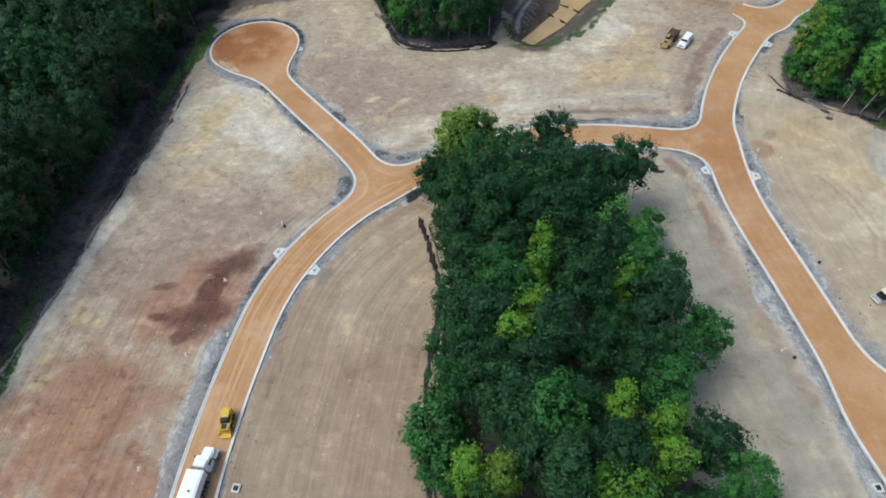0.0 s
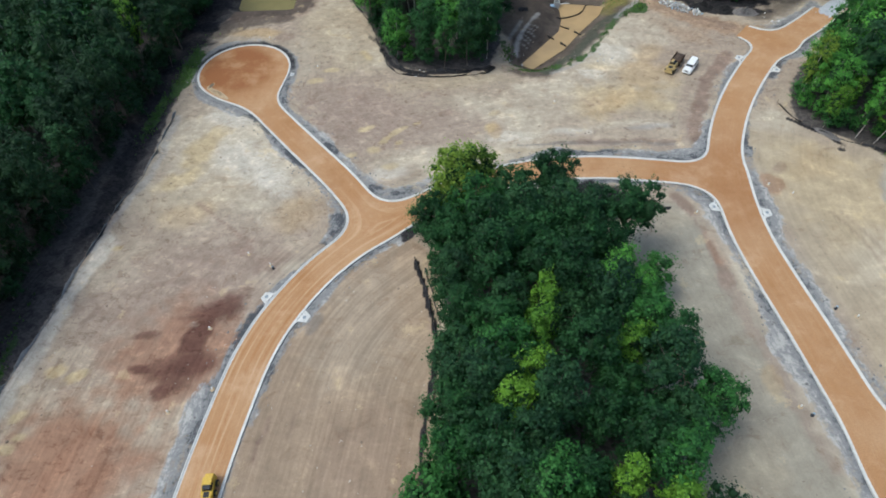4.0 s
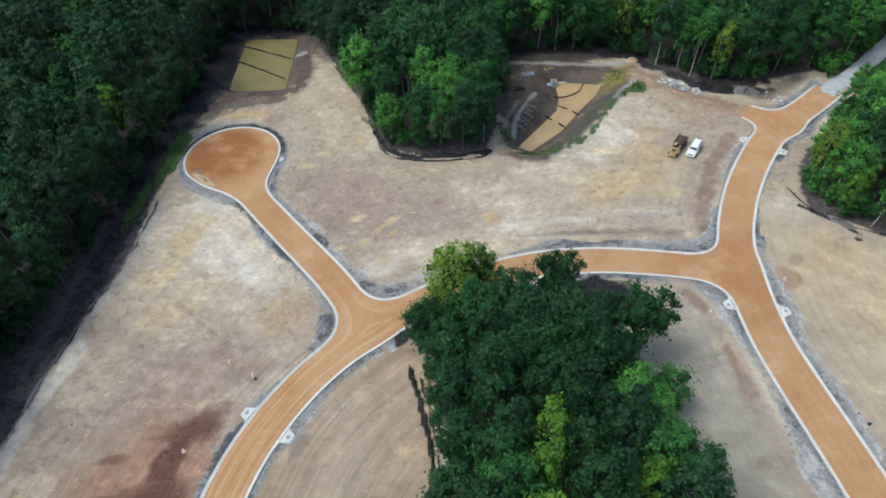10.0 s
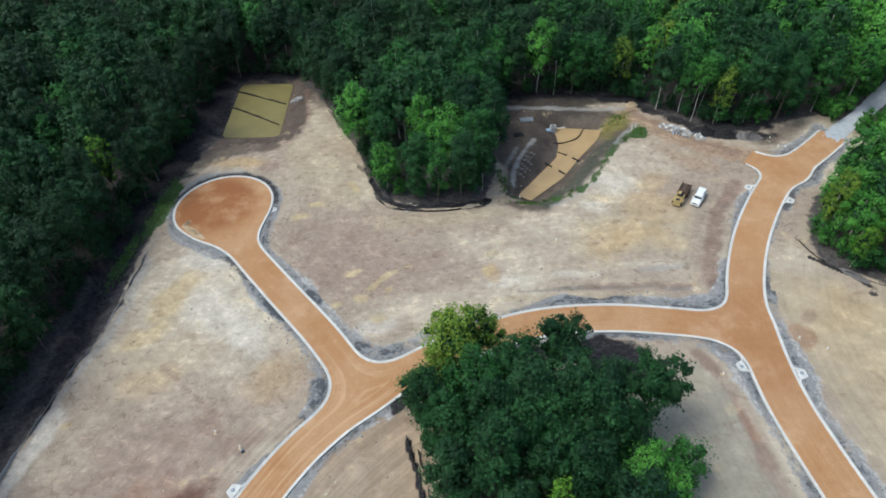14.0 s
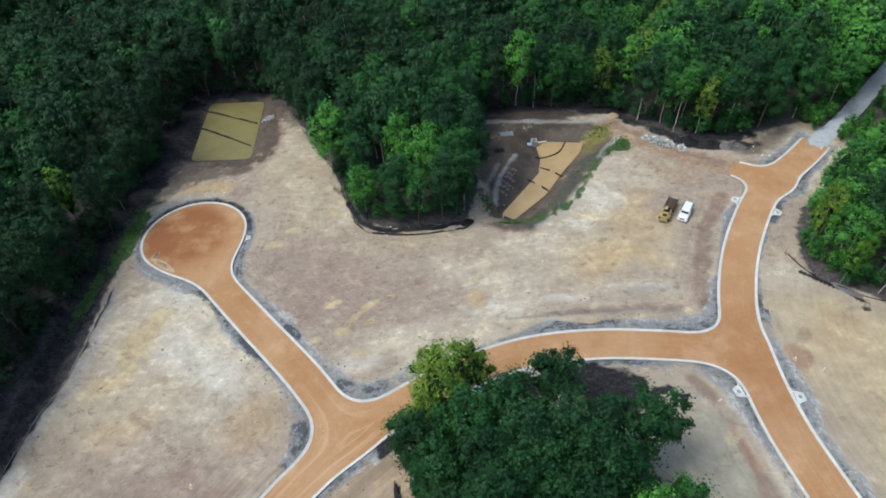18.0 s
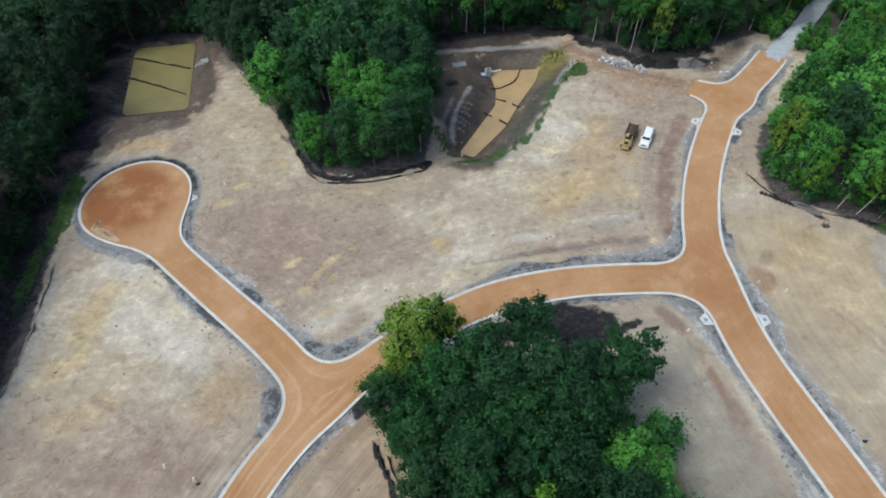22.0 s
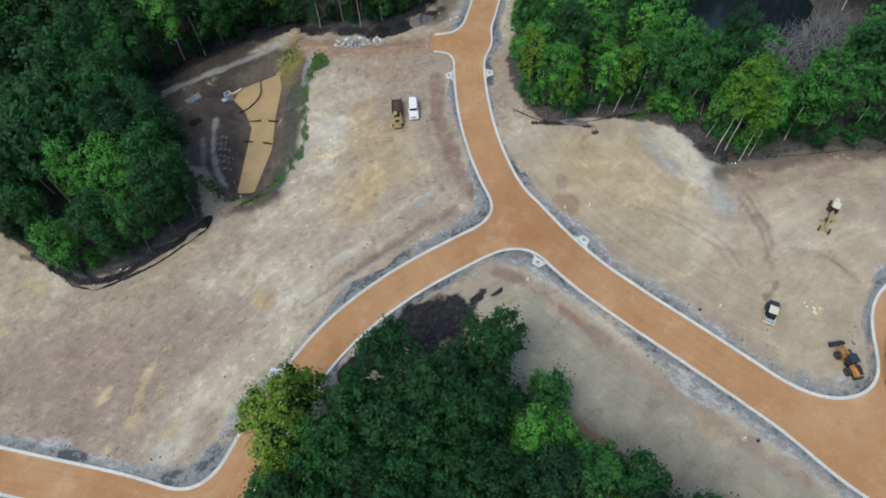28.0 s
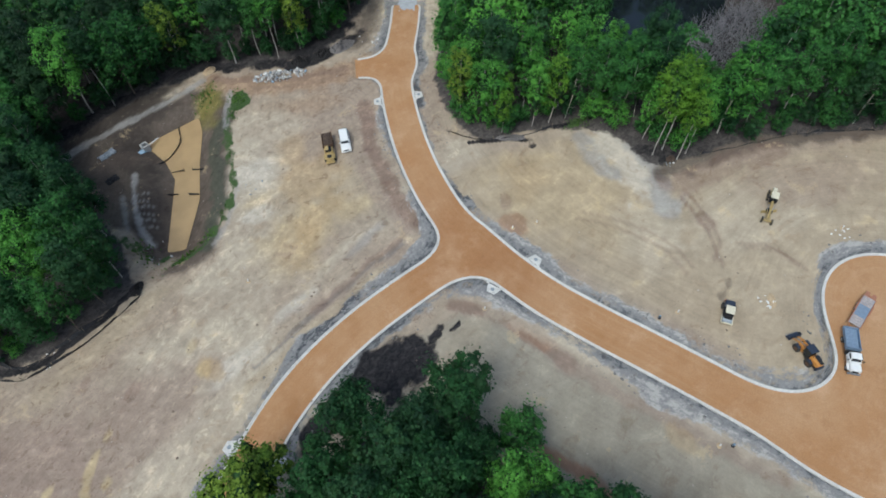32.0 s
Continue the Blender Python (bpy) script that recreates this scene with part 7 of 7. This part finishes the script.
def riser_box():
    e = new("basin_riser")
    bm = fresh()
    for a, b, w, h in ((0, 0.62, 1.5, 0.26), (0, -0.62, 1.5, 0.26), (0.62, 0, 0.26, 1.0), (-0.62, 0, 0.26, 1.0)):
        box(bm, (a, b, 0.6), (w, h, 2.2), (1, 1), 0.03)
    part("walls", bm, RUBBLE, e)
    bm = fresh()
    for i in range(6):
        rod(bm, (-0.55 + 0.22 * i, -0.6, 1.72), (-0.55 + 0.22 * i, 0.6, 1.72), 0.03, 6)
    part("grate", bm, STEEL, e)
    part("skimmer_pipe", rod(fresh(), (0.7, 0, 0.9), (3.4, 0.6, 0.75), 0.12, 10), PVC, e)
    part("apron", box(fresh(), (-1.2, -0.4, 0.75), (1.6, 1.2, 0.12), (0.9, 0.9), 0.03), BLUE_PLASTIC, e)
    e.location = (32.6, 165.0, TRAP_Z - 0.1)
    tagged(e, "grey concrete riser box with white skimmer pipe in the basin", "riser")


riser_box()


def crumpled(name, x, y, w, d, mat, label, seed):
    r = np.random.default_rng(seed)
    n = 10
    top = [(x + w * (i / n - 0.5) + 0.1 * r.normal(), y + d * (j / n - 0.5) + 0.1 * r.normal()) for j in range(n + 1) for i in range(n + 1)]
    zs = ground_z(np.array([p[0] for p in top]), np.array([p[1] for p in top]))
    verts = [(p[0], p[1], z + 0.05 + 0.28 * r.random()) for p, z in zip(top, zs)] + [(p[0], p[1], z - 0.05) for p, z in zip(top, zs)]
    k, faces = (n + 1) ** 2, []
    for j in range(n):
        for i in range(n):
            a = j * (n + 1) + i
            faces.append((a, a + 1, a + n + 2, a + n + 1))
    rim = [i for i in range(n + 1)] + [j * (n + 1) + n for j in range(1, n + 1)] + [n * (n + 1) + i for i in range(n - 1, -1, -1)] + [j * (n + 1) for j in range(n - 1, 0, -1)]
    faces += [(a, b, b + k, a + k) for a, b in zip(rim, rim[1:] + rim[:1])]
    tagged(new(name, mesh_of(name, verts, faces, [mat])), label, "tarp")


crumpled("tarp", 25.9, 168.3, 3.4, 1.6, STEEL, "crumpled grey-blue tarp on the dark basin bank", 41)
crumpled("tarp", 22.9, 161.3, 2.6, 1.6, DARK, "crumpled dark tarp on the basin bank", 42)


def rock_apron():
    e = tagged(new("rock_apron"), "pale grey rock apron at the silty pond's inlet", "rocks")
    e.location = (-38.6, 184.6, on_ground(-38.6, 184.6))
    rr = np.random.default_rng(15)

    def on_bank(a, b):
        return 0.35 * a
    for k in range(44):
        ob = new("rock", chunks[k % 2])
        ob.parent = e
        a, b = rr.uniform(-1.9, 1.9), rr.uniform(-1.0, 1.0)
        ob.matrix_basis = pose(a, b, on_bank(a, b) + 0.08, *(rr.random(3) * 360)) @ Matrix.Scale(0.22 + 0.25 * rr.random(), 4)


rock_apron()


def litter(x, y, n, spread, label, mats, seed):
    e = tagged(new("scrap_litter"), label, "litter")
    e.location = (x, y, on_ground(x, y))
    rr = np.random.default_rng(seed)
    for k in range(n):
        ob = new("scrap", chunks[int(rr.choice(mats))])
        ob.parent = e
        a, b = rr.normal(size=2) * spread
        ob.matrix_basis = pose(a, b, 0.0352 * a - 0.0429 * b + 0.05, *(rr.random(3) * 360)) @ Matrix.Scale(0.10 + 0.22 * rr.random(), 4)


litter(80.6, 51.6, 9, 0.9, "white scraps lying on the tan soil", [2], 61)
litter(97.4, 79.4, 7, 0.5, "white scraps below pale trunks at the woods' edge", [2, 4], 67)
litter(102.0, 48.9, 8, 1.0, "white scraps lying beside tyre tracks", [2], 62)
litter(-4.0, 133.0, 7, 1.2, "pale scraps along the silt fence", [0, 2], 63)
litter(86.5, 152.2, 10, 1.6, "pale rubble scraps by the road end", [0, 1, 2], 64)
litter(17.8, 136.5, 12, 1.6, "grey rocks and scraps at the basin's foot", [0, 1, 4], 65)
litter(40.2, 137.5, 8, 1.0, "dark clods and scraps on the pale bank", [1, 4], 66)


# ---- loose soil, grass and dead brush ----
def lumps(name, pts, sizes, mat, label, category, squash=0.55):
    v, f = BALLS[1]
    rr = np.random.default_rng(len(pts))
    P = np.array(pts)
    z = ground_z(P[:, 0], P[:, 1])
    V = (v[None] * (0.65 + 0.7 * rr.random((len(P), len(v), 1)))) * (np.array(sizes)[:, None, None] * np.array([1, 1, squash]))
    V = V + np.column_stack([P, z])[:, None, :]
    F = f[None] + (np.arange(len(P)) * len(v))[:, None, None]
    tagged(new(name, mesh_polys(name, V.reshape(-1, 3), F.reshape(-1, 3), 3, [mat])), label, category, kind="stuff")


rng = np.random.default_rng(21)
X, Y = rng.uniform(-70, 128, 26000), rng.uniform(12, 172, 26000)
rd = road_sdf(X, Y)
keep = (rd > 0.7) & (rd < 4.0) & (fractal(X, Y, 6, 90) > 0.52)
pts = np.column_stack([X[keep], Y[keep]])[:700]
lumps("verge_clods", pts, 0.06 + 0.20 * rng.random(len(pts)) ** 2, plain("grey_clods", (0.24, 0.23, 0.22), 0.95, 0, 0.2, 1.0), "grey clods of turned soil along the kerbs", "soil clods")
keep = (rd > 4.0) & (to_polygon(X, Y, CLEARING) < -2) & (to_polygon(X, Y, ISLAND) > 1) & (fractal(X, Y, 9, 95) > 0.56) & (to_trap(X, Y) > 1) & (to_pond(X, Y) > 1)
pts = np.column_stack([X[keep], Y[keep]])[:350]
lumps("field_clods", pts, 0.05 + 0.22 * rng.random(len(pts)) ** 3, plain("brown_clods", (0.27, 0.21, 0.16), 0.95, 0, 0.2, 1.0), "brown clods of soil strewn over the graded lots", "soil clods")


def tufts(items, count, size, mat, label):
    """Grass as many bent blades in soft patches."""
    rr = np.random.default_rng(31)
    V, F = [], []
    for cx, cy, rx, ry, turn in items:
        c, s = math.cos(radians(turn)), math.sin(radians(turn))
        n = int(count * rx * ry)
        u = rr.normal(size=(n, 2)) * 0.55
        x, y = cx + u[:, 0] * rx * c - u[:, 1] * ry * s, cy + u[:, 0] * rx * s + u[:, 1] * ry * c
        ok = road_sdf(x, y) > 0.4
        x, y = x[ok], y[ok]
        z = ground_z(x, y)
        for a, b, h in zip(x, y, z):
            w, t, k = size * (0.5 + rr.random()), rr.random() * 6.28, len(V)
            dx, dy = math.cos(t) * w, math.sin(t) * w
            V += [(a - dx * 0.5, b - dy * 0.5, h - 0.03), (a + dx * 0.5, b + dy * 0.5, h - 0.03), (a - dy * 0.9, b + dx * 0.9, h + w * 1.1)]
            F.append((k, k + 1, k + 2))
    tagged(new("grass", mesh_of("grass", V, F, [mat])), label, "grass", kind="stuff")


tufts([(-63, 138, 2.6, 11, -6), (-66, 120, 1.5, 9, -5), (54, 160.5, 1.8, 3.2, -20), (49.5, 167, 3.5, 2.2, 30), (27, 134.9, 2.0, 0.6, 10), (33, 137.2, 1.6, 0.7, 38), (43, 148.6, 1.6, 0.5, 55), (50.4, 157.6, 2, 0.9, 50), (22.5, 134.5, 4.5, 1.1, 5), (-72.5, 48, 1.2, 16, 5), (95, 99, 3.5, 1.5, -20), (17.5, 141, 1.6, 4, 0)],
      26, 0.30, leaf_material("bright_grass", (0.035, 0.085, 0.012), (0.12, 0.22, 0.035)), "bright rough grass on banks and woods' edges")


def dead_brush():
    rr = np.random.default_rng(12)
    V, F, n = [], [], 0
    A, U = rr.random(1300) * 6.28, np.sqrt(rr.random(1300))
    X, Y = 139 + 14 * U * np.cos(A), 90 + 8.5 * U * np.sin(A)
    for x, y, z in zip(X, Y, ground_z(X, Y)):
        d = np.array([rr.normal(), rr.normal(), abs(rr.normal()) * 0.9 + 0.2])
        L = 1.5 + 3.5 * rr.random()
        e = np.array([x, y, z]) + d / np.linalg.norm(d) * L
        v, f = tube(rr, [(x, y, z - 0.1), (np.array([x, y, z]) + e) / 2 + rr.normal(size=3) * 0.15, e], [0.07, 0.05, 0.02], 3)
        V.append(v)
        F.append(f + n)
        n += len(v)
    tagged(new("dead_brush", mesh_polys("dead_brush", np.concatenate(V), np.concatenate(F), 3, [BRUSH])), "tangle of grey dead brush beside the lake", "brush", kind="stuff")


dead_brush()


def ribbon(name, line, wide, thick, lift, mat, label, category):
    """A flat paved strip along a plan line."""
    line = even(line, 1.2)
    t = np.gradient(line, axis=0)
    nrm = np.stack([-t[:, 1], t[:, 0]], -1) / np.hypot(*t.T)[:, None]
    vs, fs = sweep(line, nrm, [(-wide, lift - thick), (-wide, lift), (wide, lift), (wide, lift - thick)], lambda a, b: float(slope(a, b)))
    tagged(new(name, mesh_of(name, vs, fs, [mat])), label, category, kind="structure")


ribbon("footpath", FOOTPATH, 0.75, 0.4, 0.34, CONCRETE, "pale concrete footpath curving to the street", "footpath")
ribbon("street", STREET, 3.6, 0.4, 0.26, plain("grey_asphalt", (0.27, 0.275, 0.29), 0.85, 0, 0.1, 0.6), "grey paved street beyond the woods", "street")
ribbon("street_kerb", STREET + np.array([4.1, 0.0]), 0.35, 0.4, 0.36, CONCRETE, "pale concrete kerb along the far street", "kerb")


def lawn():
    gx, gy = np.arange(136, 176, 0.8), np.arange(190, 236, 0.8)
    X, Y = np.meshgrid(gx, gy)
    verts, polys, _ = contour(to_polygon(X, Y, LAWN) + 0.8 * (fractal(X, Y, 3, 5) - 0.5), gx, gy)
    rr = np.random.default_rng(3)
    me = mesh_of("lawn", [(a, b, float(slope(a, b)) + 0.24 + 0.05 * rr.random()) for a, b in verts], polys, [leaf_material("mown_grass", (0.06, 0.13, 0.02), (0.15, 0.25, 0.05))])
    tagged(new("lawn", me), "mown green lawn beside the curving footpath", "lawn", kind="structure")


lawn()
